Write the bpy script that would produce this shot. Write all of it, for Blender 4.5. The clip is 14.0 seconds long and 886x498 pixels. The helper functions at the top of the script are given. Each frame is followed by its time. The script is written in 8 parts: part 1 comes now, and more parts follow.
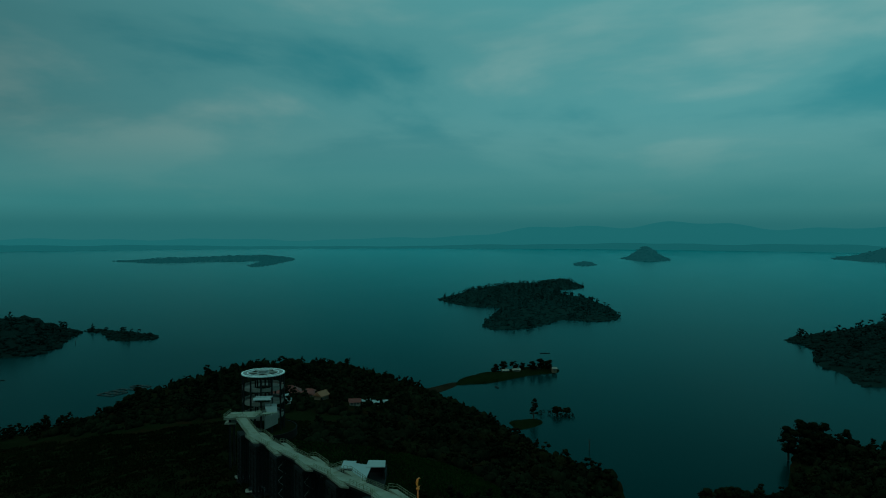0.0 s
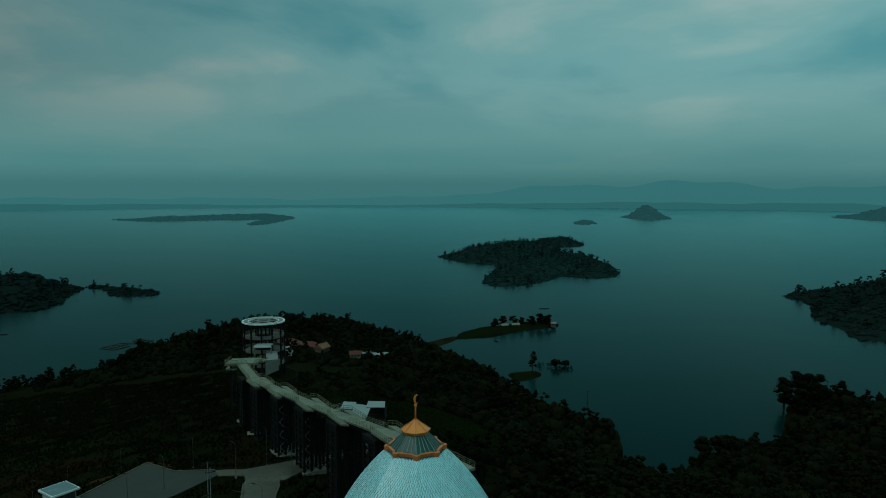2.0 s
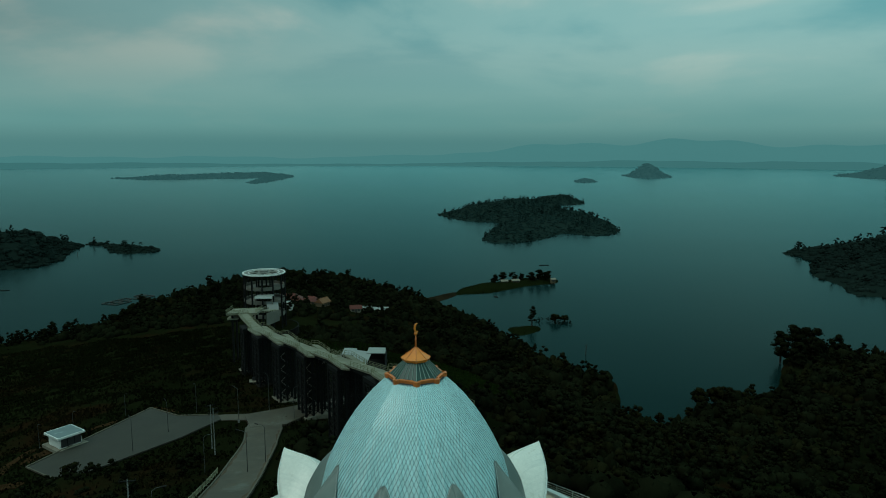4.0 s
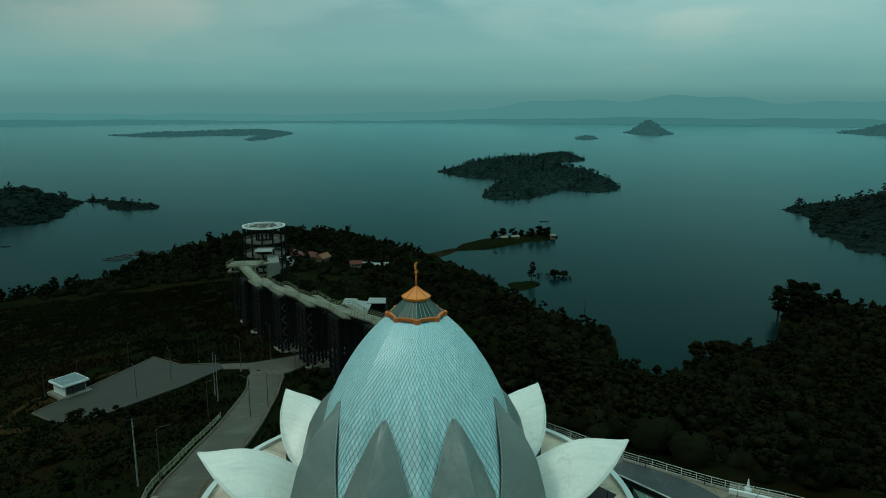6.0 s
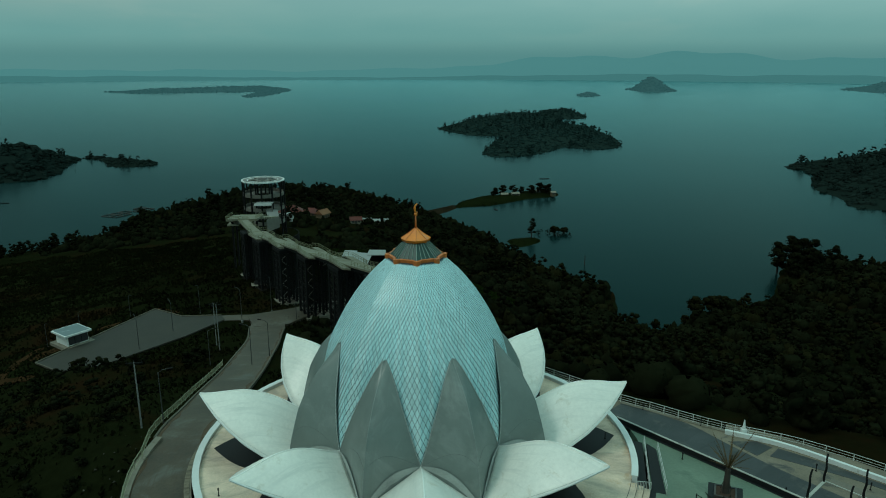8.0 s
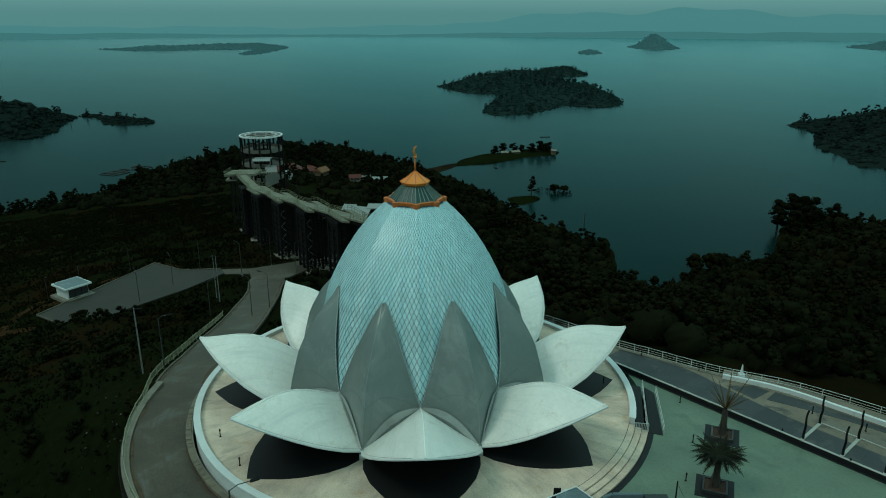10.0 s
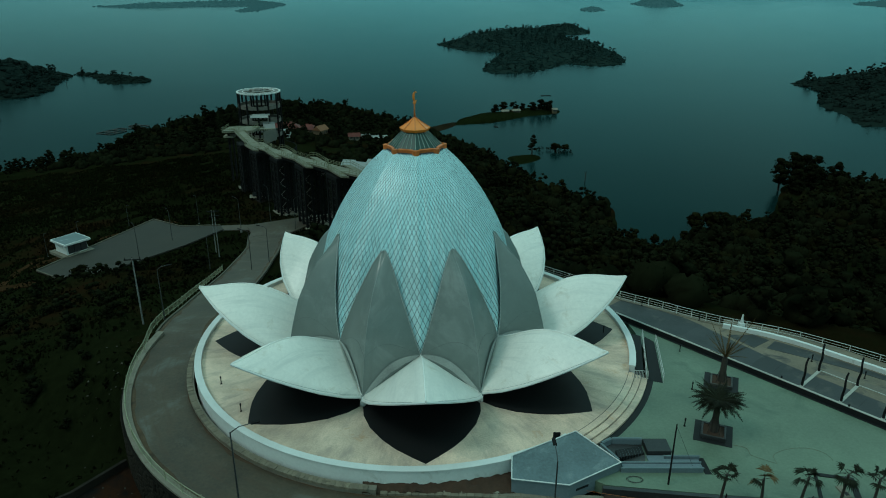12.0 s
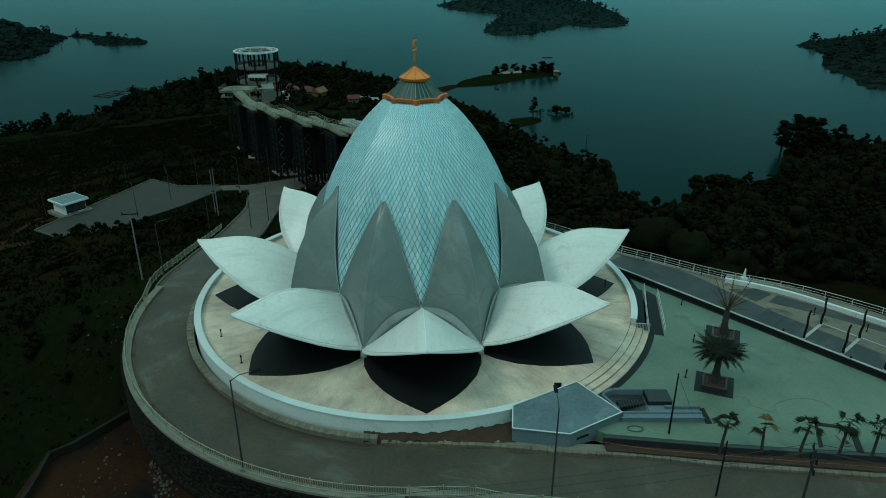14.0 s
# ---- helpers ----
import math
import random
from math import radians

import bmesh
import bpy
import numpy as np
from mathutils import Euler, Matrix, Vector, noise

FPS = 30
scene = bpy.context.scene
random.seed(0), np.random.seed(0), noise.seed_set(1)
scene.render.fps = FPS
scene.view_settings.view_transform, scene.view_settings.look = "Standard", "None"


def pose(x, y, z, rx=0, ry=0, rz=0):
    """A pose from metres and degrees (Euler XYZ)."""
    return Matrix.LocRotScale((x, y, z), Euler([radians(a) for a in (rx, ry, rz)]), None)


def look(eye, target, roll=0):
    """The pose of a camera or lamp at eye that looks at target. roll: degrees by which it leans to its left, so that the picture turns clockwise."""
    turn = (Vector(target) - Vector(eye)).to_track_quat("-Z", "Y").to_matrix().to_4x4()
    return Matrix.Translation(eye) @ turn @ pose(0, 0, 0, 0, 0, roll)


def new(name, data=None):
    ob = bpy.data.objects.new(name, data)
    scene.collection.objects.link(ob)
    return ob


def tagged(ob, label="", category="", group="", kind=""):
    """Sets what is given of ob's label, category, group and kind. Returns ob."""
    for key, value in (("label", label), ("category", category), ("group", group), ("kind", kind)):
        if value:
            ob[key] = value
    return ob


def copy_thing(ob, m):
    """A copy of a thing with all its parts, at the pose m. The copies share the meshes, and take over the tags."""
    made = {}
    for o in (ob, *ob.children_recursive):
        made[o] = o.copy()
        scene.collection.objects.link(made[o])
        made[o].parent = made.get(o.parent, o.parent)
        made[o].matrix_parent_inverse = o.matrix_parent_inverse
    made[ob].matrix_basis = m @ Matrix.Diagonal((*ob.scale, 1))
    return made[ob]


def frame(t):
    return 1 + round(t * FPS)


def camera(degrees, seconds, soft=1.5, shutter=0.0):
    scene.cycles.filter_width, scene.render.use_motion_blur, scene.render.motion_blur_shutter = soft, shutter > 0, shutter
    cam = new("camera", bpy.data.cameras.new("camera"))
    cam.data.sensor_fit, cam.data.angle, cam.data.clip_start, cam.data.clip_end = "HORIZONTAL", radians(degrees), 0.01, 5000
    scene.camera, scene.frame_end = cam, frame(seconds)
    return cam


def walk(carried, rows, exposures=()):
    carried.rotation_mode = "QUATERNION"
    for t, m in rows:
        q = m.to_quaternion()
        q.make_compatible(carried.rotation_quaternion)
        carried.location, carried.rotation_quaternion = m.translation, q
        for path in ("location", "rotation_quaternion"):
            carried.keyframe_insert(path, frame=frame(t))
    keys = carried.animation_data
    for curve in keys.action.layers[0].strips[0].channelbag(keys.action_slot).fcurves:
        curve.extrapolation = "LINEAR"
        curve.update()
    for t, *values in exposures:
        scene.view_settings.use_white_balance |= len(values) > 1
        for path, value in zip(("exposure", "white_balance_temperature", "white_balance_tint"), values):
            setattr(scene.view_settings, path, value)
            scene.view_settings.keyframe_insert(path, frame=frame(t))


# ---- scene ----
# ---------------------------------------------------------------- camera
cam = camera(64.25, 14.0, soft=1.0)
# seconds, x, y, z, pitch, yaw, roll
ROWS = [
    (0.0, 0.107, 0.067, 50.966, -1.895, 0.012, -0.099),
    (0.5, 0.224, 0.276, 49.850, -2.715, 0.022, -0.091),
    (1.0, 0.333, 0.456, 48.765, -3.533, 0.019, -0.092),
    (1.5, 0.371, 0.594, 47.718, -4.350, 0.029, -0.097),
    (2.0, 0.376, 0.674, 46.753, -5.171, 0.025, -0.105),
    (2.5, 0.391, 0.742, 45.867, -5.992, 0.017, -0.111),
    (3.0, 0.379, 0.782, 45.040, -6.819, 0.022, -0.110),
    (5.5, 0.342, 0.650, 42.212, -10.986, 0.009, -0.078),
    (6.0, 0.325, 0.649, 41.777, -11.857, 0.004, -0.083),
    (6.5, 0.332, 0.649, 41.340, -12.689, 0.007, -0.084),
    (7.0, 0.354, 0.648, 40.907, -13.530, 0.015, -0.087),
    (7.5, 0.374, 0.632, 40.474, -14.369, 0.023, -0.099),
    (8.0, 0.353, 0.607, 40.047, -15.200, 0.014, -0.109),
    (10.5, 0.367, 0.594, 37.928, -19.195, -0.014, -0.129),
    (11.0, 0.353, 0.646, 37.575, -19.986, -0.015, -0.125),
    (11.5, 0.352, 0.686, 37.237, -20.780, -0.016, -0.121),
    (12.0, 0.349, 0.731, 36.880, -21.545, -0.025, -0.111),
    (12.5, 0.335, 0.759, 36.517, -22.314, -0.029, -0.105),
    (13.0, 0.338, 0.807, 36.160, -23.060, -0.019, -0.094),
    (13.5, 0.321, 0.849, 35.818, -23.744, -0.015, -0.096),
    (14.0, 0.296, 0.913, 35.451, -24.361, -0.018, -0.098),
]
EXPOSURES = [
    (0.0, -1.18, 5200, -25),
    (3.0, -0.66, 6500, 5),
    (6.0, -0.30, 6750, 5),
    (8.2, -0.32, 6700, 5),
    (10.5, -0.36, 6550, 4),
    (14.0, -0.38, 6200, 1),
]
walk(cam, [(t, pose(x, y, z, 90 + pitch, roll, yaw)) for t, x, y, z, pitch, yaw, roll in ROWS], EXPOSURES)

# ---------------------------------------------------------------- light
def node(tree, kind, **values):
    n = tree.nodes.new(kind)
    for key, value in values.items():
        if key in n.inputs:
            n.inputs[key].default_value = value
    return n


SUN_EL, SUN_AZ = 52.0, 250.0
world = bpy.data.worlds.new("overcast_sky")
scene.world = world
world.use_nodes = True
wt = world.node_tree
wt.nodes.clear()
w_out = wt.nodes.new("ShaderNodeOutputWorld")
w_bg = wt.nodes.new("ShaderNodeBackground")
w_bg.inputs["Strength"].default_value = 1.0
sky = wt.nodes.new("ShaderNodeTexSky")
sky.sky_type = "NISHITA"
sky.sun_disc = False
sky.sun_elevation, sky.sun_rotation = radians(SUN_EL), radians(SUN_AZ)
tc = wt.nodes.new("ShaderNodeTexCoord")
sep = wt.nodes.new("ShaderNodeSeparateXYZ")
wt.links.new(tc.outputs["Generated"], sep.inputs[0])


def wmath(op, a, b=None, c=None):
    n = wt.nodes.new("ShaderNodeMath")
    n.operation = op
    for i, v in enumerate((a, b, c)):
        if v is None:
            continue
        if isinstance(v, (int, float)):
            n.inputs[i].default_value = v
        else:
            wt.links.new(v, n.inputs[i])
    return n.outputs[0]


def wramp(fac, stops):
    n = wt.nodes.new("ShaderNodeValToRGB")
    n.color_ramp.interpolation = "EASE"
    while len(n.color_ramp.elements) < len(stops):
        n.color_ramp.elements.new(0.5)
    for e, (pos, col) in zip(n.color_ramp.elements, stops):
        e.position, e.color = pos, (*col, 1)
    wt.links.new(fac, n.inputs[0])
    return n.outputs[0]


# a deck of cloud seen in perspective: the direction is divided by its height
lift = wmath("MAXIMUM", wmath("ADD", sep.outputs[2], 0.20), 0.05)
comb = wt.nodes.new("ShaderNodeCombineXYZ")
wt.links.new(wmath("DIVIDE", sep.outputs[0], lift), comb.inputs[0])
wt.links.new(wmath("DIVIDE", sep.outputs[1], lift), comb.inputs[1])
n1 = node(wt, "ShaderNodeTexNoise", Scale=0.85, Detail=6.0, Roughness=0.52, Distortion=0.25)
drift = wt.nodes.new("ShaderNodeVectorMath")
drift.inputs[1].default_value = (3.1, 0.6, 0.0)
wt.links.new(comb.outputs[0], drift.inputs[0])
wt.links.new(drift.outputs[0], n1.inputs["Vector"])
clouds = wramp(n1.outputs["Fac"], [(0.34, (0.125, 0.37, 0.40)), (0.50, (0.25, 0.49, 0.49)), (0.66, (0.47, 0.61, 0.57))])
haze = wramp(sep.outputs[2], [(0.0, (0.074, 0.250, 0.264)), (0.03, (0.104, 0.318, 0.328)), (0.075, (0.185, 0.400, 0.398)), (0.13, (0.30, 0.470, 0.445)), (1.0, (0.5, 0.6, 0.58))])
thick = wramp(sep.outputs[2], [(0.0, (0, 0, 0)), (0.05, (0.12, 0.12, 0.12)), (0.17, (1, 1, 1))])
mixc = wt.nodes.new("ShaderNodeMix")
mixc.data_type = "RGBA"
wt.links.new(thick, mixc.inputs["Factor"])
wt.links.new(haze, mixc.inputs["A"])
wt.links.new(clouds, mixc.inputs["B"])
# brighter overhead and where the cloud is thinner, towards the east
side = wmath("MULTIPLY", sep.outputs[0], wmath("SUBTRACT", 0.56, wmath("MULTIPLY", sep.outputs[0], 0.55)))
side = wmath("MULTIPLY", side, wmath("MINIMUM", wmath("MAXIMUM", wmath("MULTIPLY", wmath("SUBTRACT", sep.outputs[2], 0.03), 9.0), 0.0), 1.0))
gain = wmath("ADD", wmath("ADD", 1.09, side), wmath("MULTIPLY", wmath("MAXIMUM", wmath("SUBTRACT", sep.outputs[2], 0.25), 0.0), 1.6))
vm = wt.nodes.new("ShaderNodeVectorMath")
vm.operation = "SCALE"
wt.links.new(mixc.outputs["Result"], vm.inputs[0])
wt.links.new(gain, vm.inputs["Scale"])
sk = wt.nodes.new("ShaderNodeVectorMath")
sk.operation = "SCALE"
sk.inputs["Scale"].default_value = 0.012
wt.links.new(sky.outputs[0], sk.inputs[0])
ad = wt.nodes.new("ShaderNodeVectorMath")
wt.links.new(vm.outputs[0], ad.inputs[0])
wt.links.new(sk.outputs[0], ad.inputs[1])
wt.links.new(ad.outputs[0], w_bg.inputs["Color"])
wt.links.new(w_bg.outputs[0], w_out.inputs["Surface"])

sun_data = bpy.data.lights.new("sun", "SUN")
sun_data.energy, sun_data.angle, sun_data.color = 1.0, radians(18), (0.90, 1.0, 0.92)
sun = new("sun", sun_data)
az = radians(SUN_AZ)
sun.matrix_world = look((0, 0, 0), (-math.sin(az) * math.cos(radians(SUN_EL)), -math.cos(az) * math.cos(radians(SUN_EL)), -math.sin(radians(SUN_EL))))

# ---------------------------------------------------------------- materials
def mat(name, colour, rough=0.7, spread=0.25, scale=1.0, bump=0.2, metal=0.0, fine=None, stain=None, island=0.0, random_tint=0.0, spec=0.5, streak=None):
    """A procedural surface: base colour with variation at a coarse and a fine scale (per metre), relief, and optional stains."""
    m = bpy.data.materials.new(name)
    m.use_nodes = True
    t = m.node_tree
    b = t.nodes["Principled BSDF"]
    b.inputs["Roughness"].default_value, b.inputs["Metallic"].default_value = rough, metal
    b.inputs["Specular IOR Level"].default_value = spec
    geo = t.nodes.new("ShaderNodeNewGeometry")
    pos = geo.outputs["Position"]
    coarse = node(t, "ShaderNodeTexNoise", Scale=scale * 0.25, Detail=4.0, Roughness=0.6)
    small = node(t, "ShaderNodeTexNoise", Scale=(fine or scale * 5), Detail=5.0, Roughness=0.65)
    for n in (coarse, small):
        t.links.new(pos, n.inputs["Vector"])
    add = t.nodes.new("ShaderNodeMath")
    add.operation = "MULTIPLY_ADD"
    t.links.new(coarse.outputs["Fac"], add.inputs[0])
    add.inputs[1].default_value = 0.6
    half = t.nodes.new("ShaderNodeMath")
    half.operation = "MULTIPLY"
    half.inputs[1].default_value = 0.4
    t.links.new(small.outputs["Fac"], half.inputs[0])
    t.links.new(half.outputs[0], add.inputs[2])
    ramp = t.nodes.new("ShaderNodeValToRGB")
    lo = [max(c * (1 - spread), 0) for c in colour]
    hi = [min(c * (1 + spread), 1) for c in colour]
    ramp.color_ramp.elements[0].position, ramp.color_ramp.elements[0].color = 0.32, (*lo, 1)
    ramp.color_ramp.elements[1].position, ramp.color_ramp.elements[1].color = 0.68, (*hi, 1)
    t.links.new(add.outputs[0], ramp.inputs[0])
    col = ramp.outputs[0]
    if stain:
        s_col, s_scale, s_edge = stain
        sn = node(t, "ShaderNodeTexNoise", Scale=s_scale, Detail=6.0, Roughness=0.7, Distortion=0.6)
        t.links.new(pos, sn.inputs["Vector"])
        sr = t.nodes.new("ShaderNodeValToRGB")
        sr.color_ramp.elements[0].position, sr.color_ramp.elements[1].position = s_edge, s_edge + 0.14
        t.links.new(sn.outputs["Fac"], sr.inputs[0])
        mx = t.nodes.new("ShaderNodeMix")
        mx.data_type = "RGBA"
        mx.inputs["B"].default_value = (*s_col, 1)
        t.links.new(sr.outputs[0], mx.inputs["Factor"])
        t.links.new(col, mx.inputs["A"])
        col = mx.outputs["Result"]
    if streak:
        # streaks running outwards from the round terrace's middle: water marks, tile bands, painted folds
        k_col, k_around, k_along, k_edge = streak
        off = t.nodes.new("ShaderNodeVectorMath")
        off.operation = "SUBTRACT"
        off.inputs[1].default_value = (-2.333, 68.672, 0)
        t.links.new(pos, off.inputs[0])
        sx = t.nodes.new("ShaderNodeSeparateXYZ")
        t.links.new(off.outputs[0], sx.inputs[0])
        ang = t.nodes.new("ShaderNodeMath")
        ang.operation = "ARCTAN2"
        t.links.new(sx.outputs[1], ang.inputs[0])
        t.links.new(sx.outputs[0], ang.inputs[1])
        lng = t.nodes.new("ShaderNodeVectorMath")
        lng.operation = "LENGTH"
        t.links.new(off.outputs[0], lng.inputs[0])
        cv = t.nodes.new("ShaderNodeCombineXYZ")
        for i, (src, f) in enumerate(((ang.outputs[0], k_around), (lng.outputs["Value"], k_along))):
            mu = t.nodes.new("ShaderNodeMath")
            mu.operation = "MULTIPLY"
            mu.inputs[1].default_value = f
            t.links.new(src, mu.inputs[0])
            t.links.new(mu.outputs[0], cv.inputs[i])
        kn = node(t, "ShaderNodeTexNoise", Scale=1.0, Detail=5.0, Roughness=0.65)
        t.links.new(cv.outputs[0], kn.inputs["Vector"])
        kr = t.nodes.new("ShaderNodeValToRGB")
        kr.color_ramp.elements[0].position, kr.color_ramp.elements[1].position = k_edge, k_edge + 0.22
        t.links.new(kn.outputs["Fac"], kr.inputs[0])
        mk = t.nodes.new("ShaderNodeMix")
        mk.data_type = "RGBA"
        mk.inputs["B"].default_value = (*k_col, 1)
        t.links.new(kr.outputs[0], mk.inputs["Factor"])
        t.links.new(col, mk.inputs["A"])
        col = mk.outputs["Result"]
    if island or random_tint:
        hsv = t.nodes.new("ShaderNodeHueSaturation")
        mr = t.nodes.new("ShaderNodeMapRange")
        amount = island or random_tint
        mr.inputs["To Min"].default_value, mr.inputs["To Max"].default_value = 1 - amount, 1 + amount
        if island:
            t.links.new(geo.outputs["Random Per Island"], mr.inputs["Value"])
        else:
            oi = t.nodes.new("ShaderNodeObjectInfo")
            t.links.new(oi.outputs["Random"], mr.inputs["Value"])
        t.links.new(mr.outputs[0], hsv.inputs["Value"])
        t.links.new(col, hsv.inputs["Color"])
        col = hsv.outputs[0]
    t.links.new(col, b.inputs["Base Color"])
    if bump:
        bn = node(t, "ShaderNodeBump", Strength=bump, Distance=0.05)
        t.links.new(small.outputs["Fac"], bn.inputs["Height"])
        t.links.new(bn.outputs[0], b.inputs["Normal"])
    return m


M_TILE = mat("glazed_tile", (0.385, 0.625, 0.655), 0.36, 0.14, 0.9, 0.05, island=0.09, streak=((0.58, 0.73, 0.74), 22.0, 0.05, 0.47))
M_TILE_NEAR = mat("glazed_tile_near", (0.385, 0.625, 0.655), 0.36, 0.14, 0.9, 0.05, random_tint=0.09, streak=((0.58, 0.73, 0.74), 22.0, 0.05, 0.47))
M_JOINT = mat("tile_bedding", (0.025, 0.034, 0.04), 0.8, 0.3, 2.0, 0.2)
# streak paints the shade of folds, stain paler mottling, into the sheet's colour
M_PANEL = mat("grey_panel", (0.152, 0.180, 0.168), 0.34, 0.14, 0.5, 0.03, fine=0.8, stain=((0.205, 0.232, 0.218), 0.22, 0.52), streak=((0.135, 0.158, 0.147), 9.0, 0.22, 0.56))
M_PETAL = mat("white_petal", (0.72, 0.685, 0.63), 0.36, 0.13, 0.6, 0.05, stain=((0.56, 0.50, 0.42), 0.42, 0.58), streak=((0.60, 0.58, 0.54), 34.0, 0.14, 0.50))
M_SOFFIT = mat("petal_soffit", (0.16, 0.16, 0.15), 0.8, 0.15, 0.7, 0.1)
M_BEAM = mat("weathered_white_beam", (0.33, 0.325, 0.285), 0.6, 0.2, 1.2, 0.1, stain=((0.22, 0.20, 0.16), 0.6, 0.56))
M_RIB = mat("white_rib", (0.84, 0.82, 0.78), 0.4, 0.06, 2.0, 0.05)
M_TRIM = mat("pale_trim", (0.60, 0.61, 0.59), 0.4, 0.1, 2.0, 0.1)
M_ORANGE = mat("orange_paint", (0.72, 0.205, 0.022), 0.38, 0.18, 2.5, 0.05)
M_ORANGE_DARK = mat("rusty_orange_paint", (0.50, 0.13, 0.025), 0.5, 0.25, 2.5, 0.1)
M_BAR = mat("green_glazing_bar", (0.20, 0.27, 0.235), 0.5, 0.3, 2.0, 0.05)
M_GREENGLASS = mat("green_glass", (0.022, 0.055, 0.047), 0.35, 0.35, 1.5, 0.0, spec=0.25)
M_GUSSET = mat("metal_gusset", (0.36, 0.385, 0.37), 0.32, 0.3, 1.2, 0.05)
M_SEAM = mat("panel_seam", (0.22, 0.245, 0.235), 0.45, 0.15, 2.0, 0.05)
M_SEAMDARK = mat("panel_seam_shadow", (0.105, 0.122, 0.116), 0.5, 0.15, 2.0, 0.05)
M_CONC = mat("terrace_concrete", (0.60, 0.455, 0.345), 0.78, 0.34, 1.3, 0.25, stain=((0.50, 0.30, 0.17), 0.30, 0.57), streak=((0.38, 0.30, 0.245), 20.0, 0.30, 0.50), random_tint=0.15)
M_WALLW = mat("white_render", (0.58, 0.60, 0.58), 0.7, 0.12, 0.8, 0.12, stain=((0.40, 0.40, 0.36), 0.5, 0.57))
M_BLACK = mat("black_granite", (0.0085, 0.009, 0.0095), 0.6, 0.3, 1.5, 0.02, spec=0.25)
# near-black colour for flat plates, in place of unlit rooms behind openings
M_DARKROOM = mat("dark_interior", (0.02, 0.021, 0.022), 0.5, 0.3, 1.5, 0.02)
M_ROAD = mat("asphalt_road", (0.051, 0.037, 0.0215), 0.62, 0.52, 0.8, 0.35, stain=((0.088, 0.083, 0.066), 0.20, 0.54), streak=((0.052, 0.030, 0.015), 6.0, 1.9, 0.50))
M_PAVE = mat("paver", (0.155, 0.130, 0.092), 0.85, 0.32, 1.8, 0.25, stain=((0.075, 0.055, 0.032), 0.9, 0.57), random_tint=0.2)
M_KERB = mat("kerb_stone", (0.17, 0.150, 0.115), 0.85, 0.35, 1.8, 0.2, stain=((0.09, 0.07, 0.045), 0.8, 0.56))
M_KERBDULL = mat("dull_kerb", (0.078, 0.066, 0.046), 0.85, 0.35, 1.8, 0.2, stain=((0.045, 0.036, 0.022), 0.8, 0.54))
M_PLAZA = mat("green_floor_paint", (0.106, 0.147, 0.100), 0.5, 0.28, 0.8, 0.08, stain=((0.070, 0.104, 0.072), 0.22, 0.53))
M_SLATE = mat("slate_floor", (0.0195, 0.0200, 0.0205), 0.5, 0.60, 0.9, 0.15, stain=((0.070, 0.062, 0.048), 0.35, 0.55), random_tint=0.3)
M_BEIGE = mat("beige_floor", (0.150, 0.122, 0.088), 0.8, 0.35, 1.2, 0.15, stain=((0.055, 0.052, 0.047), 0.4, 0.53))
M_BLUEGREY = mat("blue_grey_render", (0.115, 0.150, 0.168), 0.6, 0.22, 1.0, 0.1, stain=((0.20, 0.24, 0.25), 0.7, 0.60))
M_STEELW = mat("white_steel", (0.44, 0.45, 0.43), 0.45, 0.15, 3.0, 0.05)
M_RAIL = mat("yellow_green_rail", (0.26, 0.265, 0.17), 0.55, 0.2, 3.0, 0.05)
M_POLE = mat("galvanised_pole", (0.05, 0.052, 0.052), 0.5, 0.3, 3.0, 0.05, metal=0.3)
M_DARKSTEEL = mat("dark_steel", (0.0075, 0.0075, 0.0072), 0.8, 0.35, 2.0, 0.1, spec=0.15)
M_CONCPOLE = mat("concrete_pole", (0.15, 0.15, 0.145), 0.85, 0.2, 2.0, 0.2)
M_STONE = mat("retaining_stone", (0.0125, 0.0105, 0.008), 0.95, 0.35, 2.5, 0.6, random_tint=0.45, spec=0.1)
M_RUBBLE = mat("pale_rubble", (0.055, 0.048, 0.038), 0.95, 0.5, 2.5, 0.4, island=0.5, spec=0.1)
M_SOIL = mat("red_soil", (0.042, 0.021, 0.011), 0.95, 0.35, 0.8, 0.5)
M_DECK = mat("walkway_deck", (0.155, 0.150, 0.105), 0.75, 0.35, 0.7, 0.1, stain=((0.085, 0.075, 0.035), 0.3, 0.52))
M_WALKRAIL = mat("walkway_rail", (0.12, 0.12, 0.065), 0.7, 0.25, 1.0, 0.05)
M_YARD = mat("red_yard_earth", (0.026, 0.0105, 0.0048), 0.95, 0.4, 0.6, 0.5, stain=((0.0065, 0.0062, 0.0058), 0.10, 0.50), spec=0.05)
M_TOWERW = mat("tower_concrete", (0.13, 0.122, 0.102), 0.8, 0.2, 0.6, 0.1)
M_ROOFRED = mat("red_roof_tile", (0.085, 0.0125, 0.006), 0.8, 0.3, 1.0, 0.3)
M_ROOFW = mat("pale_metal_roof", (0.20, 0.212, 0.20), 0.5, 0.15, 0.8, 0.05)
M_HOUSEWALL = mat("cream_wall", (0.11, 0.08, 0.045), 0.85, 0.15, 0.8, 0.1)
M_TRUNK = mat("bark", (0.030, 0.024, 0.018), 0.95, 0.35, 4.0, 0.5)
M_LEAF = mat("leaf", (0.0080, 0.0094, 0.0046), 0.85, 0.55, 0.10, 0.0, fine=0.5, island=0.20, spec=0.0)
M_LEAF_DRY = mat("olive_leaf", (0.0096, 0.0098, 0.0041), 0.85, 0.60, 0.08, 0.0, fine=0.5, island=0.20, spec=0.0)
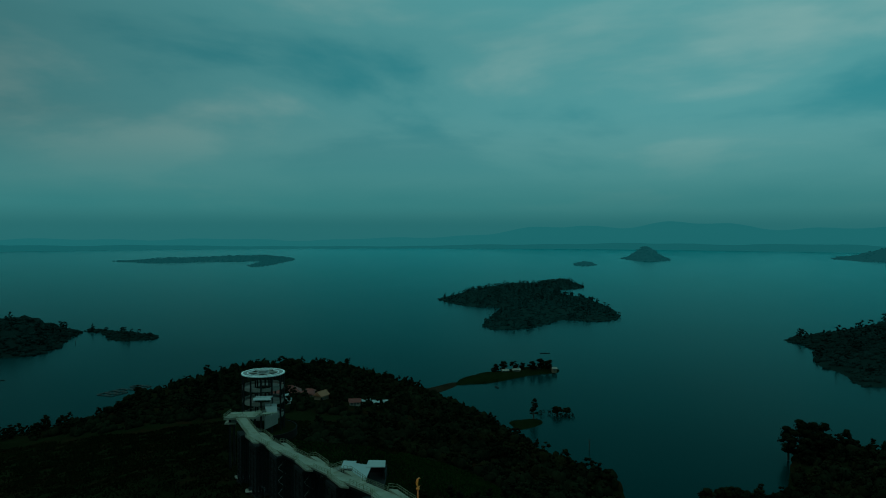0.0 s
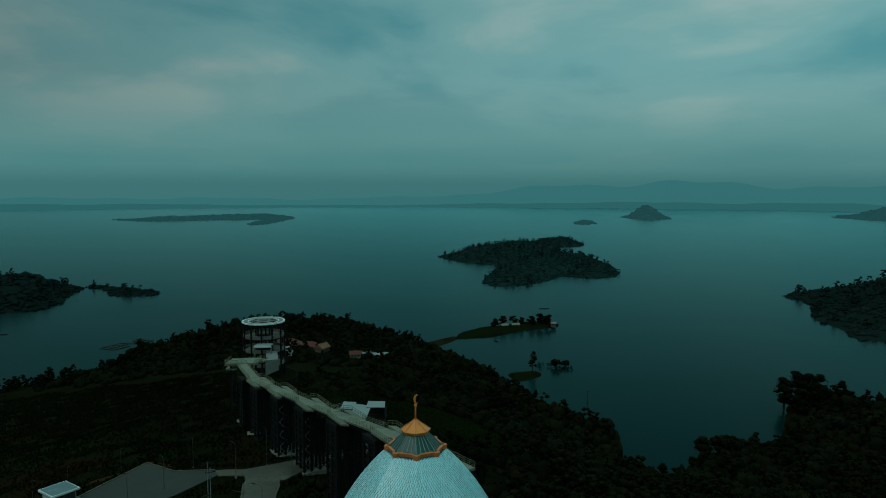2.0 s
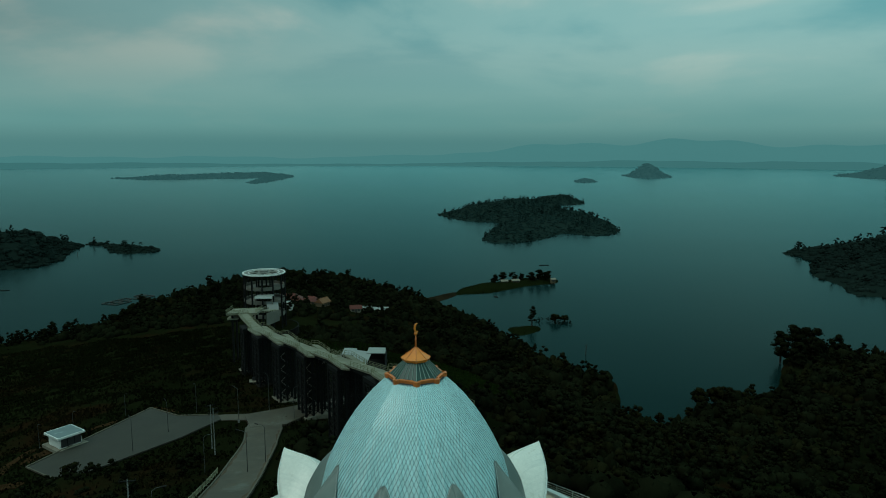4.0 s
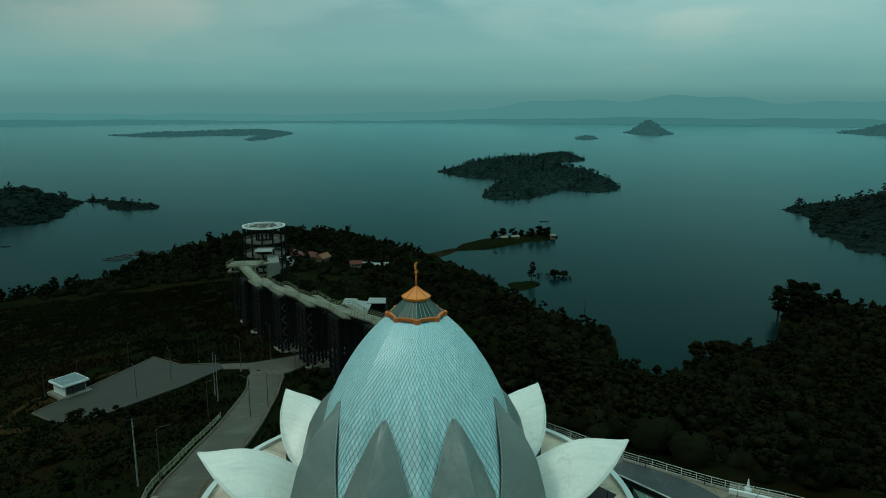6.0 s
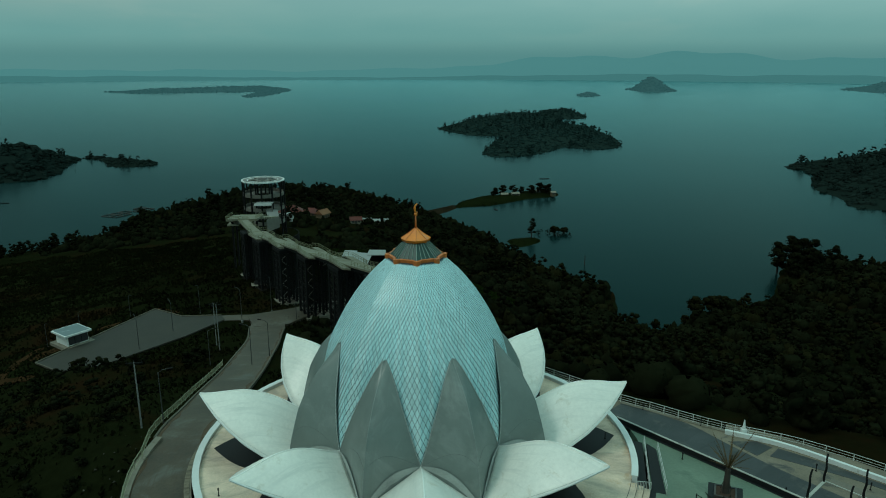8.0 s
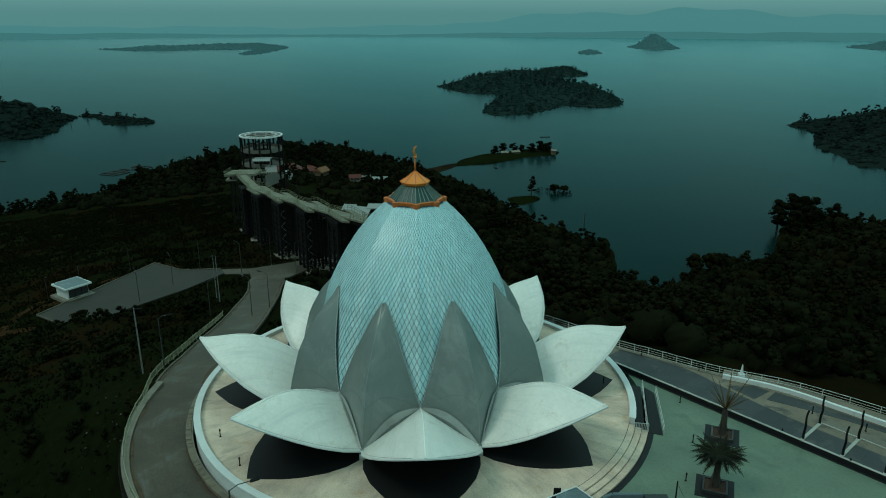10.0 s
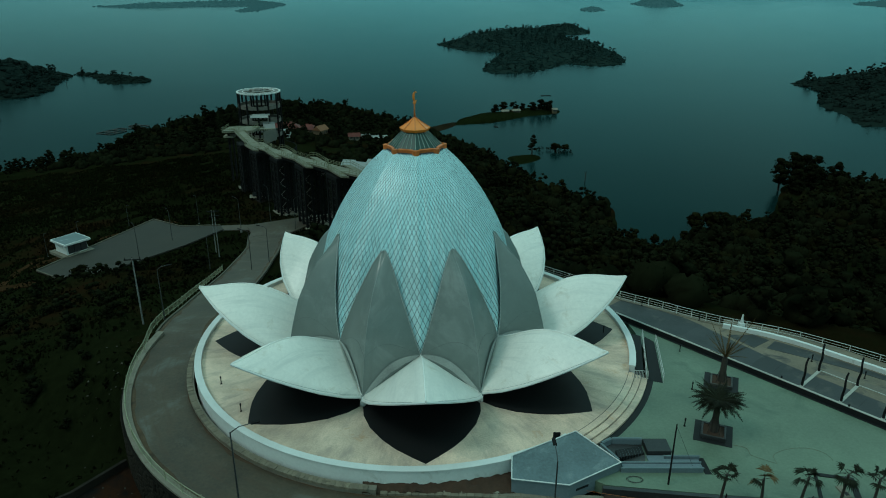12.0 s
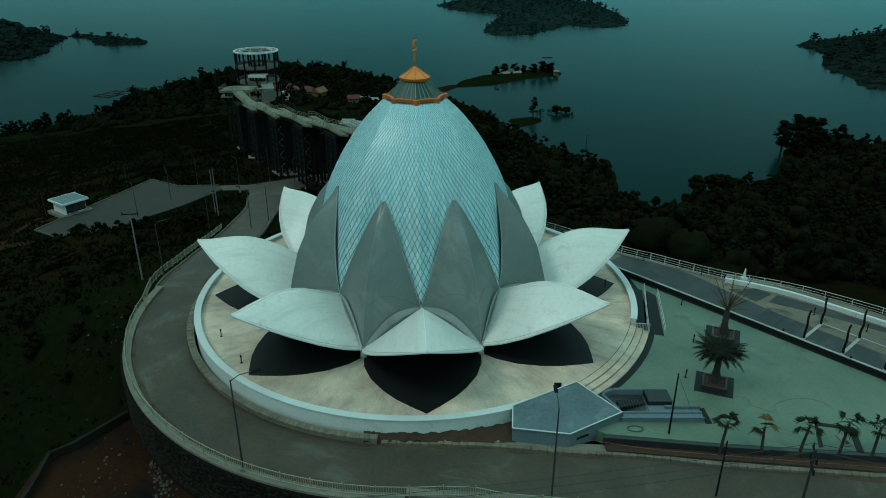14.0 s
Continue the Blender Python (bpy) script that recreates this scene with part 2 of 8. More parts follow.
# the blue tint of the next two leaf colours stands in for haze
M_LEAF_FAR_HAZED = mat("haze_tinted_distant_leaf", (0.0135, 0.0290, 0.0265), 0.9, 0.25, 0.03, 0.0, fine=0.15, island=0.08, spec=0.0)
M_LEAF_MID_HAZED = mat("haze_tinted_shore_leaf", (0.0115, 0.0200, 0.0175), 0.9, 0.35, 0.05, 0.0, fine=0.3, island=0.12, spec=0.0)
M_PALM = mat("palm_leaf", (0.0100, 0.0112, 0.0058), 0.8, 0.35, 2.0, 0.0, island=0.3, spec=0.08)
M_PALM_DRY = mat("dry_palm_leaf", (0.085, 0.055, 0.026), 0.8, 0.35, 2.0, 0.0, island=0.3, spec=0.08)
M_WIRE = mat("black_cable", (0.02, 0.02, 0.02), 0.6, 0.2, 2.0, 0.0)
M_FLOAT = mat("weathered_bamboo", (0.022, 0.024, 0.022), 0.8, 0.3, 1.0, 0.1)
M_KIOSKTOP = mat("kiosk_roof", (0.10, 0.14, 0.148), 0.5, 0.12, 0.6, 0.05, stain=((0.24, 0.285, 0.285), 0.5, 0.56))


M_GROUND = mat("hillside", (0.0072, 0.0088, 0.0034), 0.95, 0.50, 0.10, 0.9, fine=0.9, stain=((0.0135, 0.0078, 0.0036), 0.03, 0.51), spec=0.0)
# distance haze is mixed into these two island ground colours as well
M_GROUND_FAR_HAZED = mat("haze_tinted_island_ground", (0.0130, 0.0245, 0.0215), 0.95, 0.22, 0.05, 0.5, fine=0.3, spec=0.0)
M_GROUND_MID_HAZED = mat("haze_tinted_shore_ground", (0.0095, 0.0165, 0.0140), 0.95, 0.30, 0.05, 0.5, fine=0.3, spec=0.0)
M_BAR_SOIL = mat("brown_shore_soil", (0.016, 0.0125, 0.0075), 0.95, 0.4, 0.3, 0.5, fine=1.2, spec=0.0)
M_BANK = mat("grass_bank", (0.0072, 0.0098, 0.0034), 0.95, 0.4, 0.3, 0.6, fine=1.2, spec=0.0)


def water_material():
    """Turbid teal water: scattered light from below and a gloss that grows towards grazing angles."""
    m = bpy.data.materials.new("lake_water")
    m.use_nodes = True
    t = m.node_tree
    t.nodes.remove(t.nodes["Principled BSDF"])
    geo = t.nodes.new("ShaderNodeNewGeometry")
    ripple = node(t, "ShaderNodeTexNoise", Scale=0.35, Detail=4.0, Roughness=0.6)
    breeze = node(t, "ShaderNodeTexNoise", Scale=0.012, Detail=4.0, Roughness=0.6, Distortion=0.8)
    cloudy = node(t, "ShaderNodeTexNoise", Scale=0.004, Detail=5.0, Roughness=0.6)
    for n in (ripple, breeze, cloudy):
        t.links.new(geo.outputs["Position"], n.inputs["Vector"])
    bn = node(t, "ShaderNodeBump", Strength=0.10, Distance=0.3)
    t.links.new(ripple.outputs["Fac"], bn.inputs["Height"])
    body = t.nodes.new("ShaderNodeValToRGB")
    body.color_ramp.elements[0].position, body.color_ramp.elements[0].color = 0.35, (0.0018, 0.0098, 0.0096, 1)
    body.color_ramp.elements[1].position, body.color_ramp.elements[1].color = 0.65, (0.0028, 0.0140, 0.0136, 1)
    t.links.new(cloudy.outputs["Fac"], body.inputs[0])
    dif = t.nodes.new("ShaderNodeBsdfDiffuse")
    t.links.new(body.outputs[0], dif.inputs["Color"])
    glo = node(t, "ShaderNodeBsdfGlossy", Color=(0.50, 0.82, 0.84, 1))
    mr = node(t, "ShaderNodeMapRange")
    mr.inputs["To Min"].default_value, mr.inputs["To Max"].default_value = 0.14, 0.30
    t.links.new(breeze.outputs["Fac"], mr.inputs["Value"])
    t.links.new(mr.outputs[0], glo.inputs["Roughness"])
    fr = node(t, "ShaderNodeFresnel", IOR=1.083)
    for n in (glo, fr):
        t.links.new(bn.outputs[0], n.inputs["Normal"])
    mix = t.nodes.new("ShaderNodeMixShader")
    t.links.new(fr.outputs[0], mix.inputs[0])
    t.links.new(dif.outputs[0], mix.inputs[1])
    t.links.new(glo.outputs[0], mix.inputs[2])
    t.links.new(mix.outputs[0], t.nodes["Material Output"].inputs["Surface"])
    return m


M_WATER = water_material()


# Emission paints the distance haze onto far land; none of it is a lamp.
def haze_glow_material(name, colour):
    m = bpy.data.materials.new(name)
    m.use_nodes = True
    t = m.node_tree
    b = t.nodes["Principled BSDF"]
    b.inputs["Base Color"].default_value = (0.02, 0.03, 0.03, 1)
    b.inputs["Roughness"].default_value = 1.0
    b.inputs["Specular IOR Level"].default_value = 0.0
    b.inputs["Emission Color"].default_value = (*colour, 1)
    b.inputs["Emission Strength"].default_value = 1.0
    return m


M_REMOTE_GLOW = haze_glow_material("remote_island_haze_glow", (0.023, 0.088, 0.096))
M_RIDGE_GLOW = haze_glow_material("distant_ridge_haze_glow", (0.050, 0.186, 0.198))
M_RIDGE2_GLOW = haze_glow_material("remote_ridge_haze_glow", (0.074, 0.250, 0.265))


# ---------------------------------------------------------------- building helpers
def mesh_of(name, verts, faces, material, smooth=False):
    me = bpy.data.meshes.new(name)
    me.from_pydata([tuple(v) for v in verts], [], [tuple(f) for f in faces])
    me.materials.append(material)
    if smooth:
        me.polygons.foreach_set("use_smooth", [True] * len(me.polygons))
    me.update()
    return me


def quads_mesh(name, verts, quads, material, smooth=False):
    """A large mesh from arrays: verts (n, 3), quads (m, 4)."""
    me = bpy.data.meshes.new(name)
    verts, quads = np.asarray(verts, np.float32), np.asarray(quads, np.int32)
    me.vertices.add(len(verts))
    me.vertices.foreach_set("co", verts.ravel())
    me.loops.add(quads.size)
    me.loops.foreach_set("vertex_index", quads.ravel())
    me.polygons.add(len(quads))
    me.polygons.foreach_set("loop_start", np.arange(0, quads.size, 4, dtype=np.int32))
    me.materials.append(material)
    me.update(calc_edges=True)
    if smooth:
        me.polygons.foreach_set("use_smooth", [True] * len(me.polygons))
    return me


def thing(name, label, category, at=(0, 0, 0), turn=0.0, group="", kind=""):
    ob = new(name)
    ob.empty_display_size = 0.3
    ob.matrix_world = pose(*at, 0, 0, turn)
    return tagged(ob, label, category, group, kind)


def part(name, bm, material, parent=None, label="", smooth=False):
    """Links a bmesh (or a finished mesh) as one mesh object under its thing."""
    if isinstance(bm, bpy.types.Mesh):
        me = bm
    else:
        me = bpy.data.meshes.new(name)
        bm.normal_update()
        bm.to_mesh(me)
        bm.free()
        me.materials.append(material)
        if smooth:
            me.polygons.foreach_set("use_smooth", [True] * len(me.polygons))
    ob = new(name, me)
    if parent is not None:
        ob.parent = parent
    if label:
        tagged(ob, label)
    return ob


def box(bm, lo, hi, bevel=0.0, m=None):
    r = bmesh.ops.create_cube(bm, size=1.0)
    c = [(a + b) / 2 for a, b in zip(lo, hi)]
    s = [max(b - a, 1e-4) for a, b in zip(lo, hi)]
    mat4 = Matrix.Translation(c) @ Matrix.Diagonal((*s, 1))
    if m is not None:
        mat4 = m @ mat4
    bmesh.ops.transform(bm, matrix=mat4, verts=r["verts"])
    if bevel:
        edges = list({e for v in r["verts"] for e in v.link_edges})
        bmesh.ops.bevel(bm, geom=edges, offset=bevel, segments=1, affect="EDGES", profile=0.5)
    return bm


def rod(bm, a, b, r1, r2=None, sides=8):
    a, b = Vector(a), Vector(b)
    d = b - a
    if d.length < 1e-6:
        return bm
    turn = d.to_track_quat("Z", "Y").to_matrix().to_4x4()
    r = bmesh.ops.create_cone(bm, cap_ends=True, segments=sides, radius1=r1, radius2=(r1 if r2 is None else r2), depth=d.length)
    bmesh.ops.transform(bm, matrix=Matrix.Translation((a + b) / 2) @ turn, verts=r["verts"])
    return bm


def tube(bm, pts, radius, sides=6):
    """A round bar swept along points, as one connected body."""
    pts = [Vector(p) for p in pts]
    keep = [pts[0]]
    for p in pts[1:]:
        if (p - keep[-1]).length > 1e-4:
            keep.append(p)
    pts = keep
    rings = []
    ref = None
    for i, p in enumerate(pts):
        d = (pts[min(i + 1, len(pts) - 1)] - pts[max(i - 1, 0)]).normalized()
        if ref is None:
            ref = d.cross(Vector((0, 0, 1))) if abs(d.z) < 0.95 else d.cross(Vector((1, 0, 0)))
        s = (ref - d * ref.dot(d)).normalized()
        ref = s
        t = d.cross(s)
        rings.append([bm.verts.new(p + (s * math.cos(6.28319 * k / sides) + t * math.sin(6.28319 * k / sides)) * radius) for k in range(sides)])
    for a, b in zip(rings, rings[1:]):
        for k in range(sides):
            bm.faces.new((a[k], a[(k + 1) % sides], b[(k + 1) % sides], b[k]))
    bm.faces.new(rings[0][::-1])
    bm.faces.new(rings[-1])
    return bm


def prism(bm, outline, z0, z1):
    """A solid over a plan outline; z1 may be a list, one height a corner."""
    tops = z1 if isinstance(z1, (list, tuple)) else [z1] * len(outline)
    lo = [bm.verts.new((x, y, z0)) for x, y in outline]
    hi = [bm.verts.new((x, y, z)) for (x, y), z in zip(outline, tops)]
    bm.faces.new(lo[::-1])
    bm.faces.new(hi)
    n = len(outline)
    for i in range(n):
        bm.faces.new((lo[i], lo[(i + 1) % n], hi[(i + 1) % n], hi[i]))
    bmesh.ops.recalc_face_normals(bm, faces=bm.faces[:])
    return bm


def ring_solid(bm, cx, cy, r0, r1, z0, z1, a0, a1, steps):
    """A piece of a ring between two radii, heights and angles (degrees; 0 faces the south, growing to the east)."""
    loops = []
    for i in range(steps + 1):
        a = radians(a0 + (a1 - a0) * i / steps)
        s, c = math.sin(a), -math.cos(a)
        loops.append([bm.verts.new((cx + r * s, cy + r * c, z)) for r, z in ((r0, z0), (r1, z0), (r1, z1), (r0, z1))])
    for p, q in zip(loops, loops[1:]):
        for j in range(4):
            bm.faces.new((p[j], p[(j + 1) % 4], q[(j + 1) % 4], q[j]))
    if abs(a1 - a0) < 359.9:
        bm.faces.new(loops[0][::-1])
        bm.faces.new(loops[-1])
    bmesh.ops.recalc_face_normals(bm, faces=bm.faces[:])
    return bm


def spline(points, step):
    """A smooth line through points (tuples of any length), resampled about every step metres."""
    P = np.array(points, float)
    out = []
    for i in range(len(P) - 1):
        p0, p1, p2, p3 = P[max(i - 1, 0)], P[i], P[i + 1], P[min(i + 2, len(P) - 1)]
        n = max(2, int(np.linalg.norm((p2 - p1)[:2]) / step))
        for k in range(n):
            u = k / n
            out.append(0.5 * (2 * p1 + (p2 - p0) * u + (2 * p0 - 5 * p1 + 4 * p2 - p3) * u * u + (3 * p1 - p0 - 3 * p2 + p3) * u ** 3))
    out.append(P[-1])
    return np.array(out)


def offset_line(line, d):
    """The line moved d metres to its right in plan."""
    t = np.gradient(line[:, :2], axis=0)
    t /= np.linalg.norm(t, axis=1)[:, None]
    out = line.copy()
    out[:, 0] += t[:, 1] * d
    out[:, 1] -= t[:, 0] * d
    return out


def ribbon(bm, left, right, top, depth):
    """A slab between two lines, its top raised by top and reaching depth below."""
    rows = []
    for a, b in zip(left, right):
        rows.append([bm.verts.new((a[0], a[1], a[2] + top)), bm.verts.new((b[0], b[1], b[2] + top)),
                     bm.verts.new((b[0], b[1], b[2] - depth)), bm.verts.new((a[0], a[1], a[2] - depth))])
    for p, q in zip(rows, rows[1:]):
        for j in range(4):
            bm.faces.new((p[j], p[(j + 1) % 4], q[(j + 1) % 4], q[j]))
    bm.faces.new(rows[0])
    bm.faces.new(rows[-1][::-1])
    bmesh.ops.recalc_face_normals(bm, faces=bm.faces[:])
    return bm

# ---------------------------------------------------------------- the land and the lake
LAKE = -87.84
CX, CY, PHI = -2.333, 68.672, 3.716


def around(r, k, z=0.0):
    """A point of the lotus: radius, petal number (0 faces the road, 8 in all) and height."""
    a = radians(PHI + 45.0 * k)
    return Vector((CX + r * math.sin(a), CY - r * math.cos(a), z))


# the road round the terrace and down the hill: x, y, z of its middle line
ROAD_POINTS = [(120, 26, -1.4), (60, 34.6, -1.4), (33, 38.8, -1.4), (15, 41.2, -1.4), (5, 42.2, -1.4)]
ROAD_POINTS += [(CX + 26.0 * math.sin(radians(a)), CY - 26.0 * math.cos(radians(a)), -1.4) for a in range(-4, -86, -9)]
ROAD_POINTS += [(-29.4, 75, -2.0), (-30.4, 86, -4.7), (-31.8, 98, -8.0), (-33.6, 112, -11.7), (-35.7, 126, -15.2), (-38.1, 142, -19.0), (-41.0, 157, -22.0), (-43.0, 168, -23.0)]
ROAD = spline(ROAD_POINTS, 2.0)
LANE_EAST = spline([(-45.0, 167, -22.9), (-39, 171, -23.2), (-31, 177, -23.6), (-24, 184, -24.5), (-14, 196, -26)], 2.0)
LANE_WEST = spline([(-44.0, 166.2, -22.9), (-50, 166.6, -22.9), (-56, 165.6, -22.9), (-63, 162, -22.9)], 2.0)
PARKING = [(-85.8, 138.4), (-75.3, 132.0), (-59.4, 153.6), (-53.6, 164.4), (-55.2, 167.2), (-64.8, 166.4), (-73.6, 171.6)]
PARK_Z = -22.6
YARD = [(-33.6, 36), (-34.0, 48.7), (-32.2, 50.4), (-29.2, 54.6), (-24.5, 50.2), (-21.9, 46.9), (-17.5, 43.3), (-12, 40.6), (-8, 39.5), (-8, 30), (-33, 30)]

SHORE = [(-900, 150), (-520, 300), (-360, 400), (-296, 452), (-276, 470), (-250, 516), (-258, 574), (-236, 600), (-224, 640), (-205, 690), (-150, 715), (-85, 690),
         (-40, 628), (-14, 588), (4, 552), (26, 515), (44, 480), (58, 440), (80, 402), (97, 381), (92, 350), (88, 332), (95, 319), (108, 316), (124, 335), (153, 358),
         (178, 361), (200, 402), (212, 424), (240, 446), (290, 428), (340, 402), (420, 380), (900, 300), (900, -700), (-900, -700)]

# spot heights of the hill
SPOTS = [(-36, 78, -4), (-60, 100, -13), (-84, 136, -23), (-58, 150, -22.5), (-48, 166, -23.5), (-22, 150, -24.5), (-45, 190, -26.5), (-69, 266, -31), (-78, 466, -63),
         (-117, 562, -79), (-195, 345, -67), (-230, 500, -85), (-28, 262, -33), (10, 190, -34), (60, 300, -74), (38, 400, -82), (90, 170, -56), (160, 250, -76),
         (235, 360, -83), (60, 100, -22), (130, 90, -45), (-140, 190, -43), (-130, 90, -36), (-300, 150, -70), (0, -120, -60), (120, -60, -55), (-60, 20, -16), (-110, 310, -53),
         (-20, 340, -62), (0, 120, -14)]


def inside(poly, x, y):
    """Whether points lie in a plan outline, and how far they are from its edge."""
    P = np.array(poly, float)
    q = np.roll(P, -1, axis=0)
    hit = np.zeros(x.shape, bool)
    best = np.full(x.shape, 1e9)
    for (ax, ay), (bx, by) in zip(P, q):
        dx, dy = bx - ax, by - ay
        u = np.clip(((x - ax) * dx + (y - ay) * dy) / (dx * dx + dy * dy), 0, 1)
        best = np.minimum(best, np.hypot(x - ax - u * dx, y - ay - u * dy))
        if ay != by:
            cross = ((ay > y) != (by > y)) & (x < (bx - ax) * (y - ay) / (by - ay) + ax)
            hit ^= cross
    return hit, best


def lumps(x, y, size, seed):
    """Smooth uneven ground, about -1 to 1."""
    rng = np.random.RandomState(seed)
    z = np.zeros(x.shape)
    for k in range(10):
        a, ph, f = rng.uniform(0, math.pi), rng.uniform(0, 6.3), 2 * math.pi / size * rng.uniform(0.6, 2.2)
        z += np.sin((x * math.cos(a) + y * math.sin(a)) * f + ph + 1.3 * np.sin((y * math.cos(a) - x * math.sin(a)) * f * 0.7 + ph))
    return z / 5.0


shore_rows = [(x, y, LAKE - 0.3) for x, y in spline([p for p in SHORE[2:33]], 45.0)]
CTRL = np.array(SPOTS + [tuple(r) for r in shore_rows], float)
_d = np.hypot(CTRL[:, None, 0] - CTRL[None, :, 0], CTRL[:, None, 1] - CTRL[None, :, 1])
_A = np.block([[_d, np.ones((len(CTRL), 1))], [np.ones((1, len(CTRL))), np.zeros((1, 1))]])
_W = np.linalg.solve(_A + 1e-6 * np.eye(len(_A)), np.append(CTRL[:, 2], 0.0))


def near_line(line, x, y):
    """Distance in plan to a line and the line's height there."""
    best, height = np.full(x.shape, 1e9), np.zeros(x.shape)
    for a, b in zip(line, line[1:]):
        dx, dy = b[0] - a[0], b[1] - a[1]
        u = np.clip(((x - a[0]) * dx + (y - a[1]) * dy) / (dx * dx + dy * dy + 1e-9), 0, 1)
        d = np.hypot(x - a[0] - u * dx, y - a[1] - u * dy)
        closer = d < best
        best = np.where(closer, d, best)
        height = np.where(closer, a[2] + u * (b[2] - a[2]), height)
    return best, height


def ease(d, a, b):
    u = np.clip((d - a) / (b - a), 0, 1)
    return u * u * (3 - 2 * u)


PLATEAU = spline([(-2.3, 68.7, -1.9), (20, 62, -1.9), (60, 46, -1.9), (110, 34, -1.9)], 6.0)


def ground_height(x, y):
    x, y = np.asarray(x, float), np.asarray(y, float)
    z = np.full(x.shape, _W[-1])
    for (px, py, _), w in zip(CTRL, _W):
        z = z + w * np.hypot(x - px, y - py)
    land, edge = inside(SHORE, x, y)
    z = np.minimum(z, -1.9)
    z = z + lumps(x, y, 60, 3) * 1.2 * ease(edge, 0, 40) + lumps(x, y, 17, 4) * 0.35 * ease(edge, 0, 20)
    z = np.where(land, np.maximum(z, LAKE + 0.2 + np.minimum(edge * 0.12, 2.5)), LAKE - np.minimum(edge * 0.25, 9.0))
    # the levelled top, cut off steeply towards the south-west
    d, h = near_line(PLATEAU, x, y)
    south = ease(35 - y, -8, 4)
    wide = 27.4 - 7.0 * ease(x, 4, 24)
    z = z + (h - z) * (1 - ease(d, wide, wide + 1.0 + 26 * ease(y, 52, 74)))
    inn, e = inside(YARD, x, y)
    d = np.where(inn, 0, e)
    z = z + (-6.9 - z) * (1 - ease(d, 1.5, 7)) * ease(np.hypot(x - CX, y - CY), 27.0, 29.4)
    for line, half in ((ROAD, 4.6), (LANE_EAST, 4.6), (LANE_WEST, 3.0)):
        d, h = near_line(line, x, y)
        z = z + (h - 0.45 - z) * (1 - ease(d, half, half + 7)) * (1 if line is not ROAD else ease(y, 66, 74))
    inn, e = inside(PARKING, x, y)
    d = np.where(inn, 0, e)
    z = z + (PARK_Z - 0.4 - z) * (1 - ease(d, 1.0, 8))
    return z


def build_ground():
    xs = np.concatenate([[-4400, -2500, -1400, -900], np.arange(-640, -170, 10), np.arange(-170, 130, 2.5), np.arange(130, 520, 8), [560, 640, 900, 1400, 2500, 4400]])
    ys = np.concatenate([[-4400, -2500, -1200, -500, -200, -100, -50], np.arange(-20, 20, 5), np.arange(20, 205, 2.5), np.arange(205, 330, 4), np.arange(330, 760, 8), [900, 1400, 2500, 4400]])
    X, Y = np.meshgrid(xs, ys)
    Z = ground_height(X, Y)
    n, m = len(xs), len(ys)
    i, j = np.meshgrid(np.arange(n - 1), np.arange(m - 1))
    q = np.stack([j * n + i, j * n + i + 1, (j + 1) * n + i + 1, (j + 1) * n + i], -1).reshape(-1, 4)
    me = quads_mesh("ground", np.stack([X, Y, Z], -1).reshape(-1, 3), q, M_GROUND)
    me.polygons.foreach_set("use_smooth", [True] * len(me.polygons))
    tagged(new("ground", me), "dark green hillside of grass and soil above the lake", "ground", kind="structure")


build_ground()


def build_water():
    bm = bmesh.new()
    bmesh.ops.create_circle(bm, cap_ends=True, segments=128, radius=4380)
    bmesh.ops.translate(bm, verts=bm.verts[:], vec=(0, 0, LAKE))
    ob = part("water", bm, M_WATER)
    tagged(ob, "calm dark teal reservoir water under an overcast sky", "lake", kind="structure")


build_water()


def ridge(name, radius, base, heights, material, a0, a1, label, seed):
    """A far shore: a long low ridge on an arc round the lake."""
    rng = np.random.RandomState(seed)
    n = 260
    bm = bmesh.new()
    rows = []
    for i in range(n + 1):
        u = i / n
        a = radians(a0 + (a1 - a0) * u)
        h = np.interp(u, np.linspace(0, 1, len(heights)), heights)
        h = max(h * (1 + 0.10 * math.sin(u * 61 + seed) + 0.06 * math.sin(u * 143 + 2 * seed)) + rng.uniform(-1, 1), 0.5)
        s, c = math.sin(a), math.cos(a)
        rows.append([bm.verts.new(((radius + o) * s, (radius + o) * c, z)) for o, z in ((-60, base), (-10, base + 0.45 * h), (60, base + h), (140, base + 0.5 * h), (200, base))])
    for p, q in zip(rows, rows[1:]):
        for j in range(4):
            bm.faces.new((p[j], q[j], q[j + 1], p[j + 1]))
    ob = part(name, bm, material, smooth=True)
    tagged(ob, label, "backdrop", kind="structure")


ridge("backdrop", 4330, LAKE - 2, [26, 30, 36, 22, 36, 26, 20, 12, 14, 22, 34, 36, 40, 36, 30, 28, 34, 40], M_RIDGE_GLOW, -62, 62, "hazy low wooded far shore of the lake", 1)
ridge("backdrop", 4560, LAKE - 2, [50, 56, 58, 60, 56, 58, 52, 48, 56, 90, 140, 155, 140, 125, 120, 105, 100, 90], M_RIDGE2_GLOW, -60, 60, "pale hazy hills behind the far shore", 5)

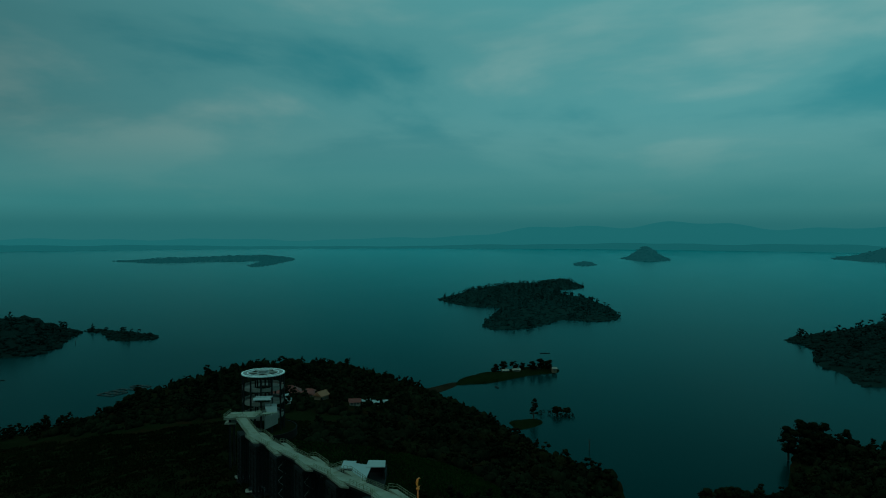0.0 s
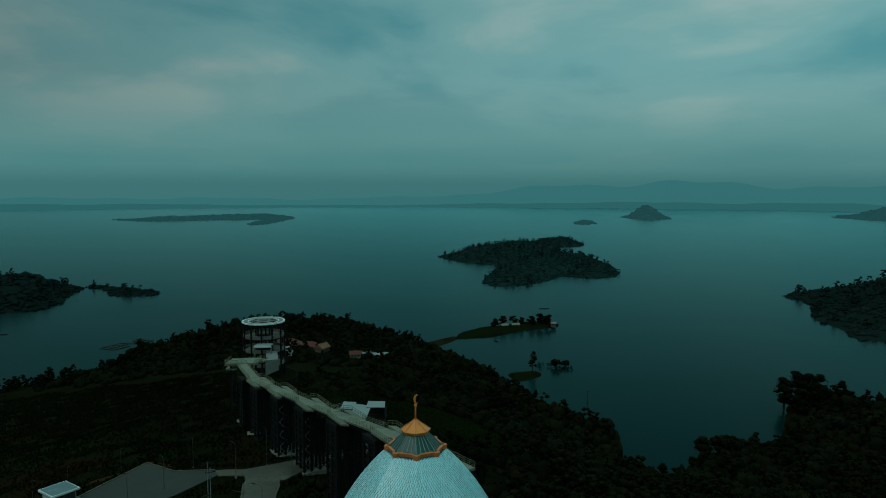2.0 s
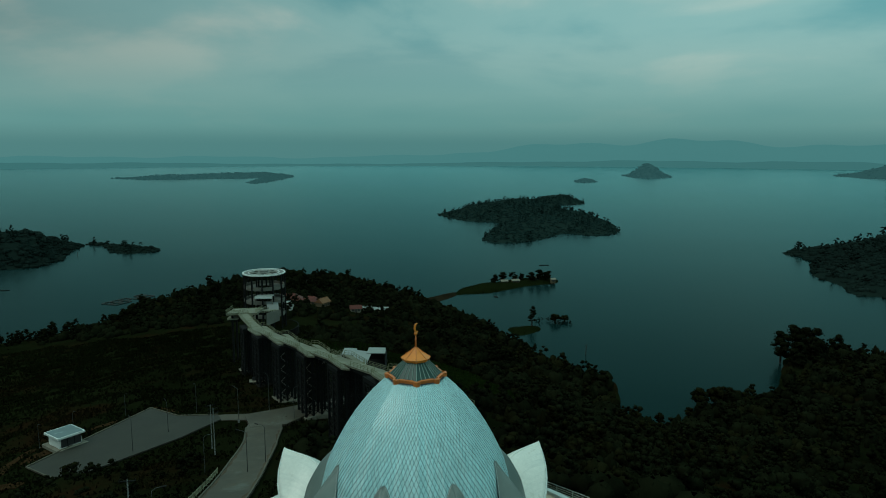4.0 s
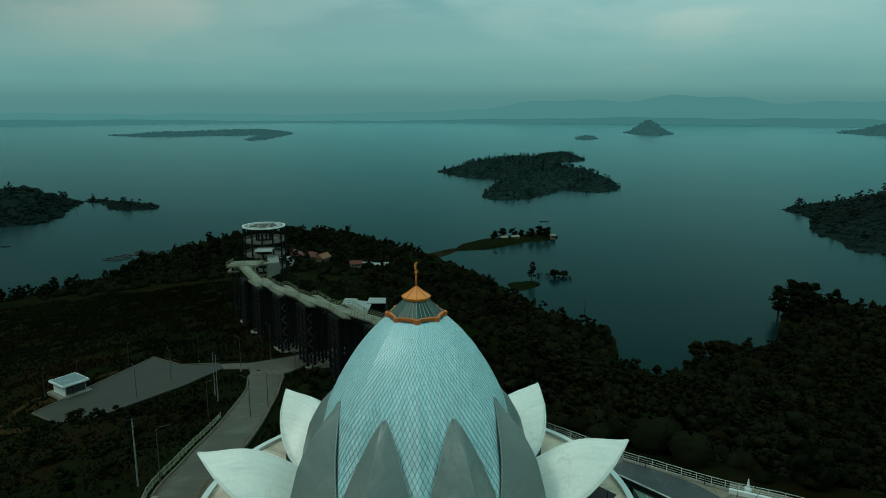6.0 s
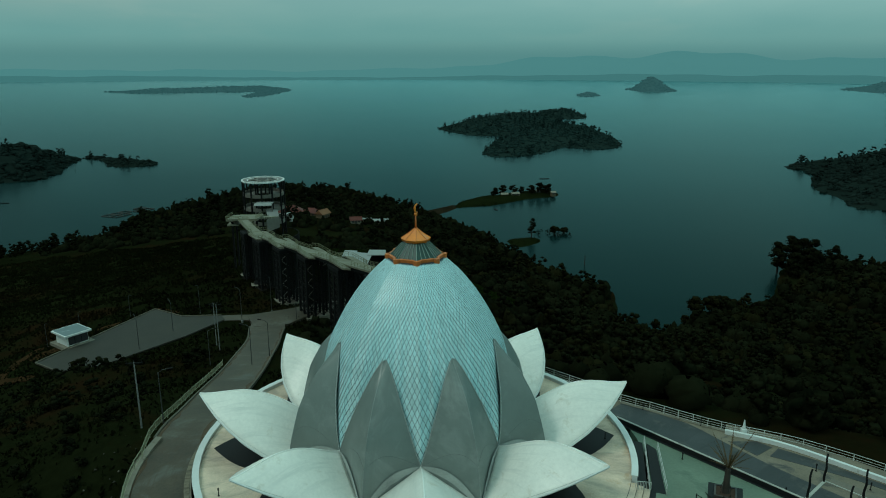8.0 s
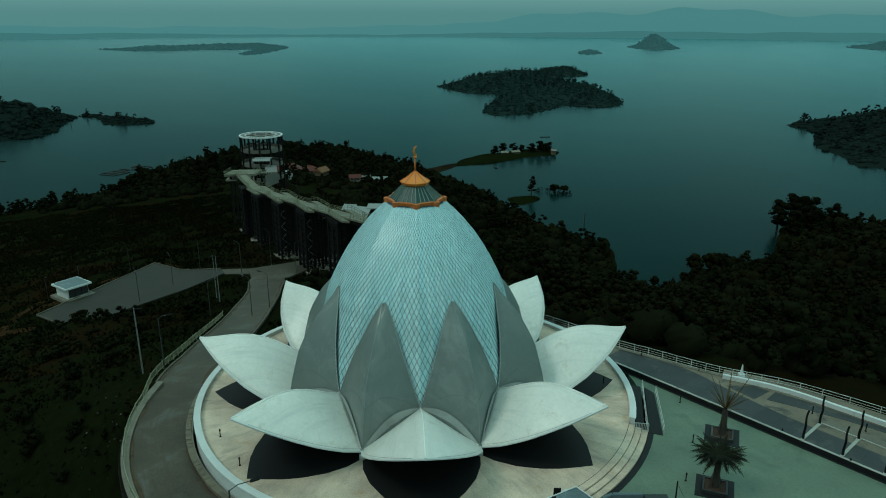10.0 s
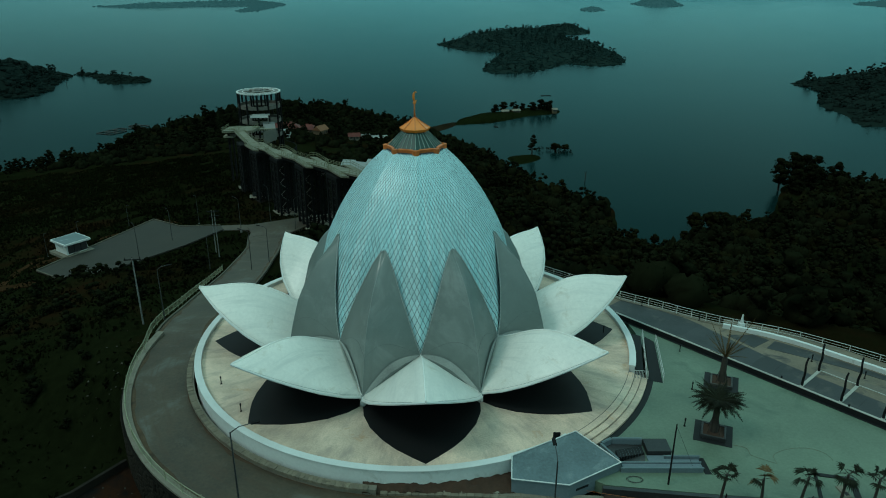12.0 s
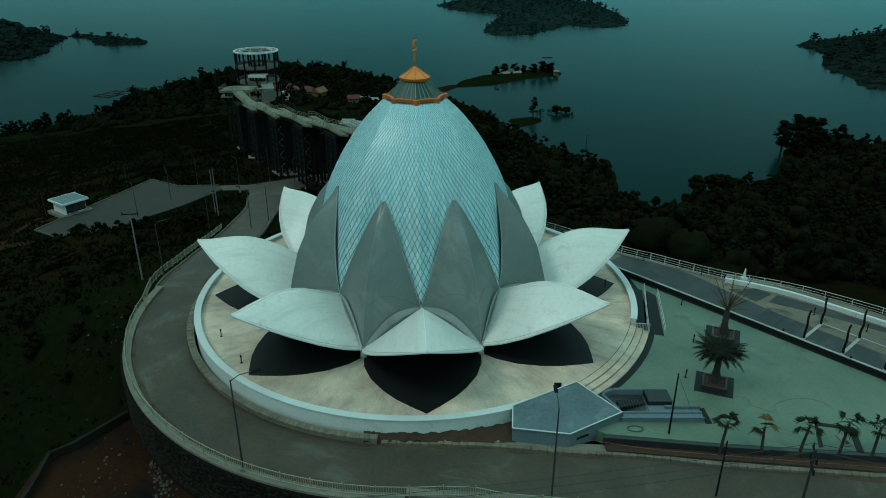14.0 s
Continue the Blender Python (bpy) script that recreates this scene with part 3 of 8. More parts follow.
# ---------------------------------------------------------------- foliage
def crown_template(seed, height=9.0, width=6.0, blobs=9, leaves=26, leaf=0.75, low=0.30):
    """Leaves of one tree as four-cornered bent sprays round several clumps: (verts, quads)."""
    rng = np.random.RandomState(seed)
    V, Q = [], []
    for b in range(blobs):
        u = rng.uniform(0, 1)
        zc = height * (low + (0.92 - low) * (b + u) / blobs)
        spread = width * 0.5 * math.sin(math.pi * min(0.98, 0.22 + 0.70 * (zc / height - low) / (1 - low)))
        a = rng.uniform(0, 6.283)
        rr = spread * math.sqrt(rng.uniform(0.05, 1.0)) * 0.75
        cx, cy = rr * math.cos(a), rr * math.sin(a)
        br = width * rng.uniform(0.13, 0.29)
        # inner mass of the clump: an uneven closed bud of twigs
        i0, turn = len(V), rng.uniform(0, 6.283)
        V.append(np.array([cx, cy, zc - br * 0.55]))
        for lift in (-0.1, 0.42):
            for c in range(4):
                a = turn + c * 1.5708 + lift
                rad = br * (0.80 - 0.45 * max(lift, 0)) * rng.uniform(0.8, 1.1)
                V.append(np.array([cx + rad * math.cos(a), cy + rad * math.sin(a), zc + br * lift]))
        for c in range(4):
            Q.append((i0 + 1 + c, i0 + 1 + (c + 1) % 4, i0 + 5 + (c + 1) % 4, i0 + 5 + c))
        Q.append((i0 + 5, i0 + 6, i0 + 7, i0 + 8))
        Q.append((i0 + 0, i0 + 2, i0 + 1, i0 + 4))
        Q.append((i0 + 0, i0 + 4, i0 + 3, i0 + 2))
        for k in range(leaves):
            d = rng.normal(size=3)
            d /= np.linalg.norm(d)
            d[2] = abs(d[2]) * 0.9 - 0.25
            p = np.array([cx, cy, zc]) + d * br * rng.uniform(0.75, 1.1) * np.array([1, 1, 0.75])
            nrm = d + rng.normal(size=3) * 0.5
            nrm /= np.linalg.norm(nrm)
            t1 = np.cross(nrm, rng.normal(size=3))
            t1 /= np.linalg.norm(t1)
            t2 = np.cross(nrm, t1)
            s = leaf * rng.uniform(0.6, 1.25)
            i0 = len(V)
            V += [p - t1 * s * 0.7, p - t2 * s * 0.42 - nrm * s * 0.12, p + t1 * s * 0.75 - nrm * s * 0.2, p + t2 * s * 0.42 - nrm * s * 0.12]
            Q.append((i0, i0 + 1, i0 + 2, i0 + 3))
    return np.array(V), np.array(Q)


def trunk_template(seed, height=9.0, r=0.16):
    """A tapered trunk with a few limbs, four-sided, as (verts, quads)."""
    rng = np.random.RandomState(seed + 500)
    V, Q = [], []

    def limb(a, b, ra, rb):
        a, b = np.array(a, float), np.array(b, float)
        d = (b - a) / np.linalg.norm(b - a)
        s = np.cross(d, [0.3, 1, 0.2])
        s /= np.linalg.norm(s)
        t = np.cross(d, s)
        i0 = len(V)
        for c, rad in ((a, ra), (b, rb)):
            for ang in range(4):
                V.append(c + rad * (math.cos(ang * 1.5708) * s + math.sin(ang * 1.5708) * t))
        for k in range(4):
            Q.append((i0 + k, i0 + (k + 1) % 4, i0 + 4 + (k + 1) % 4, i0 + 4 + k))

    top = np.array([rng.uniform(-0.4, 0.4), rng.uniform(-0.4, 0.4), height * 0.55])
    limb((0, 0, -0.5), top, r, r * 0.6)
    for k in range(4):
        a = rng.uniform(0, 6.283)
        limb(top * rng.uniform(0.6, 1.0), top + np.array([math.cos(a) * height * 0.17, math.sin(a) * height * 0.17, height * rng.uniform(0.1, 0.3)]), r * 0.45, r * 0.15)
    return np.array(V), np.array(Q)


def canopy_template(seed, height=7.0, width=10.0, lobes=2, around_n=7, rings=((0.0, 0.80), (0.42, 1.0), (0.80, 0.72), (1.0, 0.16)), sprays=8, spray=0.8):
    """One tree of a closed wood: a few uneven rounded lobes down to the ground with sprays of leaves on them, as (verts, quads)."""
    rng = np.random.RandomState(seed + 900)
    V, Q = [], []
    for b in range(lobes):
        a, off = rng.uniform(0, 6.283), width * 0.26 * (b > 0)
        cx, cy = off * math.cos(a), off * math.sin(a)
        rad, top = width * rng.uniform(0.30, 0.44), height * rng.uniform(0.60, 1.0)
        rows = []
        for lift, wide in rings:
            row = []
            for c in range(around_n):
                t = c * 6.2832 / around_n + lift
                r = rad * wide * rng.uniform(0.80, 1.18)
                row.append(len(V))
                V.append((cx + r * math.cos(t), cy + r * math.sin(t), top * lift * rng.uniform(0.92, 1.05)))
            rows.append(row)
        for p, q in zip(rows, rows[1:]):
            for c in range(around_n):
                Q.append((p[c], p[(c + 1) % around_n], q[(c + 1) % around_n], q[c]))
        for k in range(sprays // lobes):
            t, f = rng.uniform(0, 6.283), rng.uniform(0.3, 1.0)
            r = rad * math.sqrt(max(1.08 - f * f, 0.05)) * 1.04
            p = np.array([cx + r * math.cos(t), cy + r * math.sin(t), top * f])
            u, w = rng.normal(size=3), rng.normal(size=3)
            u, w = u / np.linalg.norm(u) * spray * 0.5, w / np.linalg.norm(w) * spray * 0.35
            i0 = len(V)
            V += [tuple(p - u), tuple(p - w), tuple(p + u), tuple(p + w)]
            Q.append((i0, i0 + 1, i0 + 2, i0 + 3))
    return np.array(V, float), np.array(Q)


FAR_RINGS = ((0.0, 0.85), (0.55, 0.95), (1.0, 0.25))
CANOPY = [canopy_template(s, 3.9, 11.0, 2, 6, FAR_RINGS, 2, 1.2) for s in range(6)] + [canopy_template(10, 6.5, 5.0, 1, 6, FAR_RINGS, 2, 1.2)]
CLOSED = [canopy_template(20 + s, sprays=26, spray=0.75) for s in range(7)] + [canopy_template(40 + s, 9.0, 6.0, 2, sprays=26, spray=0.75) for s in range(2)]
ROUND = [crown_template(s, 9, 7.0, 9, 17, 0.44, 0.06) for s in range(6)]
BUSH = [crown_template(40 + s, 2.6, 3.4, 4, 8, 0.48, 0.12) for s in range(4)]
NEAR_BUSH = [crown_template(80 + s, 2.6, 3.8, 6, 22, 0.27, 0.05) for s in range(5)]
LIGHT_TREE = [crown_template(60 + s, 9, 7.5, 6, 7, 1.0) for s in range(5)]


def scatter(templates, places, seed, sizes=(0.7, 1.3)):
    """All copies of the templates at places (n, 3), turned and scaled at random, as one (verts, quads)."""
    rng = np.random.RandomState(seed)
    VV, QQ, base = [], [], 0
    for x, y, z in places:
        V, Q = templates[rng.randint(len(templates))]
        a, s = rng.uniform(0, 6.283), rng.uniform(*sizes)
        c, sn = math.cos(a) * s, math.sin(a) * s
        sz = s * rng.uniform(0.85, 1.2)
        out = np.empty_like(V)
        out[:, 0] = V[:, 0] * c - V[:, 1] * sn + x
        out[:, 1] = V[:, 0] * sn + V[:, 1] * c + y
        out[:, 2] = V[:, 2] * sz + z
        VV.append(out)
        QQ.append(Q + base)
        base += len(V)
    return np.concatenate(VV), np.concatenate(QQ)


def wood(name, label, templates, places, material, seed, sizes=(0.7, 1.3), category="trees", smooth=False):
    v, q = scatter(templates, places, seed, sizes)
    return tagged(new(name, quads_mesh(name, v, q, material, smooth)), label, category, kind="stuff")


# ---------------------------------------------------------------- islands and other shores
def smooth_outline(points, step=18.0):
    return spline(points + [points[0]], step)[:-1]


def island(name, label, points, height, material, cell, leaf_material, count, templates, seed, sizes, rim=45.0, wood_label="", low=0.0, rough=0.35):
    """An island: ground that rises from its shoreline, and the trees on it as one wood."""
    out = smooth_outline(points)
    lo, hi = out.min(0) - 6, out.max(0) + 6
    xs, ys = np.arange(lo[0], hi[0] + cell, cell), np.arange(lo[1], hi[1] + cell, cell)
    X, Y = np.meshgrid(xs, ys)

    def level(x, y):
        ins, d = inside(out, x, y)
        up = height * ease(d, 0, rim) * (0.75 + rough * lumps(x, y, rim * 3.0, seed)) + np.minimum(d * 0.15, 1.5)
        return np.where(ins, LAKE - 0.2 + up, LAKE - 0.2 - np.minimum(d, 3)), ins, d

    Z, _, _ = level(X, Y)
    n, m = len(xs), len(ys)
    i, j = np.meshgrid(np.arange(n - 1), np.arange(m - 1))
    q = np.stack([j * n + i, j * n + i + 1, (j + 1) * n + i + 1, (j + 1) * n + i], -1).reshape(-1, 4)
    keep = (Z.ravel()[q] > LAKE - 2.5).any(1)
    me = quads_mesh(name, np.stack([X, Y, Z], -1).reshape(-1, 3), q[keep], material)
    me.polygons.foreach_set("use_smooth", [True] * len(me.polygons))
    tagged(new(name, me), label, "island", kind="structure")
    if count:
        rng = np.random.RandomState(seed)
        x, y = rng.uniform(lo[0], hi[0], count * 6), rng.uniform(lo[1], hi[1], count * 6)
        z, ins, d = level(x, y)
        ok = np.where(ins & (d > low))[0][:count]
        tall = ok[::13]
        if templates is CANOPY and count < 6000 and leaf_material is not M_REMOTE_GLOW:
            wood("island_tall_trees", wood_label.replace("dense dark", "taller single"), LIGHT_TREE, np.stack([x[tall], y[tall], z[tall] - 0.3], -1), leaf_material, seed + 60, (0.55 * sizes[1] + 0.2, 0.85 * sizes[1] + 0.45))
        wood("island_trees", wood_label, templates, np.stack([x[ok], y[ok], z[ok] - 0.3], -1), leaf_material, seed, sizes, "trees", templates is CANOPY)


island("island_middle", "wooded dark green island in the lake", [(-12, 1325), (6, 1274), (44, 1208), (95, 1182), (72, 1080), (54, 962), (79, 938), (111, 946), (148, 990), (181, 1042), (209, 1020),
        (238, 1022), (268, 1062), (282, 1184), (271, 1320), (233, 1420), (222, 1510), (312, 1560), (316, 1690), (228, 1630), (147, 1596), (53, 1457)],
       17, M_GROUND_FAR_HAZED, 9.0, M_LEAF_FAR_HAZED, 4600, CANOPY, 11, (0.28, 0.75), 60, "dense dark trees covering the middle island", 1.0)
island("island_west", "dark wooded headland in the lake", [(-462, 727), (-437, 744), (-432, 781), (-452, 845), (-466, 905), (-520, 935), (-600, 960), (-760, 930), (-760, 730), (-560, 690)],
       20, M_GROUND_MID_HAZED, 8.0, M_LEAF_MID_HAZED, 2300, CANOPY, 12, (0.35, 1.0), 50, "dense dark trees on the western headland")
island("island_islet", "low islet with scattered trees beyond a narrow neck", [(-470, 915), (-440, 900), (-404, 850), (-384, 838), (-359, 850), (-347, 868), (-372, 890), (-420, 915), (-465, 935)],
       3, M_GROUND_MID_HAZED, 5.0, M_LEAF_MID_HAZED, 150, CANOPY, 13, (0.25, 0.8), 25, "scattered dark trees on the low islet", 2)
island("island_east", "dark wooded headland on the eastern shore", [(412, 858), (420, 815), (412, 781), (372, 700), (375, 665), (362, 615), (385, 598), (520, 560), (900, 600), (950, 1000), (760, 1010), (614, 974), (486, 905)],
       34, M_GROUND_MID_HAZED, 10.0, M_LEAF_MID_HAZED, 5200, CANOPY, 14, (0.35, 0.95), 110, "dense dark trees on the eastern headland")
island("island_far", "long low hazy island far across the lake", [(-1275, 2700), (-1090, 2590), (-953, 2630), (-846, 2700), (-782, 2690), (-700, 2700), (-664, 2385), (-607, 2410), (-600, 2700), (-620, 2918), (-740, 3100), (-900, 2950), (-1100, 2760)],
       34, M_REMOTE_GLOW, 26.0, M_REMOTE_GLOW, 1100, CANOPY, 15, (0.6, 1.3), 190, "hazy trees of the long far island")
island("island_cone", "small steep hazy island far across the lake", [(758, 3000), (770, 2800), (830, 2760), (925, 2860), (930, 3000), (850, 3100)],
       72, M_REMOTE_GLOW, 12.0, M_REMOTE_GLOW, 350, CANOPY, 16, (0.7, 1.4), 110, "hazy trees of the steep far island", 0.0, 0.10)
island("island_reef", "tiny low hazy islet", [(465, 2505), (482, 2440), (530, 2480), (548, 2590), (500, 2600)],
       7, M_REMOTE_GLOW, 12.0, M_REMOTE_GLOW, 90, CANOPY, 17, (0.9, 1.5), 40, "hazy trees of the tiny islet")
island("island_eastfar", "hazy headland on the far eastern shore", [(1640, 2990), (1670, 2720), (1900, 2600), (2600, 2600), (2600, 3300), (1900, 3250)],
       60, M_REMOTE_GLOW, 30.0, M_REMOTE_GLOW, 900, CANOPY, 18, (0.6, 1.3), 260, "hazy trees of the far eastern headland")
island("island_spit", "low green spit with huts and trees", [(8, 607), (23, 611), (44, 617), (60, 631), (77, 646), (94, 655), (109, 661), (114, 680), (99, 691), (76, 685), (53, 670), (30, 655), (15, 636)],
       2.6, M_BANK, 4.0, M_LEAF, 0, LIGHT_TREE, 19, (1, 1), 14)
island("island_bar", "low stony bar of bare brown soil towards the spit", [(-20, 570), (-4, 580), (10, 600), (16, 618), (8, 622), (-8, 604), (-24, 588)],
       0.8, M_BAR_SOIL, 3.0, M_LEAF, 0, LIGHT_TREE, 23, (1, 1), 8)
island("island_point", "low grassy point with bare soil", [(46, 488), (50, 475), (60, 478), (72, 492), (70, 503), (57, 502), (47, 498)],
       2.2, M_BANK, 3.0, M_LEAF, 0, LIGHT_TREE, 20, (1, 1), 12)


# ---------------------------------------------------------------- roads and yards
# the road widens from 5 m round the terrace to 6.4 m down the hill and flares at the junction
HILL_HALF = 2.5 + 0.7 * ease(ROAD[:, 1], 76, 98) + 0.6 * ease(ROAD[:, 1], 146, 160)


def build_roads():
    for name, line, half, label in (("road", ROAD, 2.5, "grey asphalt road with pale dusty patches"), ("road", LANE_EAST, 2.9, "dusty grey lane passing under the raised walkway"),
                                    ("road", LANE_WEST, 1.9, "grey lane into the parking yard")):
        lift = 0.0 if line is ROAD else 0.012 if line is LANE_EAST else 0.02
        wide = HILL_HALF if line is ROAD else half
        ob = part(name, ribbon(bmesh.new(), offset_line(line, -wide - (0.55 if line is ROAD else 0.0)), offset_line(line, wide), lift, 0.3), M_ROAD)
        tagged(ob, label, "road", kind="structure")
    # the open junction where the lanes meet
    corners = [(-49.0, 168.2, -22.87), (-40.8, 172.4, -23.12), (-35.0, 176.4, -23.3), (-31.5, 172.0, -23.3), (-34.5, 167.0, -23.0), (-37.0, 161.5, -22.6), (-44.8, 158.5, -22.25)]
    tagged(part("road", prism(bmesh.new(), [c[:2] for c in corners], -23.9, [c[2] + 0.03 for c in corners]), M_ROAD), "dusty open road junction below the walkway", "road", kind="structure")
    bm = bmesh.new()
    prism(bm, PARKING, PARK_Z - 0.3, PARK_Z + 0.035)
    tagged(part("pavement", bm, mat("parking_concrete", (0.0215, 0.0182, 0.0115), 0.75, 0.38, 0.45, 0.15, stain=((0.0170, 0.0135, 0.0082), 0.12, 0.52))), "pale concrete parking yard", "parking yard", kind="structure")
    for a, b in zip(PARKING, PARKING[1:] + PARKING[:1]):
        if b in (PARKING[3], PARKING[4], PARKING[2]):
            continue
        d = Vector((b[0] - a[0], b[1] - a[1], 0))
        m = Matrix.Translation((a[0], a[1], PARK_Z)) @ Matrix.Rotation(math.atan2(d.y, d.x), 4, "Z")
        tagged(part("kerb", box(bmesh.new(), (0.0, -0.15, -0.1), (d.length, 0.15, 0.22), 0.03, m), M_KERBDULL), "dull concrete kerb of the parking yard", "kerb", kind="structure")
    # kerbs of the hill road
    for side in (-1, 1):
        line = offset_line(ROAD, side * (HILL_HALF + (0.68 if side < 0 else 0.12)))
        line = line[(line[:, 1] > 70) & (line[:, 1] < 160)]
        tagged(part("kerb", ribbon(bmesh.new(), offset_line(line, -0.14), offset_line(line, 0.14), 0.14, 0.3), M_KERBDULL), "concrete kerb along the hill road", "kerb", kind="structure")


build_roads()

# ---------------------------------------------------------------- the lotus building
DOME_PROFILE = [(2.0, 10.72), (3.7, 10.70), (5.6, 10.50), (8.5, 9.85), (12.0, 8.98), (13.8, 8.16), (15.6, 7.20), (17.5, 5.98), (19.4, 4.42), (20.7, 2.98), (21.3, 2.30)]
RIDGE_PROFILE = [(0.87, 14.02), (3.6, 13.6), (7.2, 12.6), (10.2, 10.85), (13.04, 7.97)]


def profile(rows, z):
    """A smooth radius over height."""
    zs, rs = [r[0] for r in rows], [r[1] for r in rows]
    h = 0.5
    return float((np.interp(z - h, zs, rs) + 2 * np.interp(z, zs, rs) + np.interp(z + h, zs, rs)) / 4) if zs[0] + h < z < zs[-1] - h else float(np.interp(z, zs, rs))


def dome_radius(k, z):
    """The dome's radius at petal number k: eight soft creases, drawn in between them."""
    u = abs(((k + 0.5) % 1.0) - 0.5)
    octagon = math.cos(math.pi / 8) / math.cos(math.pi / 8 - u * math.pi / 4)
    convex = 0.38 + 0.62 * octagon
    hollow = 1.0 - 0.004 * min(1.0, 3.2 * u)
    low = min(max((12.4 - z) / 5.0, 0.0), 1.0)
    low = low * low * (3 - 2 * low)
    return profile(DOME_PROFILE, z) * (convex * (1 - low) + hollow * low)


def tiled_radius(k, z):
    """The tiled surface: a soft crest at each petal that falls back behind the edges of the grey panels."""
    u = abs(((k + 0.5) % 1.0) - 0.5)
    octagon = math.cos(math.pi / 8) / math.cos(math.pi / 8 - u * math.pi / 4)
    low = min(max((12.4 - z) / 5.0, 0.0), 1.0)
    low = low * low * (3 - 2 * low)
    crest = 1.0 - 0.18 * min(u, 0.30)
    return profile(DOME_PROFILE, z) * ((0.38 + 0.62 * octagon) * (1 - low) + crest * low)


def dome_point(k, z, out=0.0):
    return around(tiled_radius(k, z) + out, k, z)


lotus = thing("lotus_mosque", "white lotus-shaped mosque with a pale blue diamond-tiled dome", "mosque", (CX, CY, 0))
LOTUS_INV = Matrix.Translation((-CX, -CY, 0))


def lotus_part(name, bm, material, label="", smooth=False, parent=None):
    bm.transform(LOTUS_INV)
    return part(name, bm, material, parent or lotus, label, smooth)


def build_shell():
    bm = bmesh.new()
    rings = []
    for i in range(45):
        z = 2.0 + (21.2 - 2.0) * i / 44
        rings.append([bm.verts.new(dome_point(k * 8 / 96, z, -0.06)) for k in range(96)])
    for a, b in zip(rings, rings[1:]):
        for j in range(96):
            bm.faces.new((a[j], a[(j + 1) % 96], b[(j + 1) % 96], b[j]))
    return lotus_part("dome_shell", bm, M_JOINT, "dark bedding under the dome tiles", True)


shell = build_shell()
TILE_COLUMNS = 124


def panel_edge(u):
    """Height of a grey panel's pointed edge at u, from its valley (0) to its peak (1)."""
    return 3.70 + (13.04 - 3.70) * (1 - (1 - u) ** 1.5)


def build_tiles():
    tile_rng = random.Random(31)
    rows, z = [], 2.6
    while z < 20.85:
        rows.append(z)
        z += 0.5 * 2.05 * 2 * math.pi * profile(DOME_PROFILE, z) / TILE_COLUMNS
    V, Q = [], []
    near = []
    for i in range(1, len(rows) - 1):
        lo, mid, hi = rows[i - 1], rows[i], rows[i + 1]
        for c in range(TILE_COLUMNS):
            kc = (c + 0.5 * (i % 2)) * 8.0 / TILE_COLUMNS
            u = abs(((kc + 0.5) % 1.0) - 0.5) * 2
            if mid < panel_edge(u) - 3.2:
                continue
            w = 0.5 * 8.0 / TILE_COLUMNS * 0.905
            jit = [tile_rng.uniform(-0.012, 0.012) for _ in range(4)]
            pts = [dome_point(kc, mid - (mid - lo) * 0.915, 0.035 + jit[0]), dome_point(kc + w, mid, 0.02 + jit[1]), dome_point(kc, mid + (hi - mid) * 0.885, 0.005 + jit[2]), dome_point(kc - w, mid, 0.02 + jit[3])]
            signed = ((kc + 4) % 8) - 4
            if abs(signed) < 0.60 and 5.0 < mid < 14.6 and len(near) < 296:
                near.append((pts, dome_point(kc, mid, 0.02), kc))
            else:
                i0 = len(V)
                V += [tuple(p - Vector((CX, CY, 0))) for p in pts]
                Q.append((i0, i0 + 1, i0 + 2, i0 + 3))
    ob = new("dome_tiles", quads_mesh("dome_tiles", V, Q, M_TILE))
    ob.parent = shell
    tagged(ob, "pale blue glazed diamond tiles in curving rows", kind="stuff")
    return near


NEAR_TILES = build_tiles()


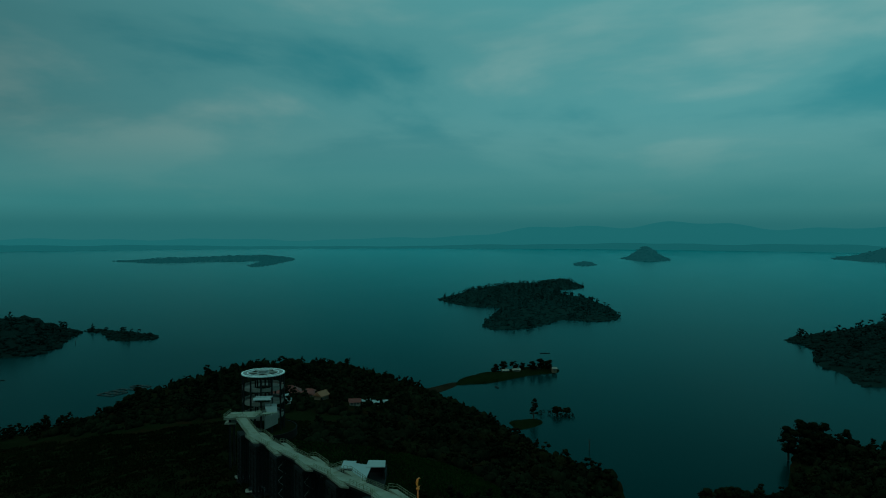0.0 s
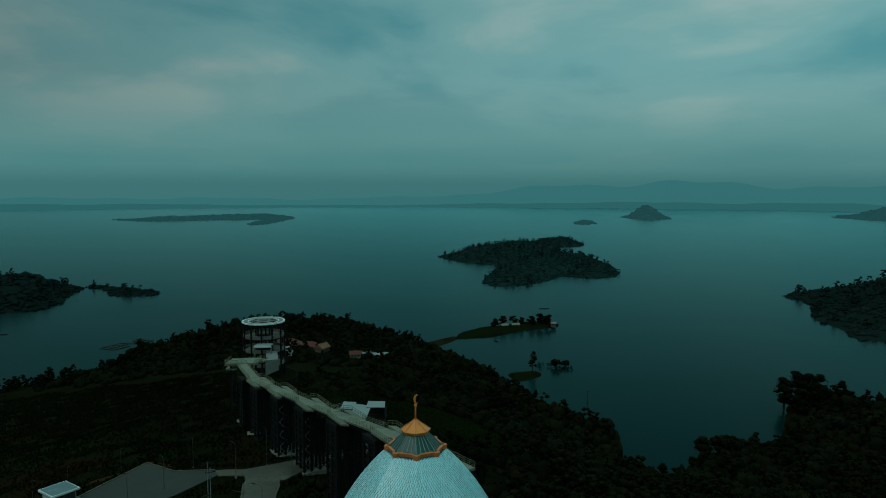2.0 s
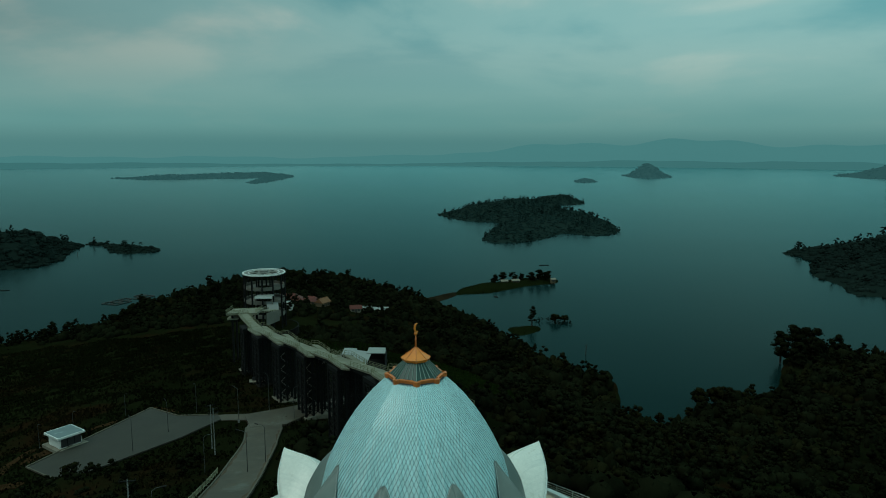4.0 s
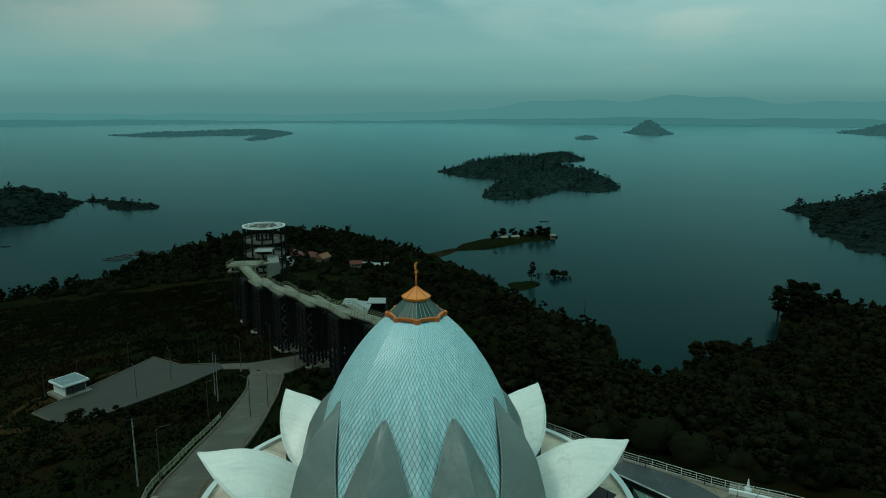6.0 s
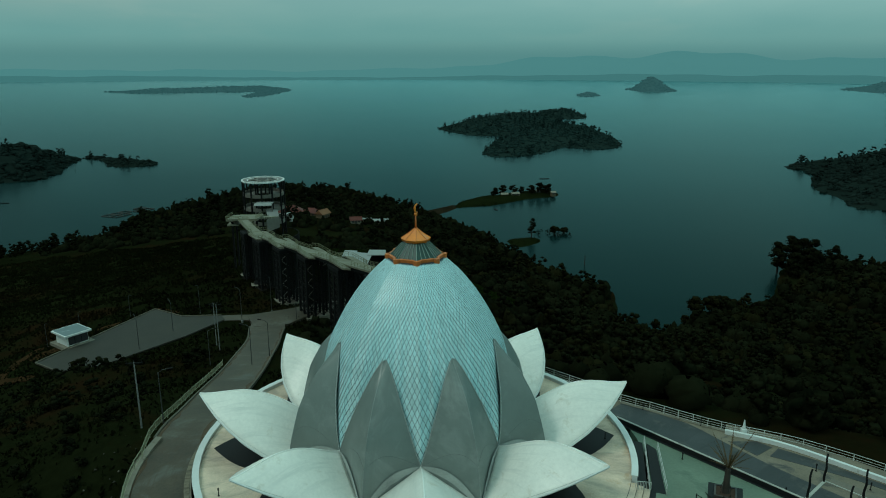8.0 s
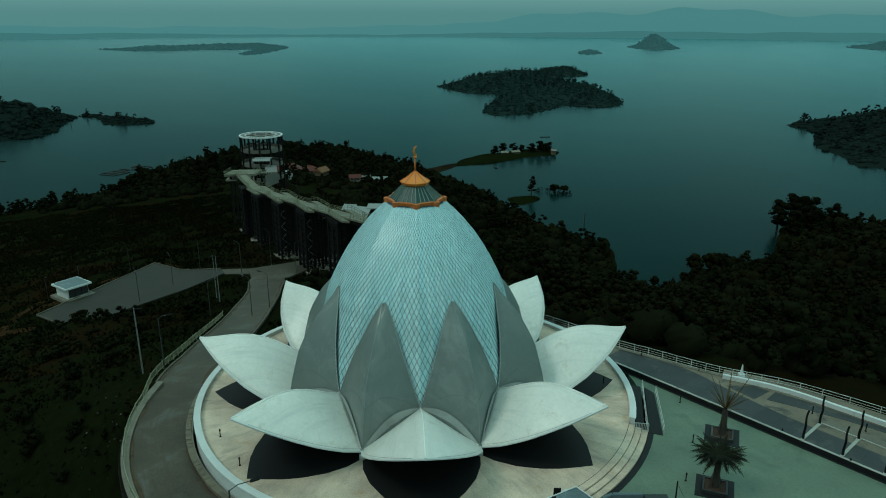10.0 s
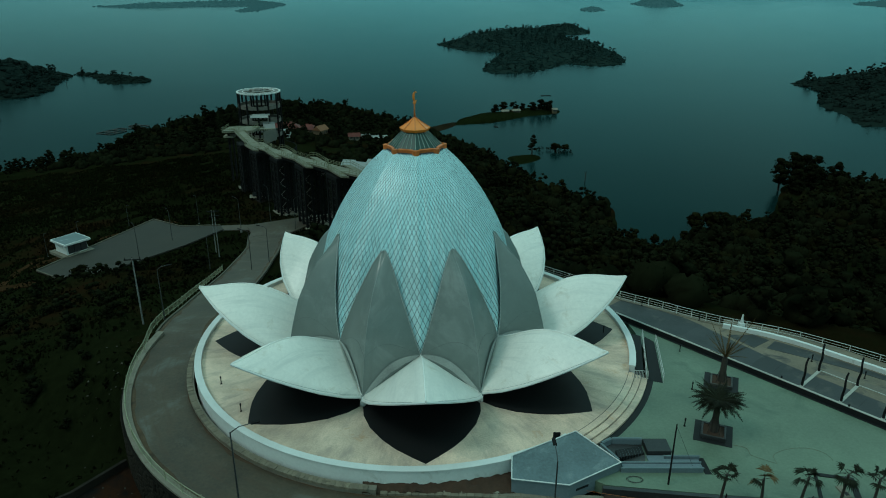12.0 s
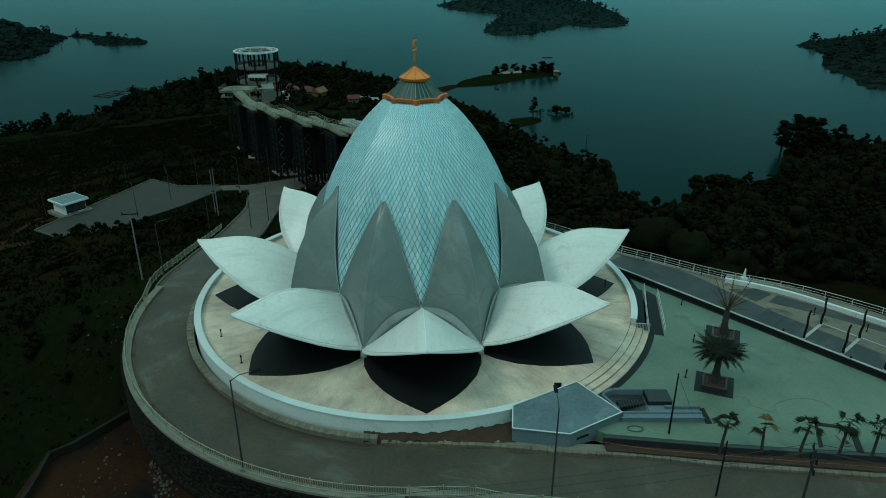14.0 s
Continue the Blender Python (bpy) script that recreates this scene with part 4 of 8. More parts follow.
def build_panels():
    """Eight pointed grey panels, each folded along its middle, between the valleys of the dome."""
    for k in range(8):
        bm = bmesh.new()
        grid, grid_points = [], []
        n = 18
        for i in range(n + 1):
            s = i / n
            z_mid = 0.87 + (13.04 - 0.87) * s
            mid = around(profile(RIDGE_PROFILE, z_mid), k + 0.5, z_mid)
            row = []
            for side in (-1, 1):
                if s < 0.02:
                    edge = mid.copy()
                z_e = panel_edge(s)
                half = 0.5 * (1 - s)
                edge = around(dome_radius(k + 0.5 + side * half, z_e) + 0.10, k + 0.5 + side * half, z_e)
                pts = []
                for j in range(5):
                    f = j / 4
                    p = mid.lerp(edge, f)
                    bulge = 0.28 * math.sin(math.pi * f) * math.sin(math.pi * min(s + 0.15, 1.0))
                    d = Vector((p.x - CX, p.y - CY, 0)).normalized()
                    pts.append(p + d * bulge)
                row.append(pts)
            grid_points.append(row)
            grid.append([bm.verts.new(p) for p in row[0][::-1]] + [bm.verts.new(p) for p in row[1][1:]])
        for a, b in zip(grid, grid[1:]):
            for j in range(len(a) - 1):
                bm.faces.new((a[j], a[j + 1], b[j + 1], b[j]))
        bmesh.ops.remove_doubles(bm, verts=bm.verts[:], dist=0.004)
        rim = [[v.co.copy() for v in (g[0], g[-1])] for g in grid if g[0].is_valid and g[-1].is_valid]
        bmesh.ops.recalc_face_normals(bm, faces=bm.faces[:])
        spine = {tuple(round(c, 3) for c in g[0][0]) for g in grid_points}
        for e in bm.edges:
            e.smooth = not all(tuple(round(c, 3) for c in v.co) in spine for v in e.verts)
        panel = lotus_part("grey_panel", bm, M_PANEL, "translucent-looking grey sheet panel folded to a point", True)
        for side in (0, 1):
            tb = bmesh.new()
            line = [r[side] for r in rim]
            tube(tb, line, 0.055, 5)
            lotus_part("edge_trim", tb, M_SEAM, "grey metal edge strip", False, panel)
            tb = bmesh.new()
            for p, q in zip(line, line[1:]):
                d = Vector((p.x - CX, p.y - CY, 0)).normalized() * 0.05
                for i in range(2):
                    rod(tb, p.lerp(q, 0.5 * i + 0.05) + d, p.lerp(q, 0.5 * i + 0.36) + d, 0.03, sides=5)
            tagged(lotus_part("clip_strip", tb, M_STEELW, "row of small pale metal clips", False, panel), "row of small pale metal clips", kind="stuff")
            # seam of the folded lower sheet, from the valley across to the ridge
            tb = bmesh.new()
            seam = []
            for i in range(11):
                f = i / 10
                s_at = 0.30 * f + 0.10 * math.sin(math.pi * f)
                a, b = int(s_at * n), min(int(s_at * n) + 1, n)
                mixf = s_at * n - a
                g = (1 - f) * 4
                j = min(int(g), 3)
                pa = grid_points[a][side][j].lerp(grid_points[a][side][j + 1], g - j)
                pb = grid_points[b][side][j].lerp(grid_points[b][side][j + 1], g - j)
                p = pa.lerp(pb, mixf)
                seam.append(p + Vector((p.x - CX, p.y - CY, 0)).normalized() * 0.012)
            tube(tb, seam, 0.012, 4)
            lotus_part("seam", tb, M_SEAMDARK, "", False, panel)
        tb = bmesh.new()
        tube(tb, [around(profile(RIDGE_PROFILE, 0.87 + 12.1 * i / 12) + 0.02, k + 0.5, 0.87 + 12.1 * i / 12) for i in range(13)], 0.03, 5)
        lotus_part("ridge_strip", tb, M_SEAM, "", False, panel)


build_panels()

PETAL_HALF = [(10.7, 0.0), (12.96, 5.36), (15.2, 5.25), (17.2, 4.62), (19.0, 3.55), (20.4, 2.42), (21.6, 1.10), (22.5, 0.0)]


def petal_half_width(s):
    xs, ys = zip(*PETAL_HALF)
    return float(np.interp(s, xs, ys))


def build_petal(k):
    """One open white petal: a folded leaf from the valley down to two hubs and out to a lifted tip."""
    a = radians(PHI + 45.0 * k)
    out, side = Vector((math.sin(a), -math.cos(a), 0)), Vector((math.cos(a), math.sin(a), 0))
    base = Vector((CX, CY, 0))
    n, m = 22, 9
    grid = []
    for i in range(n + 1):
        s0 = 12.96 + (22.5 - 12.96) * i / n
        u = i / n
        hw = petal_half_width(s0)
        z_edge = 0.87 + (6.45 - 0.87) * (0.80 * u + 0.20 * u * u)
        s_mid = 10.7 + (22.5 - 10.7) * u
        z_mid = 3.70 + (6.45 - 3.70) * u + 1.40 * math.sin(math.pi * u) ** 1.5
        row = []
        for j in range(-m, m + 1):
            f = abs(j) / m
            s = s_mid + (s0 - s_mid) * f
            w = hw * j / m
            z = z_mid + (z_edge - z_mid) * (f ** (1.0 + 0.25 * min(1.0, 3 * u)))
            row.append(base + out * s + side * w + Vector((0, 0, z)))
        grid.append(row)
    bm = bmesh.new()
    thick = Vector((0, 0, -0.16))
    top = [[bm.verts.new(p) for p in row] for row in grid]
    bot = [[bm.verts.new(p + thick) for p in row] for row in grid]
    for A, B in ((top, False), (bot, True)):
        for p, q in zip(A, A[1:]):
            for j in range(len(p) - 1):
                f = (p[j], p[j + 1], q[j + 1], q[j])
                bm.faces.new(f[::-1] if B else f)
    for i in range(n):
        for j in (0, -1):
            bm.faces.new((top[i][j], top[i + 1][j], bot[i + 1][j], bot[i][j]))
    for j in range(2 * m):
        bm.faces.new((top[0][j], top[0][j + 1], bot[0][j + 1], bot[0][j]))
    bmesh.ops.remove_doubles(bm, verts=bm.verts[:], dist=0.003)
    bmesh.ops.recalc_face_normals(bm, faces=bm.faces[:])
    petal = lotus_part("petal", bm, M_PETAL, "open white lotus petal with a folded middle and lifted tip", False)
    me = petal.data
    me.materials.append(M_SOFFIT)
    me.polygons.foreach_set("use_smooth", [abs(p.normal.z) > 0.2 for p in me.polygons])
    # faces that look down take the darker grey material
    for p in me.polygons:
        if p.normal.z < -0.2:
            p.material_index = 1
    rim = bmesh.new()
    for j in (0, -1):
        tube(rim, [row[j] + Vector((0, 0, -0.1)) for row in grid], 0.11, 6)
    lotus_part("petal_rim", rim, M_TRIM, "rolled pale edge", False, petal)
    for j in (0, -1):
        seam = bmesh.new()
        inner = 1 if j == 0 else -2
        tube(seam, [row[j].lerp(row[inner], 0.22) + Vector((0, 0, 0.012)) for row in grid[:-2]], 0.016, 4)
        lotus_part("rim_seam", seam, M_GUSSET, "dark seam beside the rolled edge", False, petal)
    rib = bmesh.new()
    tube(rib, [row[m] + Vector((0, 0, 0.01)) for row in grid], 0.055, 5)
    lotus_part("midrib", rib, M_RIB, "", False, petal)
    for sg in (-1, 1):
        # curved metal gusset between the petal's back edge and the grey panel
        gb = bmesh.new()
        v0, v1 = around(10.7, k, 3.70), around(14.02, k + 0.5 * sg, 0.87)
        low_row, high_row = [], []
        for i in range(15):
            f = i / 14
            p = v0.lerp(v1, f)
            d = Vector((p.x - CX, p.y - CY, 0)).normalized()
            h = math.sin(math.pi * f)
            low_row.append(gb.verts.new(p + Vector((0, 0, 0.03)) + d * 0.10))
            high_row.append(gb.verts.new(p + d * (0.06 + 0.10 * h) + Vector((0, 0, 0.05 + 1.30 * h))))
        for i in range(14):
            gb.faces.new((low_row[i], low_row[i + 1], high_row[i + 1], high_row[i]))
        arc = [v.co.copy() for v in high_row]
        lotus_part("gusset", gb, M_GUSSET, "dark curved metal gusset", True, petal)
        gb = bmesh.new()
        tube(gb, arc, 0.03, 5)
        lotus_part("gusset_rim", gb, M_SEAM, "", False, petal)
    back = bmesh.new()
    for j in (slice(0, m + 1), slice(m, 2 * m + 1)):
        tube(back, grid[0][j], 0.10, 6)
    lotus_part("fold_strip", back, M_RIB, "", False, petal)


for k in range(8):
    build_petal(k)


def build_columns():
    for k in range(8):
        p = around(14.02, k + 0.5, 0)
        bm = bmesh.new()
        rod(bm, p, p + Vector((0, 0, 0.62)), 0.30, 0.26, 14)
        col = lotus_part("column", bm, M_WALLW, "", True)
        bm = bmesh.new()
        bmesh.ops.create_uvsphere(bm, u_segments=14, v_segments=8, radius=0.33)
        bmesh.ops.translate(bm, verts=bm.verts[:], vec=p + Vector((0, 0, 0.72)))
        lotus_part("bearing", bm, M_PANEL, "grey ball bearing", True, col)
    for k in range(8):
        # dark glazed wall of the prayer hall under each petal
        a, b = around(12.6, k - 0.46, 0), around(12.6, k + 0.46, 0)
        d = b - a
        m = Matrix.Translation(a) @ Matrix.Rotation(math.atan2(d.y, d.x), 4, "Z")
        glass = lotus_part("glazed_wall", box(bmesh.new(), (0, -0.05, 0.0), (d.length, 0.05, 1.9), 0.0, m), M_BLACK, "dark glazed hall wall")
        for i in range(6):
            x = d.length * i / 5
            lotus_part("mullion", box(bmesh.new(), (x - 0.04, -0.12, 0.0), (x + 0.04, 0.09, 1.9), 0.0, m), M_DARKSTEEL, "", False, glass)


build_columns()


def octagon_band(bm, r0, z0, r1, z1, turn=0.0):
    a = [bm.verts.new(around(r0, k + turn, z0)) for k in range(8)]
    b = [bm.verts.new(around(r1, k + turn, z1)) for k in range(8)]
    for j in range(8):
        bm.faces.new((a[j], a[(j + 1) % 8], b[(j + 1) % 8], b[j]))
    return a, b


def build_lantern():
    ring = bmesh.new()
    def star_band(bm, r0, z0, r1, z1):
        def ring_points(r, z):
            pts = []
            for k in range(8):
                for dk, f in ((-0.12, 0.985), (0.0, 1.03), (0.12, 0.985), (0.17, 0.905), (0.5, 0.875), (0.83, 0.905)):
                    pts.append(bm.verts.new(around(r * f, k + dk, z)))
            return pts
        a, b = ring_points(r0, z0), ring_points(r1, z1)
        for j in range(len(a)):
            bm.faces.new((a[j], a[(j + 1) % len(a)], b[(j + 1) % len(a)], b[j]))
    star_band(ring, 2.75, 20.45, 3.0, 20.52)
    star_band(ring, 3.0, 20.52, 3.05, 21.10)
    star_band(ring, 3.05, 21.10, 2.78, 21.14)
    star_band(ring, 2.78, 21.14, 2.7, 20.9)
    bmesh.ops.remove_doubles(ring, verts=ring.verts[:], dist=0.002)
    crown = lotus_part("lantern_ring", ring, M_ORANGE_DARK, "rusty orange octagonal crown ring")
    g = bmesh.new()
    octagon_band(g, 2.68, 20.95, 1.12, 22.52)
    lotus_part("lantern_glass", g, M_GREENGLASS, "dark green glass skirt", False, crown)
    for i in range(32):
        bm = bmesh.new()
        k = i / 4
        shrink = (1.0, 0.945, 0.93, 0.945)[i % 4]
        rod(bm, around(2.70 * shrink, k, 20.97), around(1.14 * shrink, k, 22.54), 0.036, 0.024, 5)
        lotus_part("glazing_bar", bm, M_BAR, "", False, crown)
    roof = bmesh.new()
    octagon_band(roof, 1.15, 22.42, 1.36, 22.45)
    octagon_band(roof, 1.36, 22.45, 1.50, 22.72)
    octagon_band(roof, 1.50, 22.72, 0.72, 23.22)
    octagon_band(roof, 0.72, 23.22, 0.10, 23.72)
    bmesh.ops.remove_doubles(roof, verts=roof.verts[:], dist=0.002)
    cap = lotus_part("lantern_roof", roof, M_ORANGE, "bright orange ribbed octagonal cap")
    for k in range(8):
        bm = bmesh.new()
        tube(bm, [around(1.50, k, 22.74), around(0.72, k, 23.25), around(0.10, k, 23.74)], 0.03, 5)
        lotus_part("rib", bm, M_ORANGE_DARK, "", False, cap)
    mast = bmesh.new()
    rod(mast, (CX, CY, 23.6), (CX, CY, 25.1), 0.10, 0.07, 10)
    pole = lotus_part("mast", mast, M_ORANGE_DARK, "", True)
    bm = bmesh.new()
    bmesh.ops.create_uvsphere(bm, u_segments=12, v_segments=8, radius=0.17)
    bmesh.ops.translate(bm, verts=bm.verts[:], vec=(CX, CY, 25.1))
    lotus_part("finial_ball", bm, M_ORANGE, "", True, pole)
    bm = bmesh.new()
    pts = []
    for i in range(13):
        t = radians(-125 + 250 * i / 12)
        out = -0.25 * math.cos(t)
        pts.append(Vector((CX + 0.75 * out + 0.1, CY + 0.66 * out + 0.09, 25.68 + 0.44 * math.sin(t))))
    for i, (p, q) in enumerate(zip(pts, pts[1:])):
        w = 0.10 * math.sin(math.pi * (i + 0.5) / 12) + 0.02
        rod(bm, p, q, w, w, 6)
    lotus_part("finial", bm, M_ORANGE, "crescent finial", False, pole)
    bm = bmesh.new()
    rod(bm, (CX, CY, 25.2), (CX, CY, 26.35), 0.045, 0.02, 6)
    lotus_part("lightning_rod", bm, M_DARKSTEEL, "thin dark rod", False, pole)


build_lantern()


# ---------------------------------------------------------------- the round terrace
def build_terrace():
    bm = bmesh.new()
    lo = [bm.verts.new(around(22.45, k / 16, -1.6)) for k in range(128)]
    hi = [bm.verts.new(around(22.45, k / 16, -0.02)) for k in range(128)]
    bm.faces.new(hi)
    for j in range(128):
        bm.faces.new((lo[j], lo[(j + 1) % 128], hi[(j + 1) % 128], hi[j]))
    base = tagged(part("terrace", bm, M_KERB), "round raised concrete terrace under the lotus", "terrace", kind="structure")
    # concrete bays and black leaf-shaped inlays, each a slab of its own
    for k in range(8):
        leaf = []
        for s, w in PETAL_HALF[1:]:
            leaf.append((s * 21.6 / 22.5 if s > 13 else s, w))
        a = radians(PHI + 45.0 * k)
        out, side = Vector((math.sin(a), -math.cos(a))), Vector((math.cos(a), math.sin(a)))
        c = Vector((CX, CY))
        right = [c + out * s + side * w for s, w in leaf]
        left = [c + out * s - side * w for s, w in leaf[:-1]]
        inner = [c + out * (11.0 * math.cos(radians(g))) + side * (11.0 * math.sin(radians(g))) for g in (22.5, 11, 0, -11, -22.5)]
        bm = bmesh.new()
        prism(bm, [tuple(p) for p in inner[::-1] + right + left[::-1]], -0.3, 0.004)
        part("floor_inlay", bm, M_BLACK, base, "black polished leaf-shaped floor")
        # two bays either side of the inlay's tip
        for sg, pts in ((1, right), (-1, left + [right[-1]])):
            for half in range(2):
                k0, k1 = (0.0, 0.22) if half == 0 else (0.22, 0.5)
                rim = [around(22.42, k + sg * (k0 + (k1 - k0) * i / 6), 0).xy for i in range(7)]
                cut = []
                for p in pts:
                    v = p - c
                    ang = math.degrees(math.atan2(v.dot(side) * sg, v.dot(out))) / 45.0
                    if k0 - 1e-4 <= ang <= k1 + 1e-4:
                        cut.append((ang, p))
                ks, rs = zip(*sorted((math.degrees(math.atan2((p - c).dot(side) * sg, (p - c).dot(out))) / 45.0, (p - c).length) for p in pts))
                body = [around(float(np.interp(q, ks, rs)) + 0.012, k + sg * q, 0).xy for q in [k0] + sorted(a for a, _ in cut if k0 + 1e-3 < a < k1 - 1e-3) + [k1]]
                poly = [tuple(p) for p in body] + [tuple(p) for p in rim[::-1]]
                bm = bmesh.new()
                prism(bm, poly, -0.3, 0.0 + 0.001 * half)
                part("concrete_bay", bm, M_CONC, base)
    # parapet, open where the steps are
    bm = bmesh.new()
    ring_solid(bm, CX, CY, 22.42, 22.95, -1.7, 0.36, 72, 360 + 36, 130)
    part("parapet", bm, M_WALLW, base, "white rendered curved parapet")
    bm = bmesh.new()
    ring_solid(bm, CX, CY, 22.36, 23.02, 0.36, 0.44, 72, 360 + 36, 130)
    part("coping", bm, M_TRIM, base, "pale coping")
    for i in range(3):
        bm = bmesh.new()
        ring_solid(bm, CX, CY, 22.42 + 0.62 * i, 23.04 + 0.62 * i, -1.4, 0.0 - 0.18 * i - 0.002, 36.5, 70.5, 26)
        part("step", bm, M_CONC, base, "curved concrete step")
    for i in range(3):
        bm = bmesh.new()
        ring_solid(bm, CX, CY, 22.40 + 0.62 * i, 22.45 + 0.62 * i, -1.4, 0.003 - 0.18 * i, 36.5, 70.5, 26)
        part("step_groove", bm, M_JOINT, base, "dark groove along a step")
    # flat black band round the foot of the lowest step
    bm = bmesh.new()
    ring_solid(bm, CX, CY, 24.285, 24.85, -1.4, -0.535, 33, 73, 30)
    part("gutter", bm, M_BLACK, base, "black band at the foot of the steps")


build_terrace()

# ---------------------------------------------------------------- round the terrace: pavements, railing, retaining wall
def polar(r, deg, z=0.0):
    a = radians(deg)
    return Vector((CX + r * math.sin(a), CY - r * math.cos(a), z))


def build_pavements():
    bm = bmesh.new()
    ring_solid(bm, CX, CY, 23.2, 23.75, -1.9, -0.86, -128, -6, 70)
    inner = tagged(part("pavement", bm, M_KERB), "narrow worn pavement at the foot of the terrace wall", "pavement", kind="structure")
    me = None
    n = 128
    for i in range(n):
        a = -127 + 120 * i / n
        m = Matrix.Translation(polar(23.62, a, -0.80)) @ Matrix.Rotation(radians(a), 4, "Z")
        if me is None:
            bm = box(bmesh.new(), (-0.185, -0.26, -0.25), (0.185, 0.26, 0.0), 0.02)
            me = bpy.data.meshes.new("kerb_block")
            bm.to_mesh(me)
            bm.free()
            me.materials.append(M_PAVE)
        ob = part("kerb_block", me, None, inner)
        ob.matrix_basis = m @ pose(0, 0, random.uniform(-0.03, 0.03), 0, 0, random.uniform(-3, 3))
    line = spline([(-4.2, 45.2, -1.4), (3.5, 44.9, -1.4), (10, 44.1, -1.4), (15.5, 43.7, -1.4), (22.2, 42.6, -1.4), (33, 41.4, -1.4), (60, 37.6, -1.4), (120, 29, -1.4)], 1.2)
    walkside = tagged(part("pavement", ribbon(bmesh.new(), offset_line(line, -1.0), offset_line(line, 0.05), 0.13, 0.3), M_KERB), "narrow concrete pavement beside the front road", "pavement", kind="structure")
    for i in range(0, 60):
        k = i * 0.62
        seg = np.cumsum(np.r_[0, np.hypot(*np.diff(line[:, :2], axis=0).T)])
        if k > seg[-1]:
            break
        x, y = np.interp(k, seg, line[:, 0]), np.interp(k, seg, line[:, 1])
        x2, y2 = np.interp(k + 0.3, seg, line[:, 0]), np.interp(k + 0.3, seg, line[:, 1])
        ob = part("kerb_block", me, None, walkside)
        ob.matrix_basis = Matrix.Translation((x, y, -1.2)) @ Matrix.Rotation(math.atan2(y2 - y, x2 - x), 4, "Z") @ pose(0, 0.0, random.uniform(-0.02, 0.02), 0, 0, random.uniform(-3, 3)) @ Matrix.Diagonal((1.55, 0.7, 1, 1))
    # soil between wall and pavement: a heaped, uneven bank
    n, m = 90, 10
    V, Q = [], []
    for i in range(n + 1):
        a = -9 + 31 * i / n
        foot = polar(22.94, a)
        road_y = 45.35 + 0.05 * math.sin(a)
        reach_out = max(foot.y - road_y + 0.25, 0.15)
        for j in range(m + 1):
            f = j / m
            p = Vector((foot.x, foot.y - reach_out * f, 0))
            heap = 0.42 * (1 - f) ** 1.4 + 0.16 * float(lumps(np.array([p.x]), np.array([p.y]), 2.2, 71)[0]) + 0.07 * float(lumps(np.array([p.x]), np.array([p.y]), 0.7, 72)[0])
            V.append((p.x, p.y, -1.22 + max(heap, -0.1)))
    for i in range(n):
        for j in range(m):
            q = i * (m + 1) + j
            Q.append((q, q + m + 1, q + m + 2, q + 1))
    tagged(new("soil", quads_mesh("soil", V, Q, M_SOIL, True)), "heaped bank of bare red soil at the wall", "soil", kind="structure")
    # outer pavement
    bm = bmesh.new()
    ring_solid(bm, CX, CY, 29.0, 29.75, -2.2, -1.24, -96, 0, 60)
    tagged(part("pavement", bm, M_KERB), "raised concrete edge along the outside of the road", "pavement", kind="structure")
    line = spline([(-2.3, 39.55, -1.4), (8, 38.6, -1.4), (20, 37.2, -1.4), (33, 35.3, -1.4), (60, 31.2, -1.4)], 2.0)
    tagged(part("pavement", ribbon(bmesh.new(), offset_line(line, -0.65), offset_line(line, 0.1), 0.15, 0.6), M_KERB), "raised concrete edge along the outside of the front road", "pavement", kind="structure")
    return inner


build_pavements()


def roadside_dirt(line, off, reach, label, seed, lift=0.012):
    """A drift of brown dirt along a road edge, of uneven width."""
    P, beyond = np.array(line, float)[:, :3], np.array(line, float)[:, 3] - 2.5
    w = reach * (0.55 + 0.45 * lumps(P[:, 0] * 1.0, P[:, 1], 7.0, seed)) + 0.05
    w = np.clip(w, 0.05, 2 * reach)
    off = off + math.copysign(1.0, off) * beyond
    a, b = offset_line(P, off), offset_line(P, off - np.sign(off))
    inner = a + (b - a) * w[:, None]
    bm = ribbon(bmesh.new(), a, inner, lift, 0.05) if off[0] < 0 else ribbon(bmesh.new(), inner, a, lift, 0.05)
    tagged(part("dirt", bm, M_DIRT), label, "dirt", kind="structure")


M_DIRT = mat("brown_road_dirt", (0.070, 0.042, 0.022), 0.95, 0.45, 1.5, 0.4, stain=((0.035, 0.022, 0.012), 0.6, 0.55))
fine_road = spline([(*p, h) for p, h in zip(ROAD[10:-6], HILL_HALF[10:-6])], 0.7)
roadside_dirt(fine_road, 2.55, 0.75, "brown dirt washed along the inner road edge", 61)
roadside_dirt(fine_road, -3.0, 0.55, "brown dirt washed along the outer road edge", 62)


